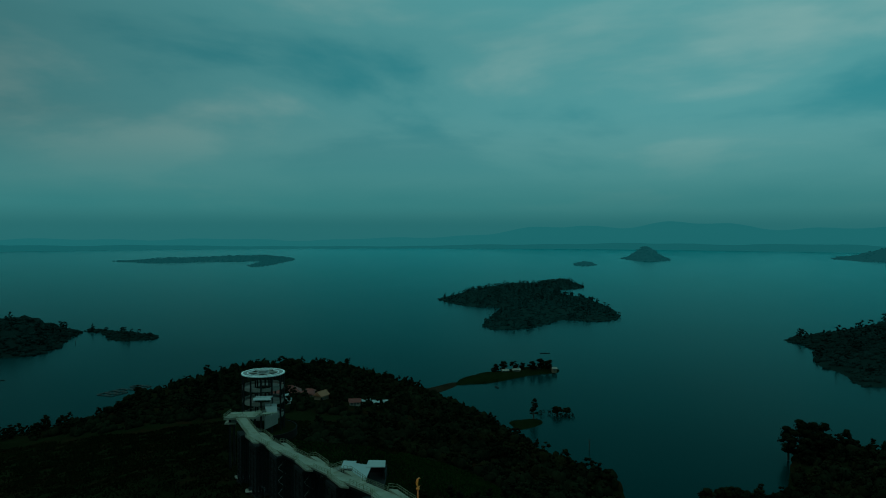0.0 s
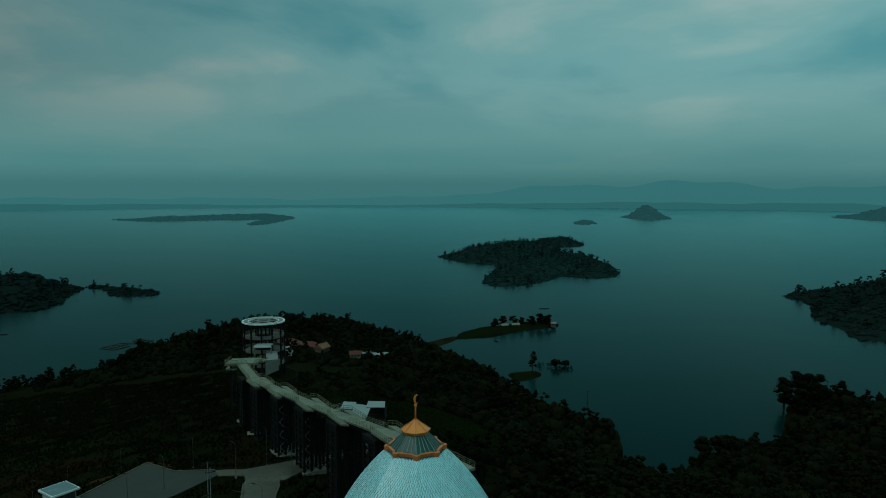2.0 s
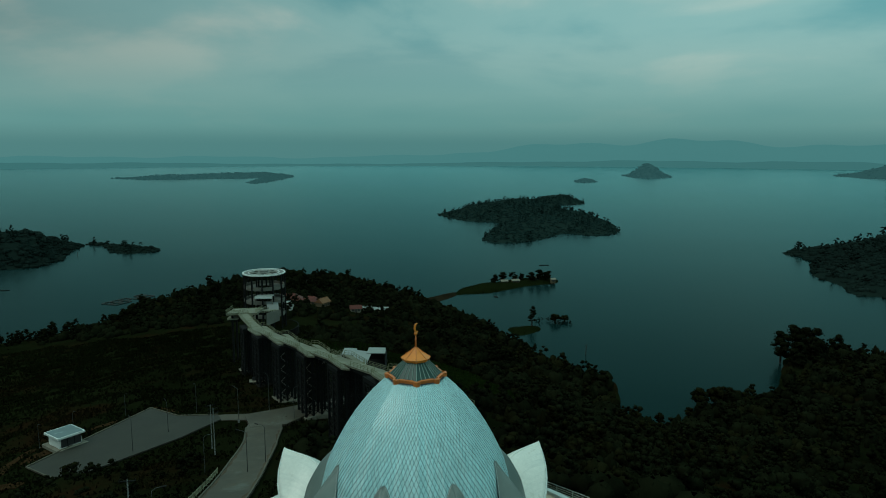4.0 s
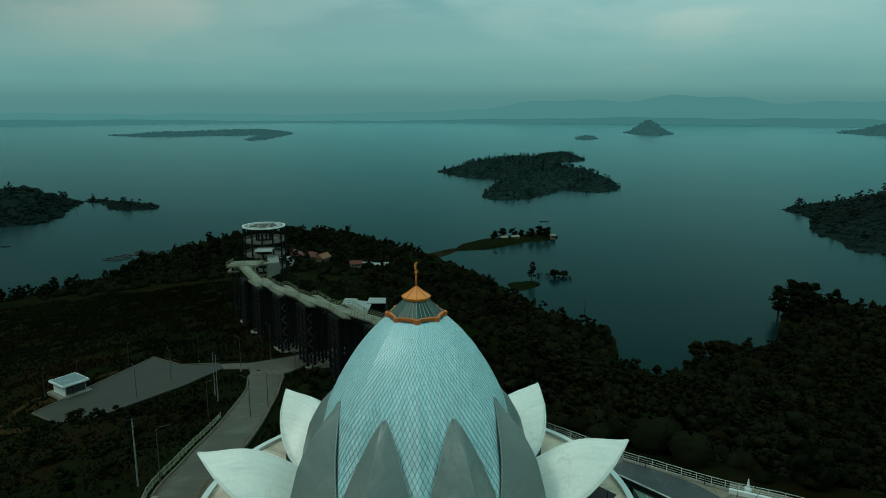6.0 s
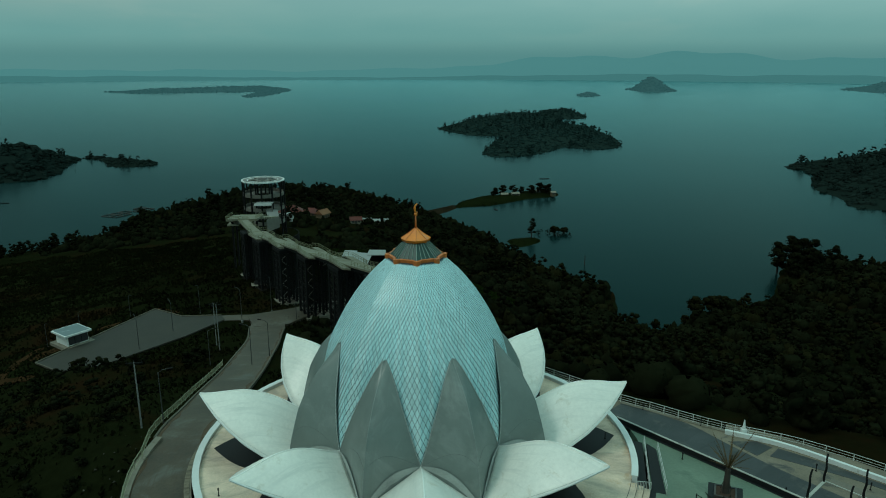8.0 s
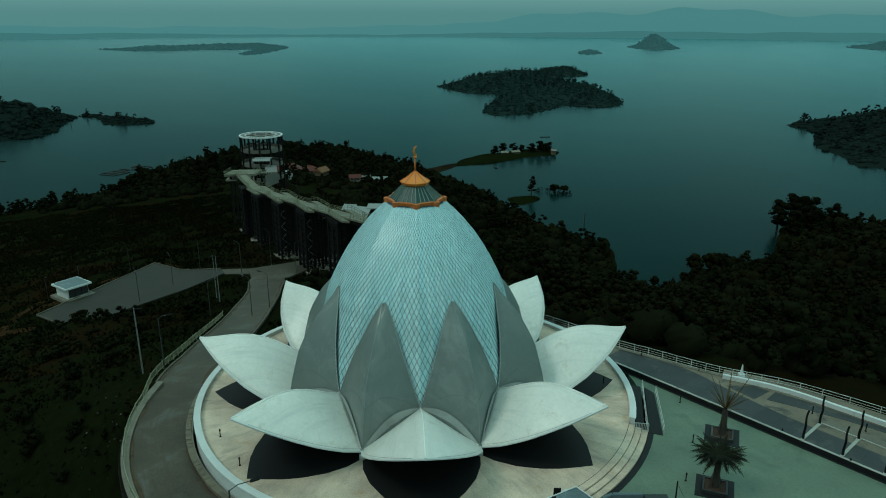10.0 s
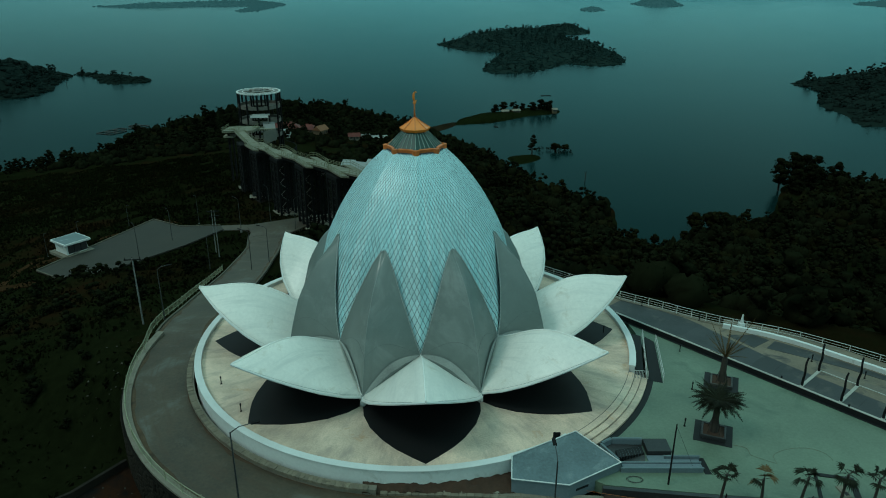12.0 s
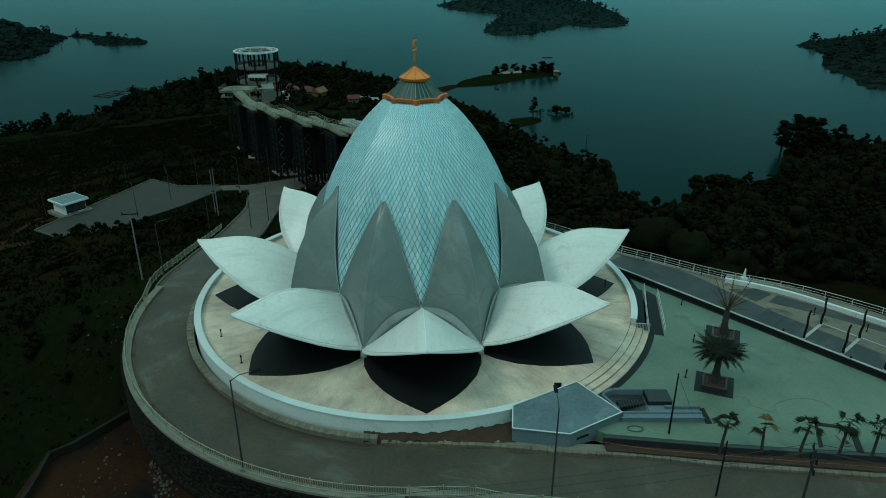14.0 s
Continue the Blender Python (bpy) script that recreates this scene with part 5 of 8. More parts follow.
def build_road_fence():
    """The yellowish railing along the outer edge of the road, bay by bay."""
    hill = offset_line(ROAD, -HILL_HALF - 1.25)
    hill = hill[(hill[:, 1] > 70) & (hill[:, 1] < 118)]
    line = [polar(29.45, a, -1.24) for a in np.linspace(9, -88, 84)]
    line = [Vector((x, 39.25 - (x + 1) * 0.105, -1.25)) for x in np.arange(24, 2.5, -1.6)] + line + [Vector((p[0], p[1], p[2] + 0.1)) for p in hill]
    pts = np.array([tuple(p) for p in line])
    seg = np.cumsum(np.r_[0, np.linalg.norm(np.diff(pts, axis=0), axis=1)])
    n = int(seg[-1] / 2.4)
    fence = thing("road_railing", "yellowish metal railing with posts along the road edge", "railing", tuple(pts[0]))
    inv = Matrix.Translation([-float(v) for v in pts[0]])

    def at(s):
        return Vector([float(np.interp(s, seg, pts[:, j])) for j in range(3)])

    for i in range(n + 1):
        p = at(i * 2.4)
        bm = rod(bmesh.new(), p + Vector((0, 0, -0.1)), p + Vector((0, 0, 1.02)), 0.042, sides=6)
        rod(bm, p + Vector((0, 0, 1.02)), p + Vector((0, 0, 1.08)), 0.06, 0.03, sides=6)
        bm.transform(inv)
        part("post", bm, M_RAIL, fence)
        if i == n:
            break
        q = at((i + 1) * 2.4)
        bm = bmesh.new()
        for h, r in ((0.92, 0.035), (0.18, 0.03)):
            rod(bm, p + Vector((0, 0, h)), q + Vector((0, 0, h)), r, sides=5)
        for k in range(1, 13):
            b = p.lerp(q, k / 13)
            rod(bm, b + Vector((0, 0, 0.18)), b + Vector((0, 0, 0.92)), 0.014, sides=4)
        bm.transform(inv)
        part("railing_bay", bm, M_RAIL, fence)


build_road_fence()


def build_retaining_wall():
    bm = bmesh.new()
    ring_solid(bm, CX, CY, 29.2, 29.95, -9.0, -1.45, -90, 4, 60)
    wall = tagged(part("retaining_wall", bm, M_STONE), "dark rubble stone retaining wall under the road", "retaining wall", kind="structure")
    rng = random.Random(4)
    shapes = []
    for s in range(5):
        bm = bmesh.new()
        bmesh.ops.create_icosphere(bm, subdivisions=1, radius=0.5)
        for v in bm.verts:
            v.co += Vector([rng.uniform(-0.09, 0.09) for _ in range(3)])
            v.co.y *= 0.5
        me = bpy.data.meshes.new("stone")
        bm.to_mesh(me)
        bm.free()
        me.materials.append(M_STONE)
        shapes.append(me)
    V, Q = [], []
    for row in range(10):
        for i in range(84):
            a = -70 + 74 * (i + 0.5 * (row % 2)) / 84 + rng.uniform(-0.34, 0.34)
            me = shapes[rng.randrange(5)]
            s = rng.uniform(0.38, 0.72)
            m = Matrix.Translation(polar(29.93, a, -1.75 - row * 0.41 + rng.uniform(-0.13, 0.13))) @ Matrix.Rotation(radians(a), 4, "Z") @ pose(0, 0, 0, rng.uniform(-15, 15), rng.uniform(-25, 25), 0) @ Matrix.Diagonal((s, 0.45, s * 0.85, 1))
            if row < 6 and 30 <= i < 79:
                part("stone", me, None, wall).matrix_basis = m
            else:
                i0 = len(V)
                V += [tuple(m @ v.co) for v in me.vertices]
                Q += [tuple(i0 + k for k in p.vertices) for p in me.polygons]
    rest = bpy.data.meshes.new("stones")
    rest.from_pydata(V, [], Q)
    rest.materials.append(M_STONE)
    tagged(part("stones", rest, None, wall), "dark rubble stones of the wall", kind="stuff")
    # bare yard below, with a low wall
    bm = bmesh.new()
    prism(bm, YARD, -7.5, -6.0)
    tagged(part("yard", bm, M_YARD), "bare red earth yard below the road", "yard", kind="structure")
    bm = bmesh.new()
    line = np.array([(-32.6, 40, -6), (-32.8, 45.0, -6), (-33.3, 48.7, -6), (-31.9, 49.9, -6), (-28.9, 54.4, -6)], float)
    ribbon(bm, offset_line(line, -0.16), offset_line(line, 0.16), 0.7, 0.6)
    tagged(part("low_wall", bm, M_STONE), "low dark boundary wall round the yard", "wall", kind="structure")


build_retaining_wall()

# ---------------------------------------------------------------- the green plaza
EDGE_A, EDGE_DIR, EDGE_N = Vector((20.45, 74.2, 0)), Vector((0.664, -0.748, 0)), Vector((0.748, 0.664, 0))
PLAZA_Z = -0.545


def edge(s, off=0.0, z=0.0):
    """A point beside the plaza's long edge: metres along it and metres outwards."""
    p = EDGE_A + EDGE_DIR * s + EDGE_N * off
    return Vector((p.x, p.y, z))


def strip(bm, s0, s1, o0, o1, z0, z1, bevel=0.0):
    m = Matrix(((EDGE_DIR.x, EDGE_N.x, 0, EDGE_A.x), (EDGE_DIR.y, EDGE_N.y, 0, EDGE_A.y), (0, 0, 1, 0), (0, 0, 0, 1)))
    return box(bm, (s0, o0, z0), (s1, o1, z1), bevel, m)


def build_plaza():
    arc = [tuple(polar(24.2, a).xy) for a in range(30, 103, 4)]
    poly = [(13.2, 45.3)] + arc + [tuple(edge(0.5, -0.42).xy), tuple(edge(46, -0.42).xy), (50.5, 40.7), (33.7, 43.1), (21.8, 44.2)]
    bm = bmesh.new()
    prism(bm, poly, -1.6, PLAZA_Z)
    plaza = tagged(part("plaza", bm, M_PLAZA), "smooth pale green painted plaza floor", "plaza", kind="structure")
    # dark edging along the road side and the gutter along the walk
    line = np.array([(12.9, 45.2, 0), (21.8, 44.1, 0), (33.7, 43.0, 0), (50.5, 40.6, 0), (70, 38.0, 0)], float)
    tagged(part("trim", ribbon(bmesh.new(), offset_line(line, 0.0), offset_line(line, 0.35), PLAZA_Z + 0.03, 1.8), M_SLATE), "dark stone edge of the plaza", "trim", kind="structure")
    bm = bmesh.new()
    prism(bm, [(13.0, 44.8), (21.8, 43.75), (33.7, 42.65), (60, 39.0), (60, 37.9), (33, 41.75), (22.2, 42.95), (13.0, 44.05)], -1.9, -1.08)
    tagged(part("soil", bm, M_SOIL), "planting strip of bare brown soil beside the plaza", "soil", kind="structure")
    tagged(part("trim", strip(bmesh.new(), 0.4, 46, -0.42, -0.04, -1.6, PLAZA_Z + 0.008), M_BLACK), "black drainage gutter along the raised walk", "gutter", kind="structure")
    # raised walk: white kerb, slate slabs, beige strip
    walk_base = tagged(part("raised_walk", prism(bmesh.new(), [tuple(edge(u, o).xy) for u, o in ((-2.4, 0.0), (46, 0.0), (46, 11.4), (34, 10.9), (24.5, 10.3), (17.1, 9.1), (13.5, 7.8), (10.8, 6.6), (8.1, 5.7), (4.9, 4.95), (1.6, 4.25), (-1.8, 3.4), (-2.4, 3.3))], -1.7, -0.03), M_BEIGE), "beige concrete raised walk beside the plaza", "walkway", kind="structure")
    part("white_kerb", strip(bmesh.new(), 0.0, 46, -0.04, 0.2, -0.045, 0.03, 0.01), M_BEAM, walk_base, "white painted kerb")
    part("kerb_face", strip(bmesh.new(), 0.0, 46, -0.035, 0.18, -1.6, -0.05), M_BLACK, walk_base, "black kerb face")
    rng = random.Random(7)
    outer = [(-4, 3.0), (-2, 3.3), (1.6, 4.0), (4.9, 4.6), (6.6, 4.9), (11.4, 4.0), (16.6, 3.35), (21, 3.15), (60, 3.15)]

    def reach(s):
        return float(np.interp(s, [p[0] for p in outer], [p[1] for p in outer]))

    def tile(corners, material, name="slab", label=""):
        pts = [edge(s, o) for s, o in corners]
        part(name, prism(bmesh.new(), [(p.x, p.y) for p in pts], -0.3, rng.uniform(-0.006, 0.004)), material, walk_base, label)

    for i in range(-1, 23):
        s0, s1 = 0.1 + i * 2.0, 2.09 + i * 2.0
        if i < 0:
            s0 = -1.5
        for f0, f1 in ((0.0, 1.0),):
            lo0, lo1 = 0.22, 0.22
            a0, a1 = lo0 + (reach(s0) - lo0) * f0 + 0.015, lo0 + (reach(s0) - lo0) * f1 - 0.015
            b0, b1 = lo1 + (reach(s1) - lo1) * f0 + 0.015, lo1 + (reach(s1) - lo1) * f1 - 0.015
            tile([(s0, a0), (s1, b0), (s1, b1), (s0, a1)], M_SLATE)
    tile([(11.2, 4.55), (14.6, 4.1), (14.9, 6.9), (13.2, 6.8)], M_SLATE, "slab", "dark slate triangle")
    inner, outer_line = [(15.5, 5.0), (19.9, 6.3), (22.8, 7.0), (30, 8.0), (46, 8.6)], [(15.4, 7.2), (20, 8.0), (24, 8.2), (30, 8.7), (46, 9.2)]
    for (p0, p1), (q0, q1) in zip(zip(inner, inner[1:]), zip(outer_line, outer_line[1:])):
        tile([p0, p1, q1, q0], M_SLATE)
    for i in range(8):
        s0 = 21.4 + 3.55 * i
        tile([(s0, 4.55), (s0 + 3.1, 4.55), (s0 + 3.1, 5.9), (s0, 5.6)], mat("stained_floor", (0.13, 0.11, 0.085), 0.7, 0.35, 0.8, 0.1) if i == 0 else bpy.data.materials["stained_floor"])
    for i in range(6):
        part("cross_beam", strip(bmesh.new(), 20.95 + 3.55 * i, 21.25 + 3.55 * i, 0.22, 4.49, -0.3, 0.045, 0.01), M_BEAM, walk_base, "white floor beam")
    part("white_kerb", strip(bmesh.new(), 20.9, 46, 4.5, 4.63, -0.3, 0.05, 0.0), M_BEAM, walk_base, "thin white floor line")
    return plaza


build_plaza()


def build_walk_railing():
    """White tube railing along the outer edge of the raised walk."""
    pts = [Vector(p) for p in ((8.5, 90.4, 0.0), (13.1, 86.1, 0), (18.1, 81.6, 0))] + [edge(u, o) for u, o in ((-1.8, 3.4), (1.6, 4.3), (4.9, 5.0), (8.1, 5.8), (10.8, 6.7), (13.5, 7.9), (17.1, 9.2), (24.5, 10.4), (34, 11.0), (46, 11.5))]
    line = spline([tuple(p) for p in pts], 1.9)
    rail = thing("tube_railing", "white metal tube railing along the plaza edge", "railing", tuple(line[0]))
    inv = Matrix.Translation([-float(v) for v in line[0]])
    for i, p in enumerate(line):
        p = Vector(p)
        bm = rod(bmesh.new(), p + Vector((0, 0, -0.1)), p + Vector((0, 0, 1.05)), 0.035, sides=6)
        bm.transform(inv)
        part("post", bm, M_STEELW, rail)
        if i + 1 < len(line):
            q = Vector(line[i + 1])
            for h, r in ((1.03, 0.032), (0.72, 0.02), (0.45, 0.02), (0.2, 0.02)):
                bm = rod(bmesh.new(), p + Vector((0, 0, h)), q + Vector((0, 0, h)), r, sides=5)
                bm.transform(inv)
                part("rail", bm, M_STEELW, rail)
    kerbline = line.copy()
    tagged(part("kerb", ribbon(bmesh.new(), offset_line(kerbline, -0.25), offset_line(kerbline, 0.25), 0.06, 1.2), M_KERB), "concrete kerb under the tube railing", "kerb", kind="structure")
    wall = spline([tuple(edge(u, o)) for u, o in ((10.1, 5.9), (13.3, 7.2), (16.6, 8.1), (22.2, 8.6), (34, 9.3), (46, 9.9))], 1.5)
    ob = tagged(part("parapet", ribbon(bmesh.new(), offset_line(wall, -0.18), offset_line(wall, 0.18), 0.45, 1.2), M_WALLW), "low white rendered parapet curving along the walk", "parapet", kind="structure")
    tagged(part("pavement", ribbon(bmesh.new(), offset_line(wall, -1.6), offset_line(wall, -0.19), 0.30, 1.2), M_BEIGE), "stained concrete ledge between parapet and railing", "pavement", kind="structure")
    far = spline([(8.5, 89.6, 0), (13.1, 85.3, 0), (18.1, 80.9, 0), (20.5, 77.6, 0)], 2.0)
    tagged(part("pavement", ribbon(bmesh.new(), offset_line(far, -0.2), offset_line(far, 2.6), -0.04, 1.2), M_BEIGE), "beige paving behind the terrace", "pavement", kind="structure")
    # a little white statue-like bollard on the parapet end
    p = edge(11.6, 7.1, 0.3)
    bm = box(bmesh.new(), (p.x - 0.3, p.y - 0.3, 0.2), (p.x + 0.3, p.y + 0.3, 0.75), 0.03)
    rod(bm, p + Vector((0, 0, 0.45)), p + Vector((0, 0, 1.5)), 0.2, 0.05, 8)
    tagged(part("stone_finial", bm, M_WALLW), "small white pointed stone finial at the railing", "finial")


build_walk_railing()


def build_wavy_posts():
    """Black wavy posts in pairs at the ends of the white floor beams."""
    bm = bmesh.new()
    pts = [Vector((0.16 * math.sin(h * 2.3 + 0.4) + 0.1 * h, 0.05 * math.sin(h * 3.1), h)) for h in np.linspace(0, 2.9, 12)]
    for i, (a, b) in enumerate(zip(pts, pts[1:])):
        rod(bm, a, b, 0.12 - 0.003 * i, 0.118 - 0.003 * i, 8)
    me = bpy.data.meshes.new("wavy_post")
    bm.to_mesh(me)
    bm.free()
    me.materials.append(M_DARKSTEEL)
    first = None
    for i in range(6):
        for off, turn in ((0.35, 40), (4.3, 55)):
            p = edge(21.1 + 3.55 * i, off, 0.02)
            if first is None:
                first = tagged(new("wavy_post", me), "black wavy wooden post beside the plaza walk", "post", "wavy posts along the walk")
                first.matrix_world = pose(*p, 0, 0, turn)
            else:
                copy_thing(first, pose(*p, 0, 0, turn))


build_wavy_posts()


# ---------------------------------------------------------------- palms
def frond(V, Q, base, az, length, droop, lift, width, leaflets, rng):
    """One feather frond: a bent stem with leaflets on both sides."""
    out = Vector((math.cos(az), math.sin(az), 0))
    side = Vector((-math.sin(az), math.cos(az), 0))
    prev = None
    for i in range(leaflets + 1):
        u = i / leaflets
        p = base + out * length * u + Vector((0, 0, lift * length * u - droop * length * u * u))
        if prev is not None:
            for sg in (-1, 1):
                w = width * math.sin(math.pi * min(0.96, 0.18 + 0.8 * u)) * rng.uniform(0.8, 1.1)
                tip = p + side * sg * w + out * w * 0.55 + Vector((0, 0, -0.25 * w))
                i0 = len(V)
                V.extend([prev, p, tip + (p - prev) * 0.2, tip])
                Q.append((i0, i0 + 1, i0 + 2, i0 + 3))
        prev = p


def palm(name, label, at, height, length, n, droop, lift, leaf_material, seed, trunk_r=0.28, lean=0.0, dry=0, bare=False):
    rng = random.Random(seed)
    t = thing(name, label, "palm tree", at)
    bm = bmesh.new()
    pts = [Vector((lean * (h / height) ** 2, 0, h)) for h in np.linspace(-0.1, height, 9)]
    for i, (a, b) in enumerate(zip(pts, pts[1:])):
        r = trunk_r * (1 - 0.35 * i / 8)
        rod(bm, a, b, r * 1.08, r * 0.9, 9)
    part("trunk", bm, M_TRUNK, t)
    top = pts[-1]
    for i in range(n):
        V, Q = [], []
        ring = i / n
        frond(V, Q, top + Vector((0, 0, 0.05)), 2.399 * i + rng.uniform(-0.2, 0.2), length * rng.uniform(0.8, 1.1), droop * rng.uniform(0.7, 1.3) * (0.5 + ring), lift * (1.25 - ring), length * (0.06 if bare else 0.17), 18, rng)
        part("frond", quads_mesh("frond", [tuple(v) for v in V], Q, M_PALM_DRY if i < dry else leaf_material), None, t)
    return t


def fan_palm(label, at, height, seed, dry=0):
    rng = random.Random(seed)
    t = thing("fan_palm", label, "palm tree", at, 0, "young fan palms along the planting strip")
    bm = bmesh.new()
    top = Vector((rng.uniform(-0.25, 0.25), rng.uniform(-0.1, 0.1), height))
    pts = [Vector((0, 0, -0.1)), Vector((top.x * 0.4, top.y * 0.4, height * 0.5)), top]
    for a, b, r in zip(pts, pts[1:], (0.13, 0.11)):
        rod(bm, a, b, r, r * 0.85, 8)
    part("trunk", bm, M_TRUNK, t)
    n = 9 - 4 * (dry > 0)
    for i in range(n):
        az, el = 2.399 * i + rng.uniform(-0.3, 0.3), rng.uniform(-0.75, 1.2)
        d = Vector((math.cos(az) * math.cos(el), math.sin(az) * math.cos(el), math.sin(el)))
        hub = top + d * rng.uniform(0.45, 0.7)
        s = d.cross(Vector((0, 0, 1)))
        s = s.normalized() if s.length > 0.1 else Vector((1, 0, 0))
        V, Q = [], []
        for k in range(11):
            f0, f1 = radians(-85 + 170 * k / 11), radians(-85 + 170 * (k + 0.97) / 11)
            fm = (f0 + f1) / 2
            ln = rng.uniform(0.6, 0.78)
            i0 = len(V)
            V += [hub, hub + (d * math.cos(f0) + s * math.sin(f0)) * ln * 0.6, hub + (d * math.cos(fm) + s * math.sin(fm)) * ln + Vector((0, 0, -0.18)), hub + (d * math.cos(f1) + s * math.sin(f1)) * ln * 0.6]
            Q.append((i0, i0 + 1, i0 + 2, i0 + 3))
        leaf = part("fan_leaf", quads_mesh("fan_leaf", [tuple(v) for v in V], Q, M_PALM_DRY if i < dry else M_PALM), None, t)
        part("leaf_stalk", rod(bmesh.new(), top, hub, 0.025, 0.018, 5), M_TRUNK, leaf)
    return t


def planter(at, turn, label):
    t = thing("tree_planter", label, "planter", at, turn, "square planters on the plaza")
    part("surround", box(bmesh.new(), (-1.58, -1.58, 0.0), (1.58, 1.58, 0.035), 0.0), M_BLACK, t, "black stone surround")
    for i in range(4):
        m = Matrix.Rotation(radians(90 * i), 4, "Z")
        part("rim", box(bmesh.new(), (-1.0, 0.86, 0.03), (1.0, 1.02, 0.36), 0.02, m), M_SLATE, t)
    part("earth", box(bmesh.new(), (-0.86, -0.86, 0.03), (0.86, 0.86, 0.26)), M_SOIL, t, "dark planting earth")
    for i in range(4):
        a = radians(45 + 90 * i)
        part("stake", rod(bmesh.new(), (0.72 * math.cos(a), 0.72 * math.sin(a), 0.25), (0.22 * math.cos(a), 0.22 * math.sin(a), 1.7), 0.03, sides=5), M_TRUNK, t, "brown wooden support stake")


planter((23.95, 51.94, PLAZA_Z), -22, "square black stone planter with support stakes round a palm")
planter((27.6, 60.0, PLAZA_Z), -22, "square black stone planter with a bare palm")
palm("date_palm", "dark green date palm with a thick trunk in a planter", (23.95, 51.94, PLAZA_Z + 0.26), 3.1, 2.25, 60, 0.36, 0.42, M_PALM, 3, 0.33)
palm("dry_date_palm", "date palm with bare upright brown fronds", (27.6, 60.0, PLAZA_Z + 0.26), 2.6, 2.1, 20, 0.25, 1.7, M_PALM_DRY, 8, 0.36, bare=True)
for i, (x, y, h, dry, label) in enumerate([(21.5, 43.6, 2.9, 0, "young green fan palm in the soil strip"), (24.6, 43.45, 2.6, 4, "young fan palm with brown dying leaves"),
                                           (27.4, 43.3, 2.9, 0, "young green fan palm leaning slightly"), (30.3, 43.1, 3.3, 0, "young green fan palm with spreading leaves"),
                                           (32.6, 42.8, 3.1, 0, "dense young green fan palm"), (35.8, 42.4, 3.0, 0, "young green fan palm near the plaza edge")]):
    fan_palm(label, (x, y, -1.08), h, 20 + i, dry)


def bollard(at):
    t = thing("bollard_lamp", "short black bollard lamp on the plaza", "bollard", at, 0, "bollards on the plaza")
    part("stem", rod(bmesh.new(), (0, 0, 0), (0, 0, 0.62), 0.05, 0.045, 8), M_DARKSTEEL, t)
    part("head", rod(bmesh.new(), (0, 0, 0.62), (0, 0, 0.82), 0.085, 0.075, 8), M_BLACK, t)
    part("foot", rod(bmesh.new(), (0, 0, 0), (0, 0, 0.05), 0.11, 0.09, 8), M_DARKSTEEL, t)
    return t


first_bollard = bollard((21.8, 53.0, PLAZA_Z))
for x, y, z in [(24.4, 58.9, PLAZA_Z), (25.5, 66.2, PLAZA_Z), (33.4, 60.0, PLAZA_Z), (37.4, 55.2, PLAZA_Z), (29.5, 72.2, 0.0), (24.0, 76.0, 0.0), (41.5, 60.0, 0.0), (37.9, 63.2, 0.0)]:
    copy_thing(first_bollard, pose(x, y, z))
for a, r in ((-62, 20.9), (-47, 21.0), (92, 20.4), (104, 20.9)):
    copy_thing(first_bollard, pose(*polar(r, a, 0.002)))


# ---------------------------------------------------------------- small buildings of the plaza
def build_vent_house():
    """A low blue-grey building with a slanting five-sided roof."""
    t = thing("stair_house", "low blue-grey building with a sloping five-sided roof", "small building", (10.5, 47.0, -1.4))
    inv = Matrix.Translation((-10.5, -47.0, 1.4))
    plan = [(5.8, 45.3), (10.2, 44.6), (14.7, 47.0), (11.5, 49.8), (6.0, 47.5)]
    tops = [0.0, 0.0, 0.25, 1.2, 0.5]
    bm = prism(bmesh.new(), plan, -1.5, [z - 0.12 for z in tops])
    bm.transform(inv)
    walls = part("wall", bm, M_BLUEGREY, t)
    bm = prism(bmesh.new(), [(x + (x - 9.6) * 0.015, y + (y - 46.9) * 0.03) for x, y in plan], -0.2, tops)
    low = [v for v in bm.verts if v.co.z < -0.15]
    for v, z in zip(low, tops):
        v.co.z = z - 0.13
    bm.transform(inv)
    roof = part("roof", bm, mat("sloping_roof", (0.085, 0.120, 0.130), 0.5, 0.4, 0.9, 0.1, stain=((0.15, 0.19, 0.195), 0.6, 0.56)), t, "grey-blue weathered roof slab")
    for (a, za), (b, zb) in zip(zip(plan, tops), list(zip(plan, tops))[1:] + [(plan[0], tops[0])]):
        bm = rod(bmesh.new(), (*a, za + 0.04), (*b, zb + 0.03), 0.05, sides=6)
        bm.transform(inv)
        part("edge_strip", bm, M_TRIM, roof, "white roof edge")
    for s in (0.25, 0.65):
        a = Vector((10.2, 44.6, -0.75)).lerp(Vector((14.7, 47.0, -0.6)), s)
        d = Vector((4.5, 2.4, 0)).normalized()
        m = Matrix.Translation(a) @ Matrix.Rotation(math.atan2(d.y, d.x), 4, "Z")
        bm = box(bmesh.new(), (-0.6, -0.03, -0.1), (0.6, 0.05, 0.1), 0, m)
        bm.transform(inv)
        part("slot_window", bm, M_BLACK, walls, "dark ventilation slot")


build_vent_house()


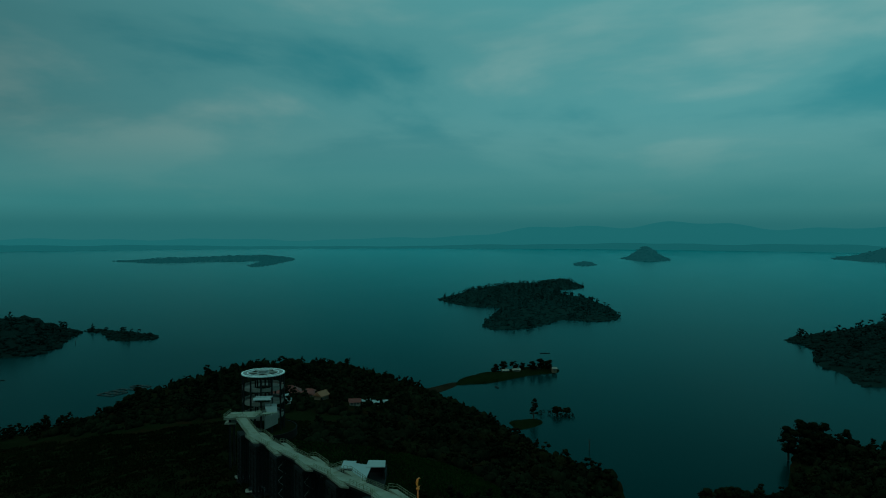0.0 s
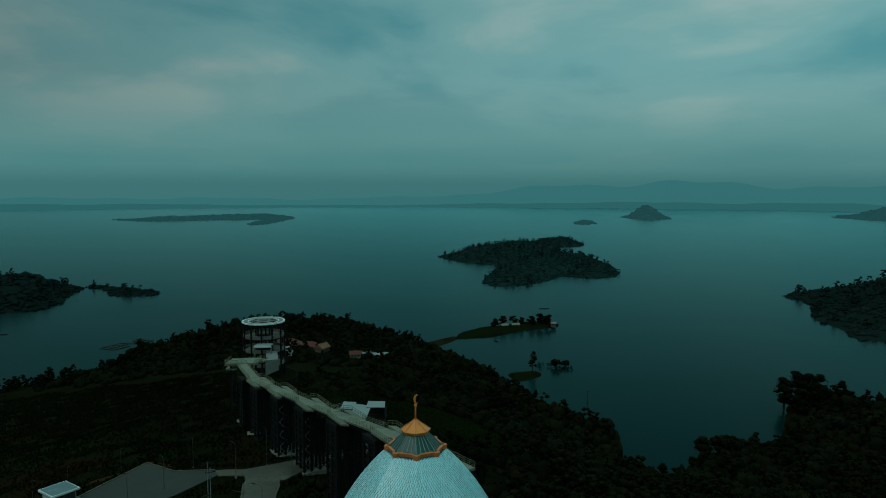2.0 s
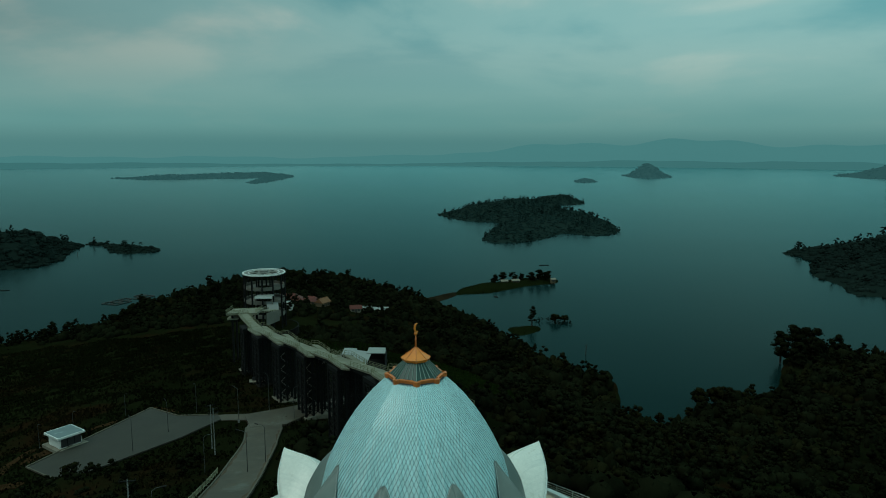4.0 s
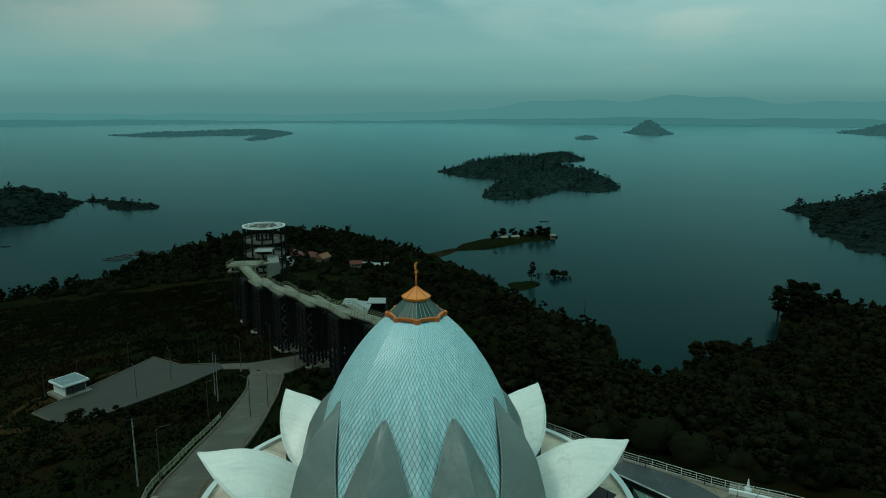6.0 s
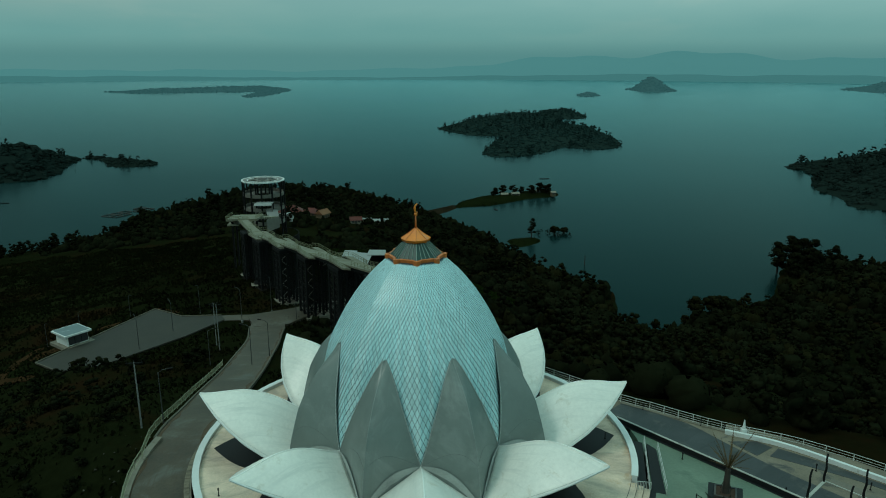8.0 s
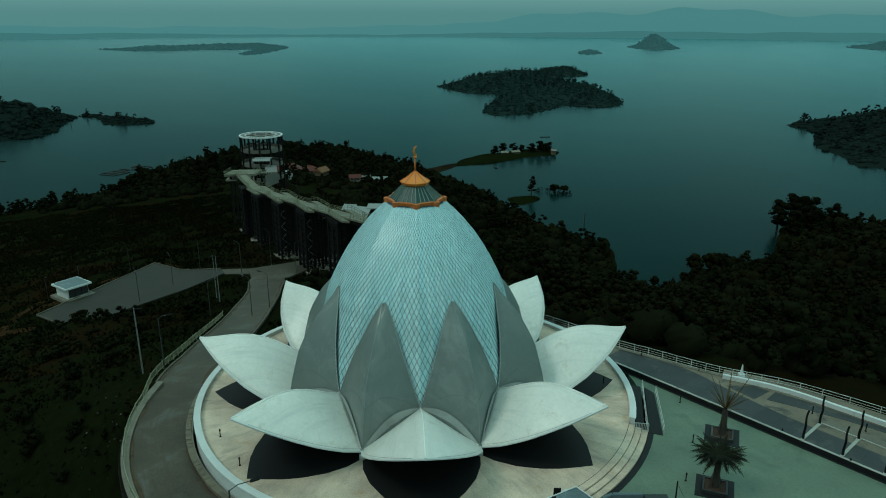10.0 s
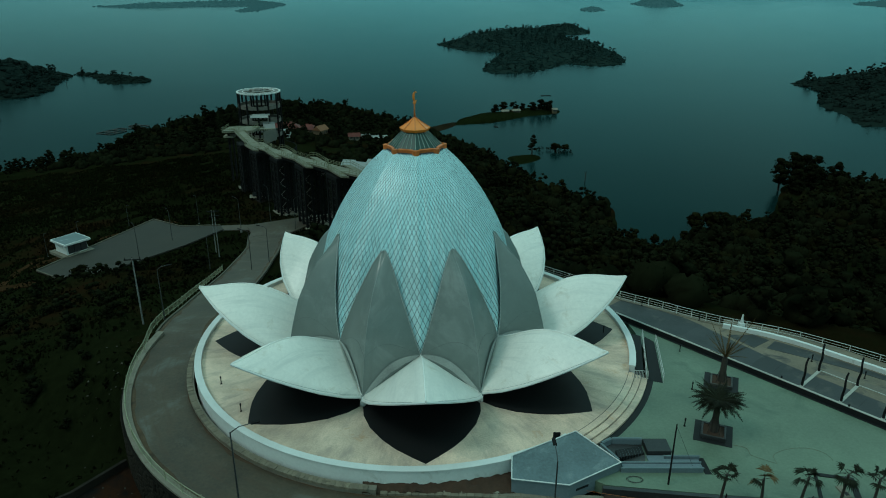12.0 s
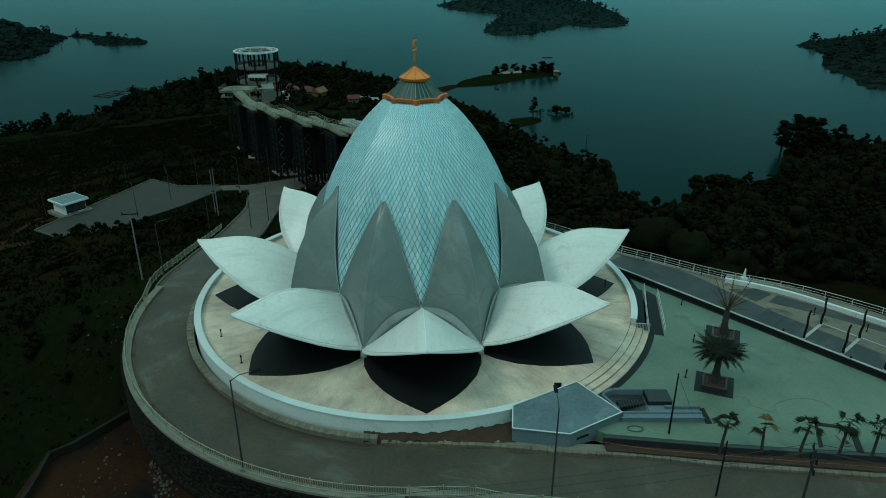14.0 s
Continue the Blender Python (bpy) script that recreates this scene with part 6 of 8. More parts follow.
def build_stairwell():
    t = thing("stairwell", "sunken stair with blue-grey walls and dark steps", "stairwell", (17, 48.5, PLAZA_Z))
    inv = Matrix.Translation((-17, -48.5, -PLAZA_Z))

    def add(name, lo, hi, material, label="", parent=None, bevel=0.02):
        bm = box(bmesh.new(), lo, hi, bevel)
        bm.transform(inv)
        return part(name, bm, material, parent or t, label)

    # low walls round the well, each with a white coping; the west end is skewed along the terrace
    def wall(a, b, top, label=""):
        line = np.array([(*a, 0.0), (*b, 0.0)], float)
        bm = ribbon(bmesh.new(), offset_line(line, -0.11), offset_line(line, 0.11), top, top - PLAZA_Z + 0.3)
        bm.transform(inv)
        w = part("wall", bm, M_BLUEGREY, t, label)
        bm = ribbon(bmesh.new(), offset_line(line, -0.12), offset_line(line, 0.05), top + 0.045, 0.043)
        bm.transform(inv)
        part("coping", bm, M_KIOSKTOP, w, "thin coping")

    # no real pit: a dark sheet on the plaza paints its deep shade
    bm = prism(bmesh.new(), [(13.8, 49.9), (14.7, 50.5), (17.3, 50.45), (17.2, 48.7), (16.9, 47.7), (14.8, 47.7)], PLAZA_Z - 0.3, PLAZA_Z + 0.006)
    bm.transform(inv)
    part("floor", bm, M_SLATE, t, "dark sheet painting the deep shade of the stair pit")
    wall((13.8, 49.9), (14.7, 50.5), 0.0)
    wall((14.8, 50.5), (17.3, 50.45), 0.0)
    wall((14.7, 47.75), (13.7, 49.75), 0.02)
    add("cover", (17.35, 48.8, PLAZA_Z - 0.1), (19.35, 50.5, -0.02), M_SLATE, "dark flat cover slab")
    add("cover_wall", (17.25, 47.8, PLAZA_Z - 0.1), (19.3, 48.78, PLAZA_Z + 0.14), M_BLUEGREY, "low blue-grey landing")
    for i in range(9):
        x0 = 14.75 + 0.27 * i
        y0 = 48.05 + 0.12 * i
        add("tread", (x0, y0, PLAZA_Z - 0.05), (x0 + 0.25, y0 + 0.95, PLAZA_Z + 0.50 - 0.045 * i), M_BLACK, "", None, 0.01)
        add("riser", (x0 + 0.252, y0, PLAZA_Z - 0.05), (x0 + 0.268, y0 + 0.95, PLAZA_Z + 0.47 - 0.045 * i), M_BLUEGREY, "", None, 0.0)
    t2 = thing("plaza_ramp", "long low blue-grey ramp wall with white coping", "ramp", (18, 47, PLAZA_Z))
    inv2 = Matrix.Translation((-18, -47, -PLAZA_Z))
    for name, lo, hi, m, label in (("wall", (14.7, 46.75, PLAZA_Z - 0.2), (21.3, 46.95, -0.12), M_BLUEGREY, ""), ("coping", (14.65, 46.72, -0.12), (21.35, 46.86, -0.08), M_KIOSKTOP, "white coping"),
                                   ("wall", (14.9, 47.42, PLAZA_Z - 0.2), (21.3, 47.58, -0.12), M_BLUEGREY, ""), ("coping", (14.85, 47.46, -0.12), (21.35, 47.58, -0.08), M_KIOSKTOP, "white coping"),
                                   ("wall", (18.6, 48.3, PLAZA_Z - 0.2), (21.5, 48.45, -0.15), M_BLUEGREY, ""), ("coping", (18.55, 48.34, -0.15), (21.55, 48.45, -0.11), M_KIOSKTOP, "white coping"),
                                   ("ramp_slab", (14.9, 46.95, PLAZA_Z - 0.1), (21.3, 47.42, -0.2), M_BLUEGREY, ""),
                                   ("ramp_floor", (18.6, 47.6, PLAZA_Z), (21.4, 48.28, PLAZA_Z + 0.12), M_BLUEGREY, ""),
                                   # black strip on the floor painting the shadow right of the ramp
                                   ("gutter", (21.4, 46.55, PLAZA_Z - 0.1), (21.95, 48.6, PLAZA_Z + 0.012), M_BLACK, "black strip painting the shadow at the ramp end")):
        bm = box(bmesh.new(), lo, hi, 0.01)
        bm.transform(inv2)
        part(name, bm, m, t2, label)


def build_hatch():
    """A dark open-ended kerb frame on the plaza with a hatch in it."""
    t = thing("hatch_frame", "dark stone kerb frame round a small pale hatch", "hatch", (30.9, 45.0, PLAZA_Z))
    inv = Matrix.Translation((-30.9, -45.0, -PLAZA_Z))
    for quad in ([(30.17, 46.78), (33.02, 46.10), (32.46, 45.87), (30.27, 46.35)], [(33.02, 46.1), (32.25, 43.2), (31.75, 43.25), (32.48, 45.86)], [(30.17, 46.75), (30.25, 46.36), (29.45, 43.81), (29.10, 43.74)]):
        bm = prism(bmesh.new(), quad, PLAZA_Z - 0.1, PLAZA_Z + 0.06)
        bm.transform(inv)
        part("kerb", bm, M_BLACK, t)
    bm = prism(bmesh.new(), [(31.05, 45.1), (31.6, 45.2), (31.72, 43.9), (31.2, 43.8)], PLAZA_Z - 0.1, PLAZA_Z + 0.10)
    bm.transform(inv)
    lid = part("lid", bm, M_KERB, t, "pale concrete hatch")
    # black slab on the lid, painted in place of a shaded hole
    bm = prism(bmesh.new(), [(31.28, 44.4), (31.58, 44.45), (31.62, 44.05), (31.3, 44.0)], PLAZA_Z, PLAZA_Z + 0.106)
    bm.transform(inv)
    part("opening", bm, M_BLACK, lid, "dark opening")


build_hatch()
build_stairwell()


def build_side_ramp():
    """Dark ramps with white handrails beside the terrace wall."""
    t = thing("access_ramp", "dark access ramp with white tube handrails beside the terrace", "ramp", (21, 64, PLAZA_Z))
    inv = Matrix.Translation((-21, -64, -PLAZA_Z))
    for quad in ([(19.2, 60.9), (20.25, 60.5), (21.9, 68.5), (21.0, 69.0)], [(20.75, 60.4), (21.9, 60.0), (23.0, 67.2), (22.3, 68.4)]):
        bm = prism(bmesh.new(), quad, PLAZA_Z - 0.2, [PLAZA_Z + 0.03, PLAZA_Z + 0.03, PLAZA_Z + 0.55, PLAZA_Z + 0.55])
        bm.transform(inv)
        part("ramp_slab", bm, M_BLACK, t, "black stone ramp")
    rails = [((20.4, 60.4, PLAZA_Z), (22.0, 68.4, PLAZA_Z + 0.5)), ((21.95, 60.0, PLAZA_Z), (23.1, 67.2, PLAZA_Z + 0.45))]
    for a, b in rails:
        a, b = Vector(a), Vector(b)
        for i in range(5):
            p = a.lerp(b, i / 4)
            bm = rod(bmesh.new(), p, p + Vector((0, 0, 0.95)), 0.03, sides=6)
            bm.transform(inv)
            part("post", bm, M_STEELW, t)
        for h in (0.95, 0.5):
            bm = rod(bmesh.new(), a + Vector((0, 0, h)), b + Vector((0, 0, h)), 0.03, sides=6)
            bm.transform(inv)
            part("handrail", bm, M_STEELW, t)
    a, b = Vector((18.95, 60.2, -0.1)), Vector((20.4, 60.0, -0.1))
    for i in range(11):
        p = a.lerp(b, i / 10)
        bm = rod(bmesh.new(), p, p + Vector((0, 0, 0.85)), 0.025, sides=5)
        bm.transform(inv)
        part("baluster", bm, M_STEELW, t)
    bm = rod(bmesh.new(), a + Vector((0, 0, 0.87)), b + Vector((0, 0, 0.87)), 0.035, sides=6)
    bm.transform(inv)
    part("handrail", bm, M_STEELW, t)


build_side_ramp()


# ---------------------------------------------------------------- lamps, poles and wires
def street_lamp(at, height, arm, turn, label, group="street lamps", double=False):
    t = thing("street_lamp", label, "street lamp", at, turn, group)
    part("pole", rod(bmesh.new(), (0, 0, -0.3), (0, 0, height), 0.085, 0.05, 8), M_POLE, t)
    part("base", box(bmesh.new(), (-0.2, -0.2, -0.4), (0.2, 0.2, 0.25), 0.03), M_CONCPOLE, t)
    for sg in ((1, -1) if double else (1,)):
        pts = [Vector((0, 0, height - 0.05)), Vector((sg * arm * 0.4, 0, height + 0.35)), Vector((sg * arm, 0, height + 0.5))]
        a = part("arm", tube(bmesh.new(), pts, 0.035, 6), M_POLE, t)
        bm = box(bmesh.new(), (-0.34, -0.13, -0.06), (0.34, 0.13, 0.06), 0.03, Matrix.Translation((sg * (arm + 0.2), 0, height + 0.52)) @ Matrix.Rotation(radians(-10 * sg), 4, "Y"))
        part("lamp_head", bm, M_DARKSTEEL, a)
    return t


street_lamp((-14.5, 42.0, -1.24), 8.0, 1.6, 15, "tall grey street lamp with a short arm beside the railing")
street_lamp((8.0, 38.9, -1.24), 8.0, 1.2, 92, "tall grey street lamp beside the front road")
street_lamp((-33.1, 76.8, -3.4), 7.6, 1.2, 5, "slim grey street lamp on the hillside")
for x, y, z, h, turn in [(-41.2, 117, -14.2, 7.5, 5), (-33.6, 116.5, -13.2, 7.5, 175), (-32.5, 124.5, -15.4, 7.5, 175), (-49.0, 163.5, -22.7, 8, 150), (-44.0, 173, -23.6, 9, 140), (-36, 165.5, -23.2, 8, 30)]:
    street_lamp((x, y, z), h, 1.3, turn, "slim grey street lamp beside the hill road")
for x, y, h, turn in [(-63.4, 156.6, 7.5, 130), (-67.1, 146.2, 7.5, 130), (-90.3, 165.6, 7.0, -40), (-80.3, 172.0, 7.5, -40), (-96.0, 160.5, 6.0, -40), (-62.0, 171.5, 7.5, -90)]:
    z = float(ground_height(np.array([x]), np.array([y]))[0])
    street_lamp((x, y, z), h, 1.1, turn, "slim grey lamp round the parking yard", "parking yard lamps")


def utility_pole(at, height, turn, label, arms=1, slim=False):
    t = thing("utility_pole", label, "utility pole", at, turn, "utility poles")
    part("pole", rod(bmesh.new(), (0, 0, -0.5), (0, 0, height), 0.085 if slim else 0.11, 0.05 if slim else 0.07, 9), M_DARKSTEEL if slim else M_POLE if height < 7 else M_CONCPOLE, t)
    for i in range(arms):
        z = height - 0.25 - 0.9 * i
        arm = part("crossarm", box(bmesh.new(), (-0.95, -0.06, z), (0.95, 0.06, z + 0.12), 0.01), M_DARKSTEEL, t)
        for x in (-0.85, 0.0, 0.85):
            part("insulator", rod(bmesh.new(), (x, 0, z + 0.12), (x, 0, z + 0.38), 0.06, 0.035, 7), M_DARKSTEEL, arm)
    return t


utility_pole((-35.6, 76.4, -2.9), 8.7, 8, "pale concrete utility pole with crossarm on the hillside")
utility_pole((-43.2, 128.5, -14.8), 9, 30, "tall utility pole with crossarms beside the hill road", 2)
utility_pole((-47.5, 139.5, -18.4), 9, 30, "tall utility pole on the bank above the parking yard", 1)
utility_pole((18.1, 45.4, -0.55), 5.6, 20, "slim dark pole at the plaza corner", 0, True)
utility_pole((19.9, 39.6, -1.3), 4.8, 0, "slim dark pole at the road edge", 0, True)
utility_pole((24.3, 36.8, -1.3), 6.2, 70, "slender grey utility pole with stacked crossarms at the front road", 2)


def wire(name, a, b, sag, r, label, material=M_WIRE):
    a, b = Vector(a), Vector(b)
    pts = [a.lerp(b, i / 16) + Vector((0, 0, -sag * 4 * (i / 16) * (1 - i / 16))) for i in range(17)]
    tagged(part(name, tube(bmesh.new(), pts, r, 4), material), label, "cable")


for i, dx in enumerate((-0.85, 0.0, 0.85)):
    wire("power_line", (24.3 + 0.3 * dx, 36.8 + 0.9 * dx, 5.0), (-12 + 0.3 * dx, 33.5 + 0.9 * dx, 2.8), 0.5, 0.025, "thin black overhead power line above the front road")
    wire("power_line", (24.3 + 0.3 * dx, 36.8 + 0.9 * dx, 5.0), (64, 27.0 + dx, 5.0), 0.8, 0.025, "thin black overhead power line towards the east")
wire("guy_wire", (18.1, 45.4, 4.9), (20.7, 47.3, -0.5), 0.0, 0.015, "thin black stay wire of a plaza pole")
wire("ground_cable", (11.5, 44.6, -0.5), (17.5, 43.9, -1.0), 0.05, 0.011, "orange cable lying along the planting strip", M_ORANGE_DARK)
wire("ground_cable", (17.5, 43.9, -1.0), (34.0, 42.0, -1.02), 0.02, 0.011, "orange cable lying along the planting strip", M_ORANGE_DARK)


def hose(centre, rad, turns, label, thick=0.03):
    bm = bmesh.new()
    pts = []
    for i in range(28 * turns):
        a = i / 28 * 6.283
        r = rad * (1 + 0.12 * math.sin(2.3 * a))
        pts.append(Vector((centre[0] + r * math.cos(a), centre[1] + 0.6 * r * math.sin(a), centre[2] + 0.01 * i / 28)))
    tube(bm, pts, thick, 4)
    tagged(part("hose", bm, M_WIRE), label, "hose")


hose((15.6, 45.9, PLAZA_Z + 0.03), 0.6, 3, "coiled dark hose lying on the plaza", 0.014)
garden_hose = spline([(25.0, 50.3, PLAZA_Z + 0.012), (25.7, 50.1, PLAZA_Z + 0.012), (26.1, 49.7, PLAZA_Z + 0.012), (26.0, 49.0, PLAZA_Z + 0.012), (26.7, 48.5, PLAZA_Z + 0.012), (27.7, 47.9, PLAZA_Z + 0.012), (27.8, 48.8, PLAZA_Z + 0.012), (28.7, 49.5, PLAZA_Z + 0.012), (30.2, 49.9, PLAZA_Z + 0.012), (31.5, 49.8, PLAZA_Z + 0.012), (32.4, 49.1, PLAZA_Z + 0.012), (32.5, 48.2, PLAZA_Z + 0.012)], 0.4)
tagged(part("hose", tube(bmesh.new(), [Vector(p) for p in garden_hose], 0.012, 4), M_PAVE), "thin pale hose lying in a loose curve on the plaza", "hose")
hose((21.6, 43.4, -1.05), 0.8, 2, "coil of pale cable round a young palm")
hose((24.7, 43.1, -1.05), 0.8, 2, "coil of pale cable round a young palm")


def build_easel():
    t = thing("site_stand", "small dark metal stand standing on the terrace", "stand", (9.9, 49.6, 0.0))
    part("board", box(bmesh.new(), (-0.3, -0.05, 0.55), (0.3, 0.05, 1.25), 0.02), M_DARKSTEEL, t)
    for x in (-0.25, 0.25):
        part("leg", rod(bmesh.new(), (x, 0, 0), (x, 0, 0.6), 0.03, sides=6), M_DARKSTEEL, t)


build_easel()


# gravel and litter on the slopes by the road
def build_rubble():
    rng = random.Random(12)
    bm = bmesh.new()
    V, Q = [], []
    for i in range(520):
        if i >= 150:
            a = rng.uniform(-48, -8)
            p = polar(31.2 + 1.6 * math.sin(a * 0.16) + rng.gauss(0, 0.5), a)
        elif i % 3 == 1 and i < 75:
            a, r = rng.uniform(-100, -70), rng.uniform(30.2, 35)
            p = polar(r, a)
        else:
            p = Vector((rng.uniform(-31, -17), rng.uniform(41, 52), 0))
        z = float(ground_height(np.array([p.x]), np.array([p.y]))[0])
        if inside(YARD, np.array([p.x]), np.array([p.y]))[0][0]:
            z = -6.02
        s = rng.uniform(0.03, 0.11) if i < 150 else rng.uniform(0.04, 0.16)
        i0 = len(V)
        for dx, dy, dz in ((-1, -1, -.3), (1, -1, -.3), (1, 1, -.3), (-1, 1, -.3), (-.6, -.6, .6), (.6, -.6, .7), (.6, .6, .5), (-.6, .6, .6)):
            V.append((p.x + dx * s * rng.uniform(0.7, 1.3), p.y + dy * s * rng.uniform(0.7, 1.3), z + 0.05 + dz * s))
        for f in ((0, 1, 5, 4), (1, 2, 6, 5), (2, 3, 7, 6), (3, 0, 4, 7), (4, 5, 6, 7)):
            Q.append(tuple(i0 + k for k in f))
    bm.free()
    tagged(new("rubble", quads_mesh("rubble", V, Q, M_RUBBLE)), "scattered grey rubble and litter on the roadside slope", "rubble", kind="stuff")


build_rubble()

# ---------------------------------------------------------------- kiosk by the parking yard
def build_kiosk():
    t = thing("kiosk", "small white flat-roofed kiosk with a dark open front", "kiosk", (-83.9, 150.2, -22.6), -35)
    part("plinth", box(bmesh.new(), (-3.6, -3.4, -0.6), (3.4, 3.4, 0.12), 0.03), M_KERB, t)
    w = part("wall", box(bmesh.new(), (-2.4, -2.4, 0.1), (2.4, 2.4, 2.4), 0.02), M_WALLW, t)
    part("opening", box(bmesh.new(), (2.39, -2.1, 0.3), (2.46, 2.3, 2.2)), M_DARKROOM, w, "dark open front")
    for y in (-0.7, 0.8):
        part("mullion", box(bmesh.new(), (2.46, y - 0.05, 0.3), (2.5, y + 0.05, 2.2)), M_DARKSTEEL, w)
    r = part("roof", box(bmesh.new(), (-3.05, -3.05, 2.4), (3.05, 3.05, 2.85), 0.03), M_WALLW, t, "thick white flat roof slab")
    part("roof_deck", box(bmesh.new(), (-2.8, -2.8, 2.85), (2.8, 2.8, 2.875)), M_KIOSKTOP, r, "grey weathered roof deck")


build_kiosk()

# ---------------------------------------------------------------- raised walkway
DECK = spline([(4.4, 112.8, 0.2), (-3.1, 124.7, -0.7), (-10.0, 135.7, -1.9), (-23.2, 156.8, -5.1), (-34.7, 175.2, -7.7), (-49.7, 199.2, -10.7), (-56.9, 210.7, -11.8), (-66.4, 230.0, -12.1)], 2.0)


def deck_at(s):
    seg = np.cumsum(np.r_[0, np.hypot(*np.diff(DECK[:, :2], axis=0).T)])
    p = np.array([np.interp(s, seg, DECK[:, j]) for j in range(3)])
    q = np.array([np.interp(s + 0.5, seg, DECK[:, j]) for j in range(3)])
    d = Vector((q - p)[:2].tolist() + [0]).normalized()
    return Vector(p), d, seg[-1]


def build_walkway():
    t = thing("raised_walkway", "long pale green-grey raised walkway on dark steel pylons", "walkway", tuple(DECK[0]))
    inv = Matrix.Translation([-float(v) for v in DECK[0]])

    def add(name, bm, material, label="", parent=None):
        bm.transform(inv)
        return part(name, bm, material, parent or t, label)

    deck = add("deck", ribbon(bmesh.new(), offset_line(DECK, -1.6), offset_line(DECK, 1.6), 0.0, 0.4), M_DECK, "pale stained walkway deck")
    add("girder", ribbon(bmesh.new(), offset_line(DECK, -1.1), offset_line(DECK, 1.1), -0.41, 1.3), M_DARKSTEEL, "dark steel girder")
    total = deck_at(0)[2]
    stations = [26.0, 48.0, 68.5, 91.0, 110.0]
    pylons = [30.0, 49.0, 69.0, 88.0, 106.0, 121.0]
    bay = 4.2
    for s in stations:
        p, d, _ = deck_at(s)
        nrm = Vector((d.y, -d.x, 0))
        for sg in (-1, 1):
            bm = bmesh.new()
            c = [p + d * a + nrm * sg * b for a, b in ((-bay - 0.8, 1.603), (-bay + 0.4, 2.9), (bay - 0.4, 2.9), (bay + 0.8, 1.603))]
            lo = [bm.verts.new((v.x, v.y, v.z - 0.4)) for v in c]
            hi = [bm.verts.new((v.x, v.y, v.z + 0.002)) for v in c]
            bm.faces.new(hi)
            bm.faces.new(lo[::-1])
            for j in range(4):
                bm.faces.new((lo[j], lo[(j + 1) % 4], hi[(j + 1) % 4], hi[j]))
            bmesh.ops.recalc_face_normals(bm, faces=bm.faces[:])
            add("lookout", bm, M_DECK, "small widened lookout bay", deck)
            bm = bmesh.new()
            for a, b in zip(c, c[1:]):
                for h in (1.05, 0.55):
                    rod(bm, a + Vector((0, 0, h)), b + Vector((0, 0, h)), 0.05, sides=4)
                n = max(2, int((b - a).length / 0.8))
                for i in range(n + 1):
                    v = a.lerp(b, i / n)
                    rod(bm, v, v + Vector((0, 0, 1.05)), 0.04, sides=4)
            add("railing", bm, M_WALKRAIL, "yellowish lookout railing", deck)
    # railings between the bays
    edges = [0.0] + stations + [total]
    for a, b in zip(edges, edges[1:]):
        s0, s1 = a + (bay + 1.0 if a else 0), b - (bay + 1.0 if b != total else 0)
        for sg in (-1, 1):
            bm = bmesh.new()
            n = max(2, int((s1 - s0) / 1.5))
            prev = None
            for i in range(n + 1):
                p, d, _ = deck_at(s0 + (s1 - s0) * i / n)
                v = p + Vector((d.y, -d.x, 0)) * sg * 1.5
                rod(bm, v, v + Vector((0, 0, 1.05)), 0.045, sides=4)
                if prev:
                    for h in (1.05, 0.7, 0.35):
                        rod(bm, prev + Vector((0, 0, h)), v + Vector((0, 0, h)), 0.04, sides=4)
                prev = v
            add("railing", bm, M_WALKRAIL, "yellowish tube railing", deck)
    # pylons
    for i, s in enumerate(pylons):
        p, d, _ = deck_at(s)
        nrm = Vector((d.y, -d.x, 0))
        g = min(float(ground_height(np.array([p.x]), np.array([p.y]))[0]), p.z - 6)
        m = Matrix(((nrm.x, d.x, 0, p.x), (nrm.y, d.y, 0, p.y), (0, 0, 1, 0), (0, 0, 0, 1)))
        # all but two footings are coloured near-black in place of the dark there
        py = add("pylon", box(bmesh.new(), (-3.6, -3.2, g - 0.8), (3.6, 3.2, g + 0.5), 0.05, m), M_KERB if i in (2, 3) else M_STONE, "concrete footing of a steel pylon")
        for x in (-3.0, -1.1, 1.1, 3.0):
            for y in (-2.6, 0.0, 2.6):
                add("leg", box(bmesh.new(), (x - 0.24, y - 0.24, g + 0.4), (x + 0.24, y + 0.24, p.z - 0.9), 0.0, m), M_DARKSTEEL, "dark steel leg", py)
        add("cap_beam", box(bmesh.new(), (-3.3, -2.9, p.z - 1.75), (3.3, 2.9, p.z - 0.85), 0.0, m), M_DARKSTEEL, "dark steel cap beam", py)
        steps = max(3, int((p.z - g) / 1.7))
        for y in (-2.6, 2.6):
            bm = bmesh.new()
            for k in range(steps):
                z0, z1 = g + 0.6 + (p.z - 1.4 - g) * k / steps, g + 0.6 + (p.z - 1.4 - g) * (k + 1) / steps
                for xa, xb in ((-3.0, -1.1), (-1.1, 1.1), (1.1, 3.0)):
                    rod(bm, m @ Vector((xa, y, z0)), m @ Vector((xb, y, z1)), 0.11, sides=4)
                    rod(bm, m @ Vector((xb, y, z0)), m @ Vector((xa, y, z1)), 0.11, sides=4)
                    rod(bm, m @ Vector((xa, y, z1)), m @ Vector((xb, y, z1)), 0.13, sides=4)
            add("lattice", bm, M_DARKSTEEL, "crossed steel bracing", py)
        for x in (-3.0, 3.0):
            bm = bmesh.new()
            for k in range(steps):
                z0, z1 = g + 0.6 + (p.z - 1.4 - g) * k / steps, g + 0.6 + (p.z - 1.4 - g) * (k + 1) / steps
                for ya, yb in ((-2.6, 0.0), (0.0, 2.6)):
                    rod(bm, m @ Vector((x, ya, z0)), m @ Vector((x, yb, z1)), 0.11, sides=4)
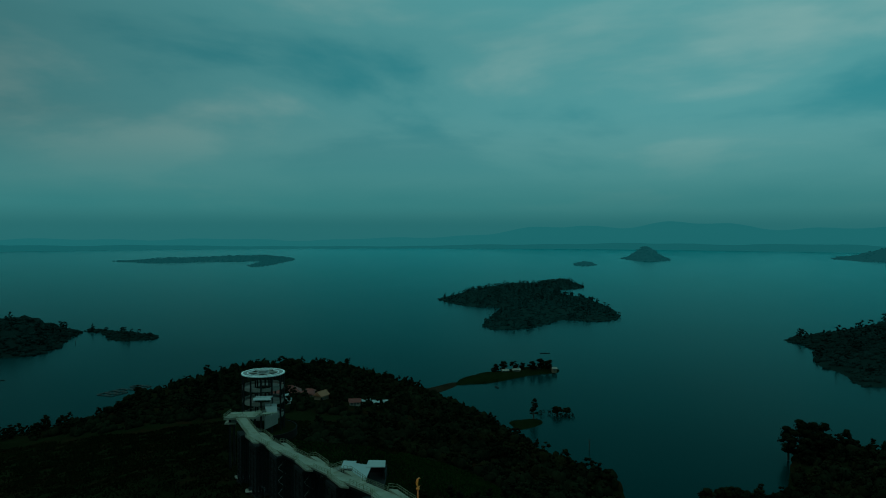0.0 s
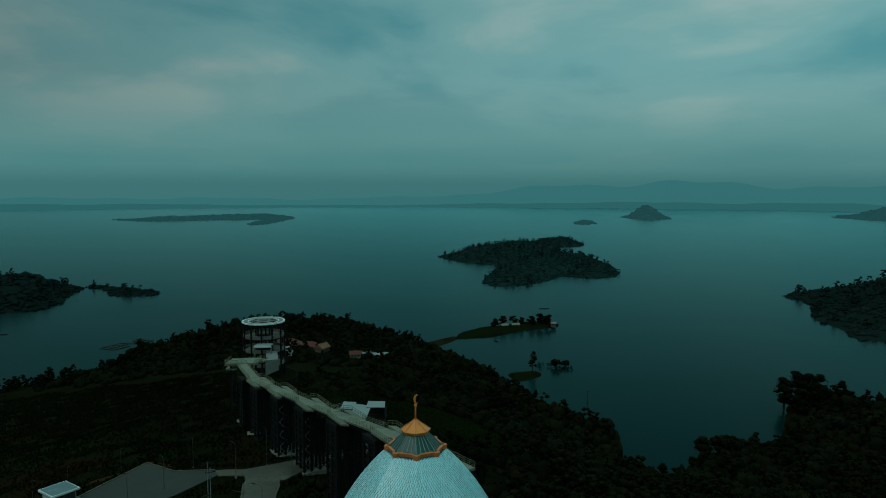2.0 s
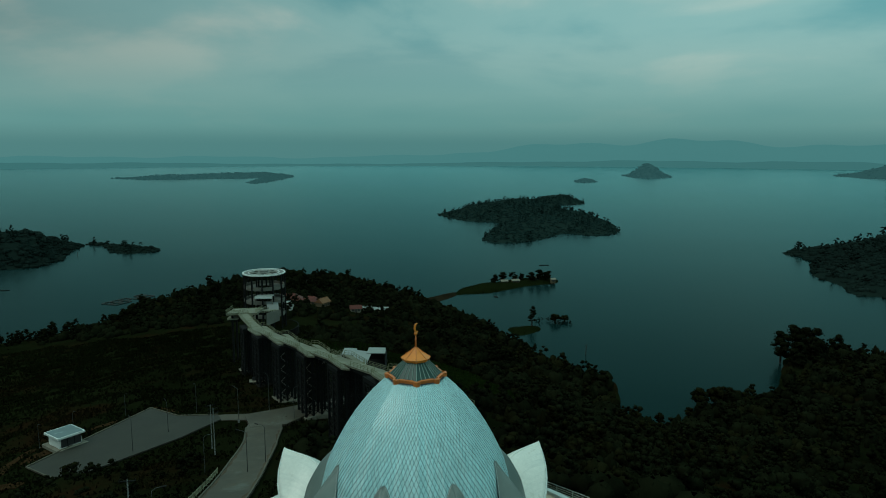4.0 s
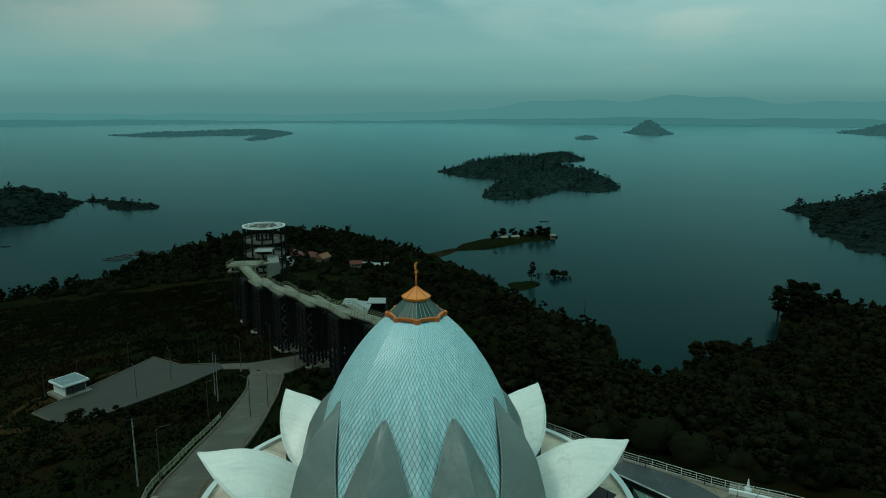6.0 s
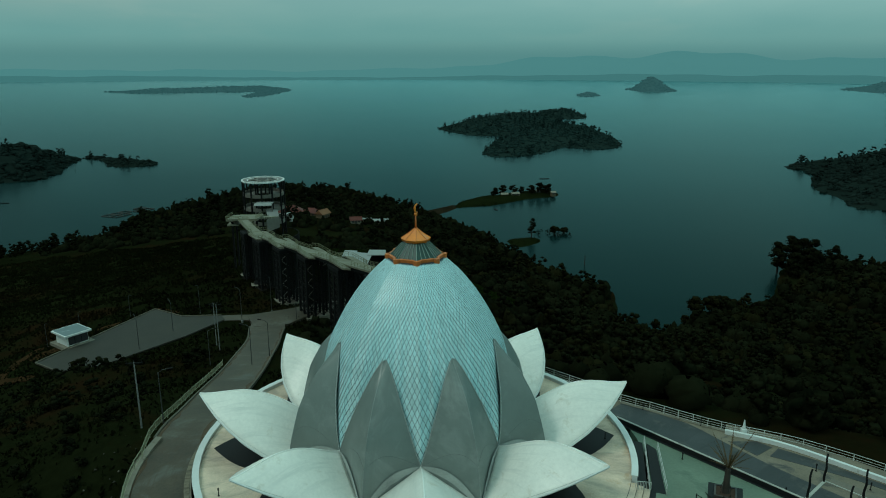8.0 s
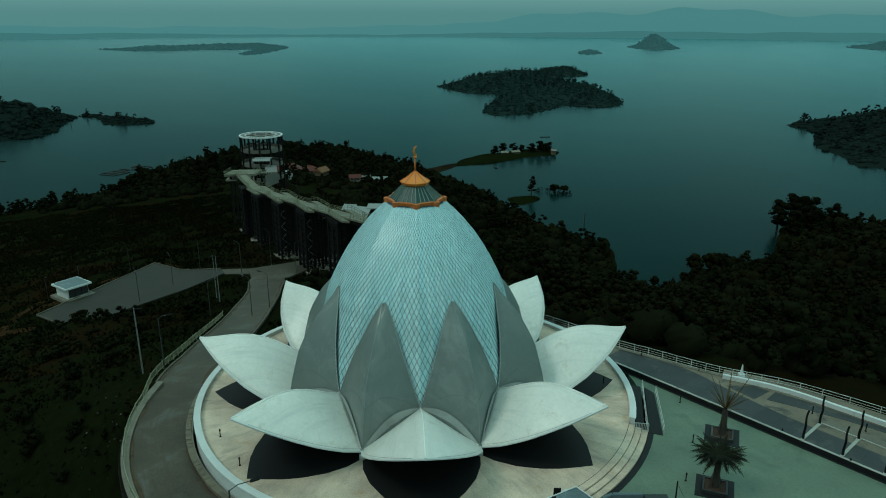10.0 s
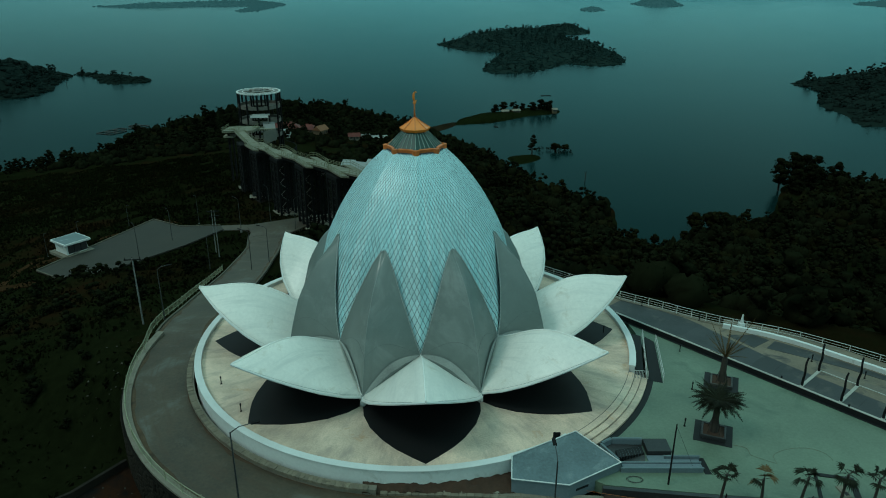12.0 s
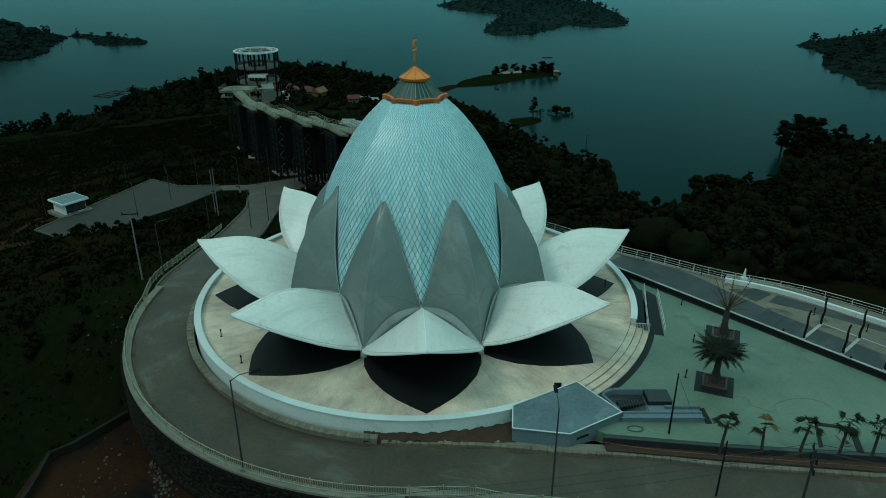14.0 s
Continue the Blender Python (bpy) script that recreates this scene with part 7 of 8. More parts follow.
                    rod(bm, m @ Vector((x, yb, z0)), m @ Vector((x, ya, z1)), 0.11, sides=4)
                    rod(bm, m @ Vector((x, ya, z1)), m @ Vector((x, yb, z1)), 0.13, sides=4)
            add("lattice", bm, M_DARKSTEEL, "crossed steel bracing", py)
        # zigzag stair inside the pylon
        bm = bmesh.new()
        for k in range(steps):
            z0, z1 = g + 0.6 + (p.z - 1.4 - g) * k / steps, g + 0.6 + (p.z - 1.4 - g) * (k + 1) / steps
            a, b = (-0.9, 0.9) if k % 2 else (0.9, -0.9)
            rod(bm, m @ Vector((a - 1.4, -1.2, z0)), m @ Vector((b - 1.4, -1.2, z1)), 0.12, sides=4)
            box(bm, (b - 1.7, -1.5, z1 - 0.06), (b - 1.1, -0.9, z1 + 0.06), 0, m)
        if i in (2, 3):
            add("pylon_stair", bm, M_TOWERW if i == 2 else M_SOFFIT, "pale zigzag stair", py)
        else:
            bm.free()


build_walkway()


def build_pavilion():
    """The roofed entrance beside the walkway."""
    t = thing("entrance_pavilion", "entrance pavilion with pale metal roofs beside the walkway", "pavilion", (-18, 163, -10.4))
    inv = Matrix.Translation((18, -163, 8.2))

    def slab(plan, z, thick, name, material, label, tilt=0.0, parent=None):
        tops = [z + tilt * (y - 163) for _, y in plan]
        bm = prism(bmesh.new(), plan, z - thick - 2, tops)
        for v in bm.verts:
            if v.co.z < z - thick - 1.5:
                v.co.z = z - thick + tilt * (v.co.y - 163)
        bm.transform(inv)
        return part(name, bm, material, parent or t, label)

    slab([(-21.5, 156.2), (-17.6, 156.2), (-17.0, 168.0), (-21.2, 169.4)], -4.6, 0.2, "roof", M_ROOFW, "pale metal ramp roof", 0.03)
    slab([(-18.2, 166.5), (-13.6, 166.5), (-13.9, 171.2), (-18.1, 171.4)], -4.35, 0.2, "roof", M_ROOFW, "pale metal side roof")
    slab([(-24.2, 166.0), (-21.3, 165.6), (-21.0, 171.0), (-24.2, 171.5)], -4.5, 0.2, "roof", M_ROOFW, "pale metal side roof")
    floor = slab([(-24.5, 158.0), (-13.5, 158.0), (-13.5, 171.6), (-24.5, 171.6)], -7.4, 0.5, "floor", M_DARKSTEEL, "dark pavilion floor")
    for x, y in ((-21.2, 157), (-17.8, 157), (-21.2, 166), (-17.6, 166), (-13.9, 167), (-13.9, 171), (-24, 171), (-24, 166.4)):
        bm = box(bmesh.new(), (x - 0.15, y - 0.15, -7.4), (x + 0.15, y + 0.15, -4.6))
        bm.transform(inv)
        part("column", bm, M_DARKSTEEL, t)
    for x0, x1, y0, y1 in ((-24.4, -13.6, 171.3, 171.5), (-13.8, -13.6, 166.0, 171.3)):
        bm = box(bmesh.new(), (x0, y0, -7.4), (x1, y1, -5.4))
        bm.transform(inv)
        part("wall", bm, M_DARKSTEEL, t, "dark rear screen")
    for x in (-23.5, -19, -14.5):
        for y in (159, 170.5):
            bm = box(bmesh.new(), (x - 0.3, y - 0.3, -27), (x + 0.3, y + 0.3, -7.85))
            bm.transform(inv)
            part("pier", bm, M_DARKSTEEL, t)
    bm = bmesh.new()
    for a, b in (((-31.0, 172.6, -8.4), (-24.5, 178.5, -8.0)), ((-24.5, 178.5, -8.0), (-22.0, 171.8, -7.4))):
        a, b = Vector(a), Vector(b)
        for h in (0.4, 0.9, 1.3):
            rod(bm, a + Vector((0, 0, h)), b + Vector((0, 0, h)), 0.06, sides=4)
        for i in range(7):
            v = a.lerp(b, i / 6)
            rod(bm, v, v + Vector((0, 0, 1.35)), 0.05, sides=4)
    bm.transform(inv)
    part("railing", bm, M_WALKRAIL, t)
    bm = prism(bmesh.new(), [(-31.2, 172.4), (-24.4, 178.9), (-21.8, 171.7), (-24.0, 171.2), (-25.2, 175.6), (-30.0, 170.9)], -8.6, -7.95)
    bm.transform(inv)
    part("side_ramp", bm, M_TOWERW, t, "concrete side ramp")


build_pavilion()


def build_tower():
    cx, cy, top, ground = -68.7, 268.5, -5.2, -27.0
    t = thing("lookout_tower", "round open concrete lookout tower with ring floors and dark columns", "tower", (cx, cy, ground))

    def ring(name, r0, r1, z0, z1, material, label="", parent=None, a0=0, a1=360, steps=48):
        bm = ring_solid(bmesh.new(), 0, 0, r0, r1, z0 - ground, z1 - ground, a0, a1, steps)
        return part(name, bm, material, parent or t, label)

    roof = ring("roof_ring", 5.9, 7.5, top - 0.4, top - 0.06, M_SOFFIT, "grey ring roof")
    ring("roof_rim", 7.5, 8.1, top - 0.4, top, M_WALLW, "white roof rim", roof)
    ring("roof_rim", 5.6, 5.9, top - 0.4, top, M_WALLW, "white roof rim", roof)
    ring("roof_hub", 0.0, 2.4, top - 0.4, top + 0.01, M_SOFFIT, "", roof)
    for i in range(6):
        m = Matrix.Rotation(radians(60 * i + 12), 4, "Z")
        part("roof_spoke", box(bmesh.new(), (2.2, -0.9, top - 0.38 - ground), (5.6, 0.7, top - 0.02 - ground), 0, m), M_TOWERW, roof)
    part("roof_hatch", box(bmesh.new(), (-1.4, -1.2, top - ground), (1.4, 1.2, top + 0.7 - ground), 0.03), M_SOFFIT, roof)
    for z in (-10.9, -16.2, -21.5):
        f = ring("floor_ring", 3.0, 7.6, z - 0.35, z, M_TOWERW, "pale concrete ring floor")
        ring("floor_parapet", 7.35, 7.65, z, z + 1.0, M_TOWERW, "pale parapet", f)
    for i in range(12):
        a = radians(30 * i + 8)
        x, y = 7.75 * math.sin(a), -7.75 * math.cos(a)
        part("column", rod(bmesh.new(), (x, y, -2.0), (x, y, top - 0.5 - ground), 0.33, sides=10), M_DARKSTEEL, t, "dark tall column")
    for i in range(6):
        a = radians(60 * i)
        x, y = 3.0 * math.sin(a), -3.0 * math.cos(a)
        part("column", rod(bmesh.new(), (x, y, -2.0), (x, y, top - 0.5 - ground), 0.3, sides=8), M_DARKSTEEL, t)
    ring("base_ring", 0.0, 12.5, ground - 3.0, ground + 0.3, M_GROUND, "earth terrace round the tower foot")
    ring("base_kerb", 12.2, 12.7, ground - 2.5, ground + 0.45, M_STONE, "curved low kerb wall", None, 20, 150, 30)
    # stair up from the walkway, its side wall and canopy
    s = thing("tower_stair", "pale concrete stair with a canopy leading into the tower", "stair", (-66, 236, -12))
    inv = Matrix.Translation((66, -236, 12))

    def add(name, bm, material, label="", parent=None):
        bm.transform(inv)
        return part(name, bm, material, parent or s, label)

    add("landing", prism(bmesh.new(), [(-71.5, 228.5), (-61.5, 229.5), (-61.0, 236.5), (-71.0, 235.5)], -12.6, -11.88), M_DECK, "pale landing")
    add("landing", prism(bmesh.new(), [(-71.5, 229.5), (-68.0, 229.8), (-68.3, 233.5), (-71.8, 233.2)], -14.4, -13.9), M_DECK, "lower landing")
    for i in range(16):
        f = i / 16
        x0, y0, z0 = -65.6 + 6.0 * f, 231.5 + 14.0 * f, -12.2 - 2.6 * f
        add("tread", box(bmesh.new(), (x0 - 1.9, y0, z0 - 0.5), (x0 + 1.9, y0 + 0.95, z0 + 0.14)), M_DECK)
    add("side_wall", prism(bmesh.new(), [(-60.6, 238.0), (-60.3, 238.0), (-57.7, 245.5), (-58.0, 245.5)], -18.5, [-14.2, -14.2, -14.6, -14.6]), M_TOWERW, "pale concrete side wall")
    add("bridge", prism(bmesh.new(), [(-61.8, 245.2), (-57.8, 245.2), (-61.6, 260.0), (-66.0, 260.0)], -15.9, -15.2), M_SOFFIT, "grey bridge into the tower")
    add("canopy", prism(bmesh.new(), [(-69.0, 255.6), (-63.0, 256.2), (-62.9, 259.5), (-68.9, 259.0)], -12.5, -12.1), M_ROOFW, "white flat canopy")
    add("canopy_fascia", prism(bmesh.new(), [(-69.1, 255.4), (-62.9, 256.0), (-62.9, 256.2), (-69.1, 255.6)], -12.9, -12.08), M_TRIM, "white fascia")
    for x in (-69.0, -62.8):
        add("canopy_post", box(bmesh.new(), (x - 0.15, 256.2, -16), (x + 0.15, 256.5, -12.0)), M_TOWERW)
    for plan in ([(-71.6, 228.4), (-66.8, 228.8)], [(-71.6, 228.4), (-71.2, 235.6)], [(-67.6, 231.5), (-61.6, 245.5)], [(-62.0, 230.0), (-61.3, 236.5)]):
        bm = bmesh.new()
        a, b = Vector((*plan[0], -11.9)), Vector((*plan[1], -11.9 if plan[1][1] < 240 else -14.8))
        for h in (0.5, 1.05):
            rod(bm, a + Vector((0, 0, h)), b + Vector((0, 0, h)), 0.06, sides=4)
        for i in range(8):
            v = a.lerp(b, i / 7)
            rod(bm, v, v + Vector((0, 0, 1.05)), 0.05, sides=4)
        add("railing", bm, M_WALKRAIL)
    for x in (-70, -63):
        for y in (230.5, 235):
            add("pier", box(bmesh.new(), (x - 0.3, y - 0.3, -32), (x + 0.3, y + 0.3, -12.5)), M_DARKSTEEL)


build_tower()


# ---------------------------------------------------------------- houses, huts, boats
def house(at, size, turn, wall_h, roof_h, roof_material, wall_material, label, hipped=False):
    w, d = size
    z = float(ground_height(np.array([at[0]]), np.array([at[1]]))[0]) if len(at) == 2 else at[2]
    t = thing("house", label, "house", (at[0], at[1], z), turn)
    walls = part("wall", box(bmesh.new(), (-w / 2, -d / 2, -1.5), (w / 2, d / 2, wall_h)), wall_material, t)
    bm = bmesh.new()
    o = 0.6
    e = [bm.verts.new(v) for v in ((-w / 2 - o, -d / 2 - o, wall_h - 0.2), (w / 2 + o, -d / 2 - o, wall_h - 0.2), (w / 2 + o, d / 2 + o, wall_h - 0.2), (-w / 2 - o, d / 2 + o, wall_h - 0.2))]
    inset = min(w * 0.3, d / 2) if hipped else -o
    r = [bm.verts.new((-w / 2 + inset, 0, wall_h + roof_h)), bm.verts.new((w / 2 - inset, 0, wall_h + roof_h))]
    for f in ((e[0], e[1], r[1], r[0]), (e[2], e[3], r[0], r[1]), (e[1], e[2], r[1]), (e[3], e[0], r[0]), (e[3], e[2], e[1], e[0])):
        bm.faces.new(f)
    bmesh.ops.recalc_face_normals(bm, faces=bm.faces[:])
    roof = part("roof", bm, roof_material, t)
    part("ridge_cap", rod(bmesh.new(), (-w / 2 + inset, 0, wall_h + roof_h), (w / 2 - inset, 0, wall_h + roof_h), 0.14, sides=6), roof_material, roof)
    for x in (-w * 0.28, w * 0.28):
        win = part("window", box(bmesh.new(), (x - 0.7, -d / 2 - 0.05, 1.0), (x + 0.7, -d / 2 + 0.02, 2.1)), M_DARKROOM, walls)
    part("door", box(bmesh.new(), (-0.5, -d / 2 - 0.06, 0), (0.5, -d / 2 + 0.02, 2.1)), M_DARKROOM, walls)
    return t


house((-112, 500), (21, 11), 12, 3.6, 3.8, M_ROOFRED, M_HOUSEWALL, "large house with a wide dark red tiled roof", True)
house((-92, 486), (12, 8), -20, 3.0, 2.6, M_ROOFRED, M_HOUSEWALL, "house with a dark red tiled roof among trees", True)
house((-80, 463), (8, 6), 60, 3.4, 2.6, mat("orange_roof_tile", (0.16, 0.065, 0.025), 0.8, 0.3, 1.0, 0.3), M_HOUSEWALL, "cream house with a faded orange gable roof")
house((-57.5, 458), (7, 5), 10, 2.6, 1.8, M_ROOFRED, M_KERB, "small pale house with a red roof")
house((-51, 466), (5, 4), 20, 2.6, 1.2, M_ROOFW, M_WALLW, "tiny pale hut with a pale roof")
house((-43, 480), (10, 5), 5, 2.8, 1.0, M_ROOFW, M_HOUSEWALL, "long shed with a pale metal roof")
house((-112, 520), (7, 5), 10, 2.8, 1.2, M_ROOFW, M_WALLW, "small shed with a pale metal roof among trees")
house((-107, 470), (7, 5), 35, 2.8, 1.2, M_ROOFW, M_WALLW, "small white shed with a pale metal roof")
house((-101, 452), (6, 4.5), 5, 2.6, 1.2, M_ROOFW, M_WALLW, "small white-roofed hut below the big house")
house((-63, 221), (4.0, 1.6), 10, 1.0, 0.3, M_KERB, M_KERB, "small pale site hut under the walkway")
house((-54.5, 203), (4.2, 1.6), 15, 0.9, 0.3, M_KERB, M_KERB, "low pale site hut beside the walkway pylons")
for x, y, w, label in ((58, 652, 6, "pale-roofed hut on the low spit"), (68.5, 655, 7, "white-walled hut on the low spit"), (90.6, 668, 5, "small pale hut under trees on the spit"), (105, 661, 4, "small white hut at the tip of the spit")):
    house((x, y, LAKE + 2.2), (w, 4), 10, 2.4, 1.1, M_KERB, M_HOUSEWALL, label)


def boat(at, length, turn, label, material):
    t = thing("boat", label, "boat", at, turn)
    bm = bmesh.new()
    rows = []
    for i in range(9):
        u = i / 8
        w = 0.9 * math.sin(math.pi * (0.08 + 0.84 * u)) ** 0.6
        x = (u - 0.5) * length
        rows.append([bm.verts.new(v) for v in ((x, -w, 0.55), (x, -w * 0.6, -0.15), (x, w * 0.6, -0.15), (x, w, 0.55))])
    for p, q in zip(rows, rows[1:]):
        for j in range(3):
            bm.faces.new((p[j], q[j], q[j + 1], p[j + 1]))
    bm.faces.new(rows[0])
    bm.faces.new(rows[-1][::-1])
    bmesh.ops.recalc_face_normals(bm, faces=bm.faces[:])
    part("hull", bm, material, t)
    for i in (2, 5):
        x = (i / 8 - 0.5) * length
        part("thwart", box(bmesh.new(), (x - 0.2, -0.8, 0.4), (x + 0.2, 0.8, 0.48)), M_FLOAT, t)
    return t


boat((49, 630, LAKE), 13, 18, "long white boat moored at the spit", M_TRIM)
boat((68, 644, LAKE), 9, 40, "white boat drawn up on the spit", M_TRIM)
boat((46.5, 601.6, LAKE), 6, 120, "small dark boat off the spit", M_FLOAT)
boat((111, 764, LAKE), 11, 5, "long dark boat on the open water", M_FLOAT)
boat((-395, 625, LAKE), 8, 10, "dark boat far out on the lake", M_FLOAT)


def build_cages():
    """Floating fish cages: bamboo frames on the water."""
    t = thing("fish_cages", "raft of dark bamboo fish cages floating on the lake", "fish cages", (-268, 584, LAKE), 0)
    u, v = Vector((0.44, 0.90, 0)), Vector((0.93, -0.30, 0))
    for i in range(5):
        for w in range(2):
            a = v * (w * 8 - 8)
            o = u * (i * 8 - 16) + a
            bm = bmesh.new()
            c = [o, o + u * 7.4, o + u * 7.4 + v * 7.4, o + v * 7.4]
            for p, q in zip(c, c[1:] + c[:1]):
                rod(bm, p + Vector((0, 0, 0.25)), q + Vector((0, 0, 0.25)), 0.42, sides=6)
            if (i + w) % 4 != 3:
                part("cage_frame", bm, M_FLOAT, t)
            else:
                bm.free()


build_cages()


def build_snag(at, h, label):
    t = thing("dead_tree", label, "dead tree", at)
    part("trunk", rod(bmesh.new(), (0, 0, -1), (0.2, 0, h * 0.8), 0.32, 0.2, 7), M_TRUNK, t)
    for a, z in ((0.9, 1.0), (-0.7, 0.95), (0.4, 0.7)):
        part("branch", rod(bmesh.new(), (0.15, 0, h * 0.65), (a, 0.2, h * z), 0.16, 0.07, 6), M_TRUNK, t)


build_snag((90.7, 432.4, LAKE), 7.4, "bare dead tree standing in the shallow bay")
build_snag((-433, 827, LAKE), 5.0, "bare dead stump standing in the lake")
build_snag((262, 1058, LAKE), 6.0, "bare stump standing off the island")


# ---------------------------------------------------------------- trees of the hill and shore
def tree(at, height, width, seed, label, leaf_material=M_LEAF, dense=1.0):
    t = thing("tree", label, "tree", at, 0)
    v, q = crown_template(seed, height, width, int(20 * dense), 44, max(0.40, width * 0.065), 0.20)
    part("crown", quads_mesh("crown", v, q, leaf_material), None, t)
    tv, tq = trunk_template(seed, height, 0.035 * height)
    part("trunk", quads_mesh("trunk", tv, tq, M_TRUNK), None, t)


for i, (x, y, h, w) in enumerate([(205, 414, 19, 14), (215, 420, 22, 15), (224, 424, 20, 14), (233, 432, 17, 13), (211, 404, 16, 12), (246, 428, 14, 11), (222, 410, 17, 13)]):
    tree((x, y, LAKE + 0.8), h, w, 200 + i, "large dark spreading tree at the edge of the bay")
for i, (x, y, h, w) in enumerate([(50, 654, 8, 7), (57, 657, 10, 9), (67, 660, 10, 9), (75, 662, 8, 7), (84, 664, 9, 9), (93, 668, 11, 11), (101, 668, 9, 9), (47, 652, 5, 5)]):
    tree((x, y, LAKE + 2.0), h, w, 220 + i, "round dark tree on the low spit")
tree((65, 500, LAKE + 1.5), 15, 7.5, 240, "tall dark tree on the grassy point")
tree((84, 514, LAKE + 0.8), 5, 9, 241, "low bushy tree on the bare point", M_LEAF_DRY)
tree((92, 517, LAKE + 0.5), 4, 8, 242, "low bushy tree at the end of the point", M_LEAF_DRY)
for i, (x, y, h, w) in enumerate([(130, 342, 8, 11), (140, 346, 8, 11), (148, 352, 6, 9), (120, 328, 4, 6)]):
    tree((x, y, LAKE + 1.0), h, w, 250 + i, "low round olive tree at the head of the bay", M_LEAF_DRY)
for i, (x, y, h, w) in enumerate([(-119, 606, 17, 12), (-131, 602, 11, 9), (-105, 612, 11, 9), (-183, 556, 17, 15), (-194, 550, 13, 11), (-172, 565, 12, 12), (-70, 604, 9, 9), (-226, 503, 9, 12), (-236, 512, 8, 10)]):
    z = float(ground_height(np.array([x]), np.array([y]))[0])
    tree((x, y, z), h, w, 270 + i, "tall dark tree on the far end of the headland")
t = palm("coconut_palm", "slender dark coconut palm on the wooded slope", (81.3, 280, -78.5), 9.0, 3.6, 16, 0.5, 0.5, M_LEAF, 31, 0.25)


def place_woods():
    rng = np.random.RandomState(77)
    n = 90000
    x, y = rng.uniform(-420, 420, n), rng.uniform(60, 715, n)
    land, edge_d = inside(SHORE, x, y)
    z = ground_height(x, y)
    clear = land & (edge_d > 3)
    for line, r in ((ROAD, 9), (LANE_EAST, 9), (LANE_WEST, 8), (DECK, 13)):
        d, _ = near_line(line, x, y)
        clear &= d > r
    ins, e = inside(PARKING, x, y)
    clear &= ~ins & (e > 6)
    clear &= np.hypot(x + 68.7, y - 268) > 17
    clear &= np.hypot(x - CX, y - CY) > 31
    d, _ = near_line(PLATEAU, x, y)
    clear &= d > 31 - 10.5 * ease(x, 4, 24)
    clear &= np.hypot(x + 84, y - 149) > 9
    clear &= ~((np.abs(x + 24) < 17) & (np.abs(y - 164) < 18))
    for hx, hy, hr in ((-112, 500, 13), (-92, 486, 8), (-80, 463, 7), (-57, 458, 6), (-43, 480, 6), (-63, 221, 8), (-54, 203, 8), (-82, 450, 7), (-60, 447, 6), (-104, 462, 5)):
        clear &= np.hypot(x - hx, y - hy) > hr
    patch = lumps(x, y, 45, 21)
    slope_grass = (x < -72) & (x > -330) & (y < 430) & (edge_d > 22)
    # grass slope west of the walkway, green bank east of it
    west_grass = (x < -30) & (y < 300) & (x > -175 - 0.2 * (y - 200))
    bank = (np.hypot((x + 24) / 54, (y - 280) / 72) < 1)
    forest = clear & ~west_grass & ~slope_grass & ~bank & (x > -260)
    pick = rng.uniform(0, 1, n)
    dense = forest & (pick < np.where(x > 0.66 * y + 60, 0.10, 0.60 + 0.20 * patch)) & (x < 340)
    idx = np.where(dense & (x > -35))[0][:4300]
    P = np.stack([x, y, z - 0.2], -1)
    near_e = idx[y[idx] < 290]
    far_e = idx[y[idx] >= 290]
    def mixed(name, label, rows, material, seed, sizes, every):
        """A closed wood with leafier single crowns standing in it."""
        low, tall = rows[np.arange(len(rows)) % every > 0], rows[::every]
        wood(name, label, CLOSED, P[low], material, seed, sizes, "trees", True)
        wood(name + "_crowns", label.replace("dense dark", "taller leafy"), ROUND, P[tall], material, seed + 30, (0.4, 1.05))

    olive = lumps(x, y, 70, 33) > 0.25
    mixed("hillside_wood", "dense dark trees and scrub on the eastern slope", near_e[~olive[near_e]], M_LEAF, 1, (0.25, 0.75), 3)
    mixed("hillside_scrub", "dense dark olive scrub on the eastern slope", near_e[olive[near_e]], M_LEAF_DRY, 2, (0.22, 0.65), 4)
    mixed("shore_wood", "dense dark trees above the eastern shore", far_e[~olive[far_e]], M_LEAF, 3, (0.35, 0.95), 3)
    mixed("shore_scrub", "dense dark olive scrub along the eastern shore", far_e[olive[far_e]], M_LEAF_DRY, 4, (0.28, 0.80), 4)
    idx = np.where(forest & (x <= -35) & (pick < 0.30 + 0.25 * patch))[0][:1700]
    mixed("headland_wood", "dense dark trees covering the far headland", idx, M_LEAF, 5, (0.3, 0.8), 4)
    # bushes on the grass
    idx = np.where(clear & (west_grass | slope_grass) & (pick < 0.004 + 0.012 * np.maximum(patch, 0)))[0][:70]
    wood("slope_bushes", "low dark bushes scattered on the grass slope", NEAR_BUSH, P[idx], M_LEAF_DRY, 7, (0.3, 0.8), "bushes")
    near_slope = (x < -34) & (x > -84) & (y < 132) & clear
    idx = np.where(near_slope & (pick < 0.26 + 0.22 * patch))[0][:300]
    wood("roadside_scrub", "dark low scrub on the slope below the road", NEAR_BUSH, P[idx], M_LEAF, 17, (0.3, 0.95), "bushes")
    edge_trees = clear & (x < -140) & (y > 250) & (y < 480) & (edge_d < 24)
    idx = np.where(edge_trees & (pick < 0.42))[0][:170]
    wood("western_wood", "dark trees along the western shore slope", ROUND, P[idx], M_LEAF, 8, (0.45, 1.15))


place_woods()


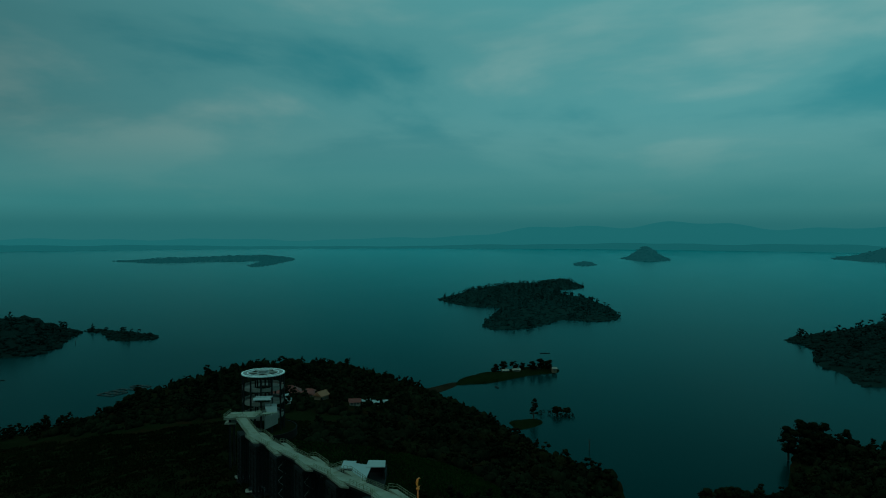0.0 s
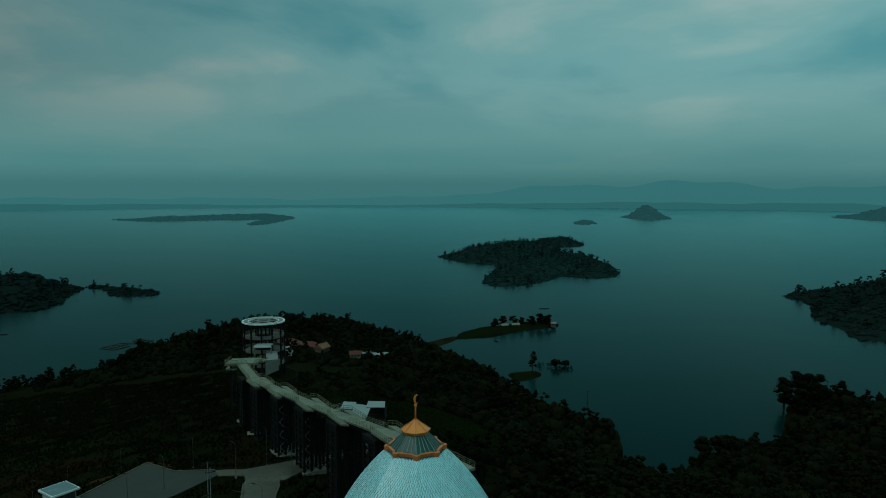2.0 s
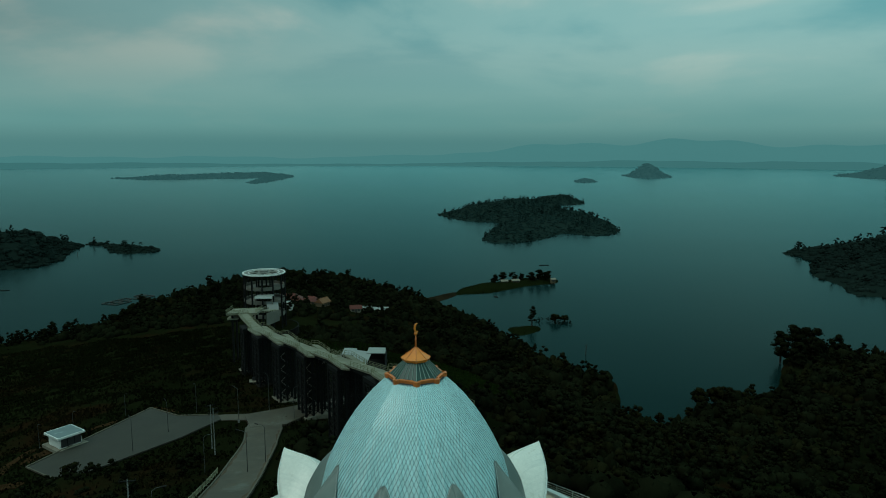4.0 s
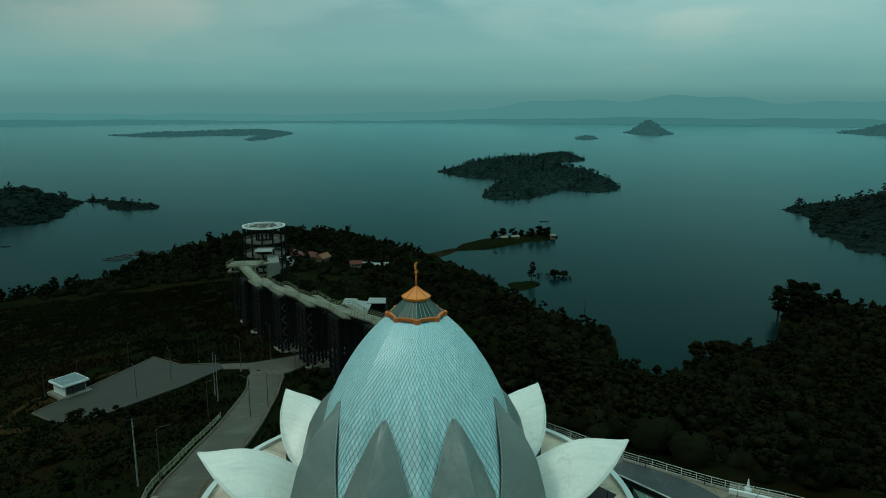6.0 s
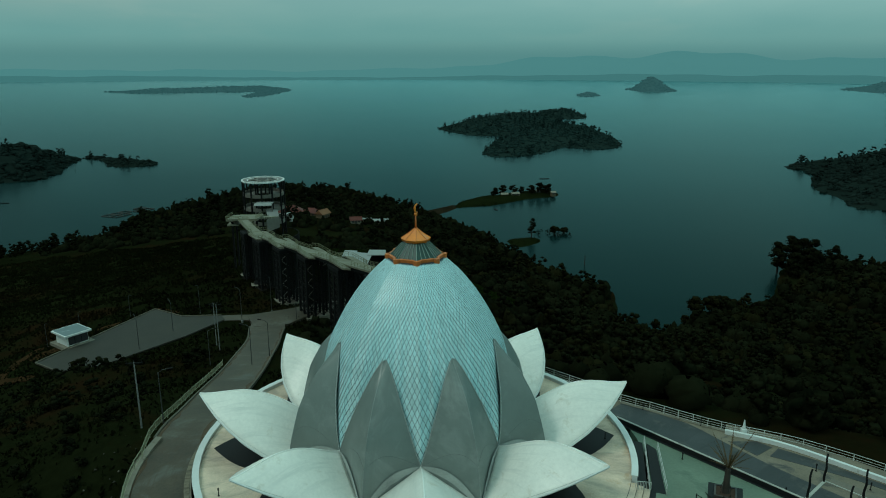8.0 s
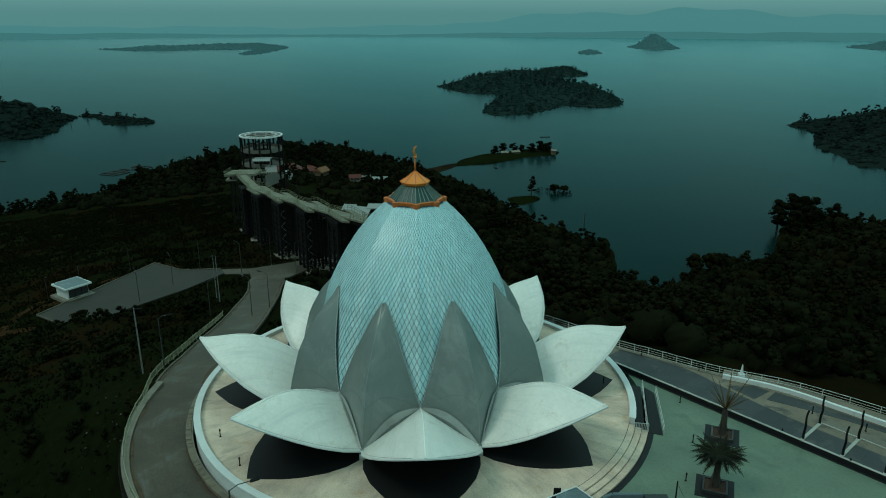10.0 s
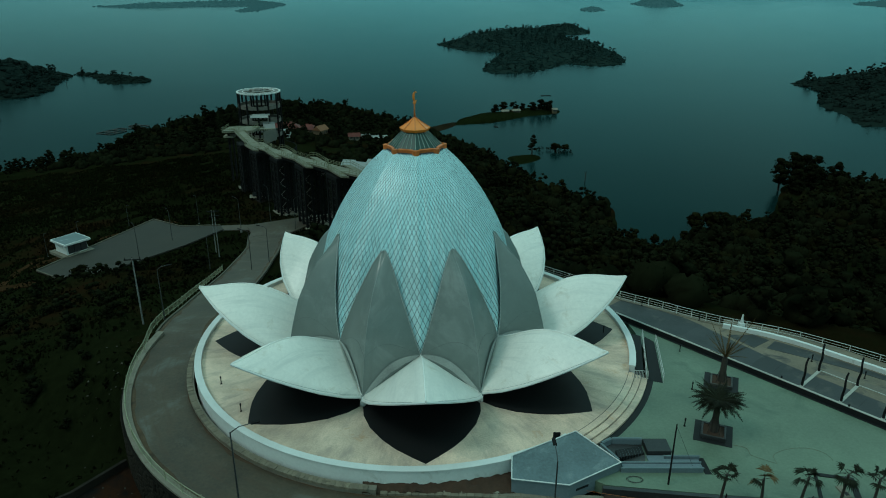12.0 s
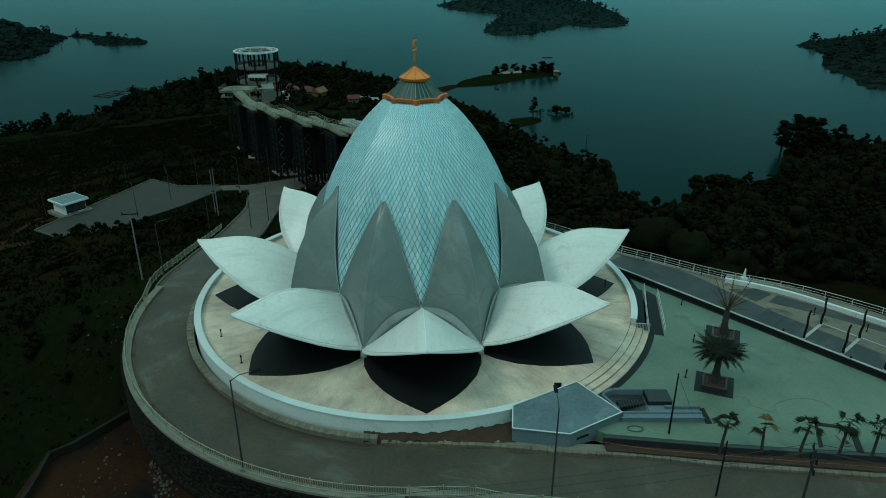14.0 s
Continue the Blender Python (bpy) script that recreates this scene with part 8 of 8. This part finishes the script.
def scrub_on(name, label, poly, n, seed, sizes, material, z0):
    """Low scrub over a low island."""
    rng = np.random.RandomState(seed)
    P = np.array(poly, float)
    x, y = rng.uniform(P[:, 0].min(), P[:, 0].max(), n * 4), rng.uniform(P[:, 1].min(), P[:, 1].max(), n * 4)
    ins, d = inside(poly, x, y)
    ok = np.where(ins & (d > 1.5) & (lumps(x, y, 16, seed) > -0.45))[0][:n]
    wood(name, label, BUSH, np.stack([x[ok], y[ok], z0 + np.minimum(d[ok] * 0.12, 1.6)], -1), material, seed, sizes, "bushes")


scrub_on("spit_scrub", "low dark scrub covering the spit", [(8, 607), (23, 611), (44, 617), (60, 631), (77, 646), (94, 655), (109, 661), (114, 680), (99, 691), (76, 685), (53, 670), (30, 655), (15, 636)], 170, 91, (0.25, 0.6), M_LEAF, LAKE + 0.1)
scrub_on("point_scrub", "low dry scrub on the grassy point", [(46, 488), (50, 475), (60, 478), (72, 492), (70, 503), (57, 502), (47, 498)], 60, 92, (0.2, 0.5), M_LEAF_DRY, LAKE + 0.1)
scrub_on("drowned_scrub", "sparse drowned scrub standing in the shallows", [(66, 510), (80, 507), (90, 504), (97, 504), (97, 517), (82, 521), (70, 524)], 34, 93, (0.45, 1.1), M_LEAF, LAKE - 0.2)
scrub_on("jetty_scrub", "low scrub and stones on the narrow bar to the spit", [(-18, 574), (-6, 586), (9, 603), (15, 622), (4, 612), (-10, 595), (-22, 584)], 60, 94, (0.2, 0.5), M_LEAF_DRY, LAKE - 0.1)


def build_grass():
    """Tufts of coarse grass on the slopes the camera passes nearest."""
    rng = np.random.RandomState(5)
    n = 190000
    x, y = rng.uniform(-270, -22, n), rng.uniform(34, 410, n)
    land, shore_d = inside(SHORE, x, y)
    z = ground_height(x, y)
    ok = land & (shore_d > 8)
    for line, r in ((ROAD, 4.3), (LANE_EAST, 4), (LANE_WEST, 4)):
        d, _ = near_line(line, x, y)
        ok &= d > r
    ins, e = inside(PARKING, x, y)
    ok &= ~ins & (e > 0.8)
    ok &= np.hypot(x - CX, y - CY) > 30.5
    ok &= ~((x > -33) & (y < 55))
    ok &= lumps(x, y, 22, 9) + rng.uniform(-0.6, 0.6, n) > -0.15
    ok &= np.hypot(x + 83.4, y - 149) > 5.5
    x, y, z = x[ok], y[ok], z[ok]
    m = len(x)
    a, h, w = rng.uniform(0, 6.283, m), rng.uniform(0.18, 0.55, m) * (0.6 + y / 200), rng.uniform(0.08, 0.26, m) * (0.5 + y / 160)
    V = np.empty((m, 4, 3))
    dx, dy = np.cos(a) * w, np.sin(a) * w
    lx, ly = rng.uniform(-0.3, 0.3, m), rng.uniform(-0.3, 0.3, m)
    V[:, 0] = np.stack([x - dx, y - dy, z - 0.1], -1)
    V[:, 1] = np.stack([x + dx, y + dy, z - 0.1], -1)
    V[:, 2] = np.stack([x + dx * 0.7 + lx, y + dy * 0.7 + ly, z + h], -1)
    V[:, 3] = np.stack([x - dx * 0.7 + lx, y - dy * 0.7 + ly, z + h * 0.8], -1)
    Q = np.arange(m * 4).reshape(m, 4)
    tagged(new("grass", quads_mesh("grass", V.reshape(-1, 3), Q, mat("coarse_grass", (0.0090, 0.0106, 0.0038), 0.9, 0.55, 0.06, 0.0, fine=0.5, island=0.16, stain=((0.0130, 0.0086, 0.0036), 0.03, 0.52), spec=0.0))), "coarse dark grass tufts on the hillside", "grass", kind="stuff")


build_grass()


def build_bank_grass():
    """The grassy bank beside the raised walkway."""
    rng = np.random.RandomState(15)
    m = 30000
    r, a = np.sqrt(rng.uniform(0, 1, m)), rng.uniform(0, 6.283, m)
    x, y = -24 + 54 * r * np.cos(a), 280 + 72 * r * np.sin(a)
    z = ground_height(x, y)
    h, w, t = rng.uniform(0.3, 0.9, m), rng.uniform(0.2, 0.5, m), rng.uniform(0, 6.283, m)
    dx, dy = np.cos(t) * w, np.sin(t) * w
    V = np.stack([np.stack([x - dx, y - dy, z - 0.1], -1), np.stack([x + dx, y + dy, z - 0.1], -1), np.stack([x + dx * 0.5, y + dy * 0.5, z + h], -1), np.stack([x - dx * 0.6, y - dy * 0.6, z + h * 0.8], -1)], 1)
    me = quads_mesh("bank_grass", V.reshape(-1, 3), np.arange(m * 4).reshape(m, 4), mat("bank_grass", (0.0125, 0.0215, 0.0050), 0.9, 0.5, 0.10, 0.0, fine=0.8, island=0.35, spec=0.0))
    tagged(new("bank_grass", me), "green grass on the bank beside the walkway", "grass", kind="stuff")


build_bank_grass()


def draped(line, half, lift, label, material, name="track"):
    """A track laid over the hillside."""
    P = spline([(x, y, 0.0) for x, y in line], 1.5)
    P[:, 2] = ground_height(P[:, 0], P[:, 1])
    a, b = offset_line(P, -half), offset_line(P, half)
    for e in (a, b):
        e[:, 2] = ground_height(e[:, 0], e[:, 1])
    tagged(part(name, ribbon(bmesh.new(), a, b, lift, 0.5), material), label, name, kind="structure")


M_TRACK = mat("dirt_track", (0.034, 0.0185, 0.009), 0.95, 0.45, 0.8, 0.5, stain=((0.012, 0.010, 0.005), 0.3, 0.54), spec=0.0)
draped([(-78.1, 124.0), (-82.9, 125.5), (-88.1, 129.9), (-92.0, 136.3), (-94.5, 142.5), (-96.6, 149.5), (-97.0, 156.5), (-95.6, 163.0), (-92.5, 170.5), (-84.0, 176.0), (-72.0, 176.5)], 1.3, 0.2, "faint brown dirt track looping round the parking yard", M_TRACK)
draped([(-88.5, 142.5), (-90.5, 150.5), (-88.0, 159.5), (-84.5, 166.5), (-76.0, 171.3), (-66.0, 170.4)], 2.6, 0.22, "bare brown soil round the kiosk", M_TRACK, "soil")
tree((-74.1, 134.1, -23.2), 3.6, 4.2, 310, "small sparse young tree beside the parking yard", M_LEAF_DRY, 0.45)

# ---------------------------------------------------------------- the dome's nearest tiles, one by one
for pts, centre, kc in NEAR_TILES:
    inv = Matrix.Translation(-centre)
    top = [p - centre for p in pts]
    inward = Vector((CX - centre.x, CY - centre.y, 0)).normalized() * 0.045
    V = top + [p * 0.97 + inward for p in top]
    me = mesh_of("tile", V, [(0, 1, 2, 3), (0, 4, 5, 1), (1, 5, 6, 2), (2, 6, 7, 3), (3, 7, 4, 0)], M_TILE_NEAR)
    ob = new("tile", me)
    ob.parent = shell
    ob.matrix_basis = Matrix.Translation(centre - Vector((CX, CY, 0)))
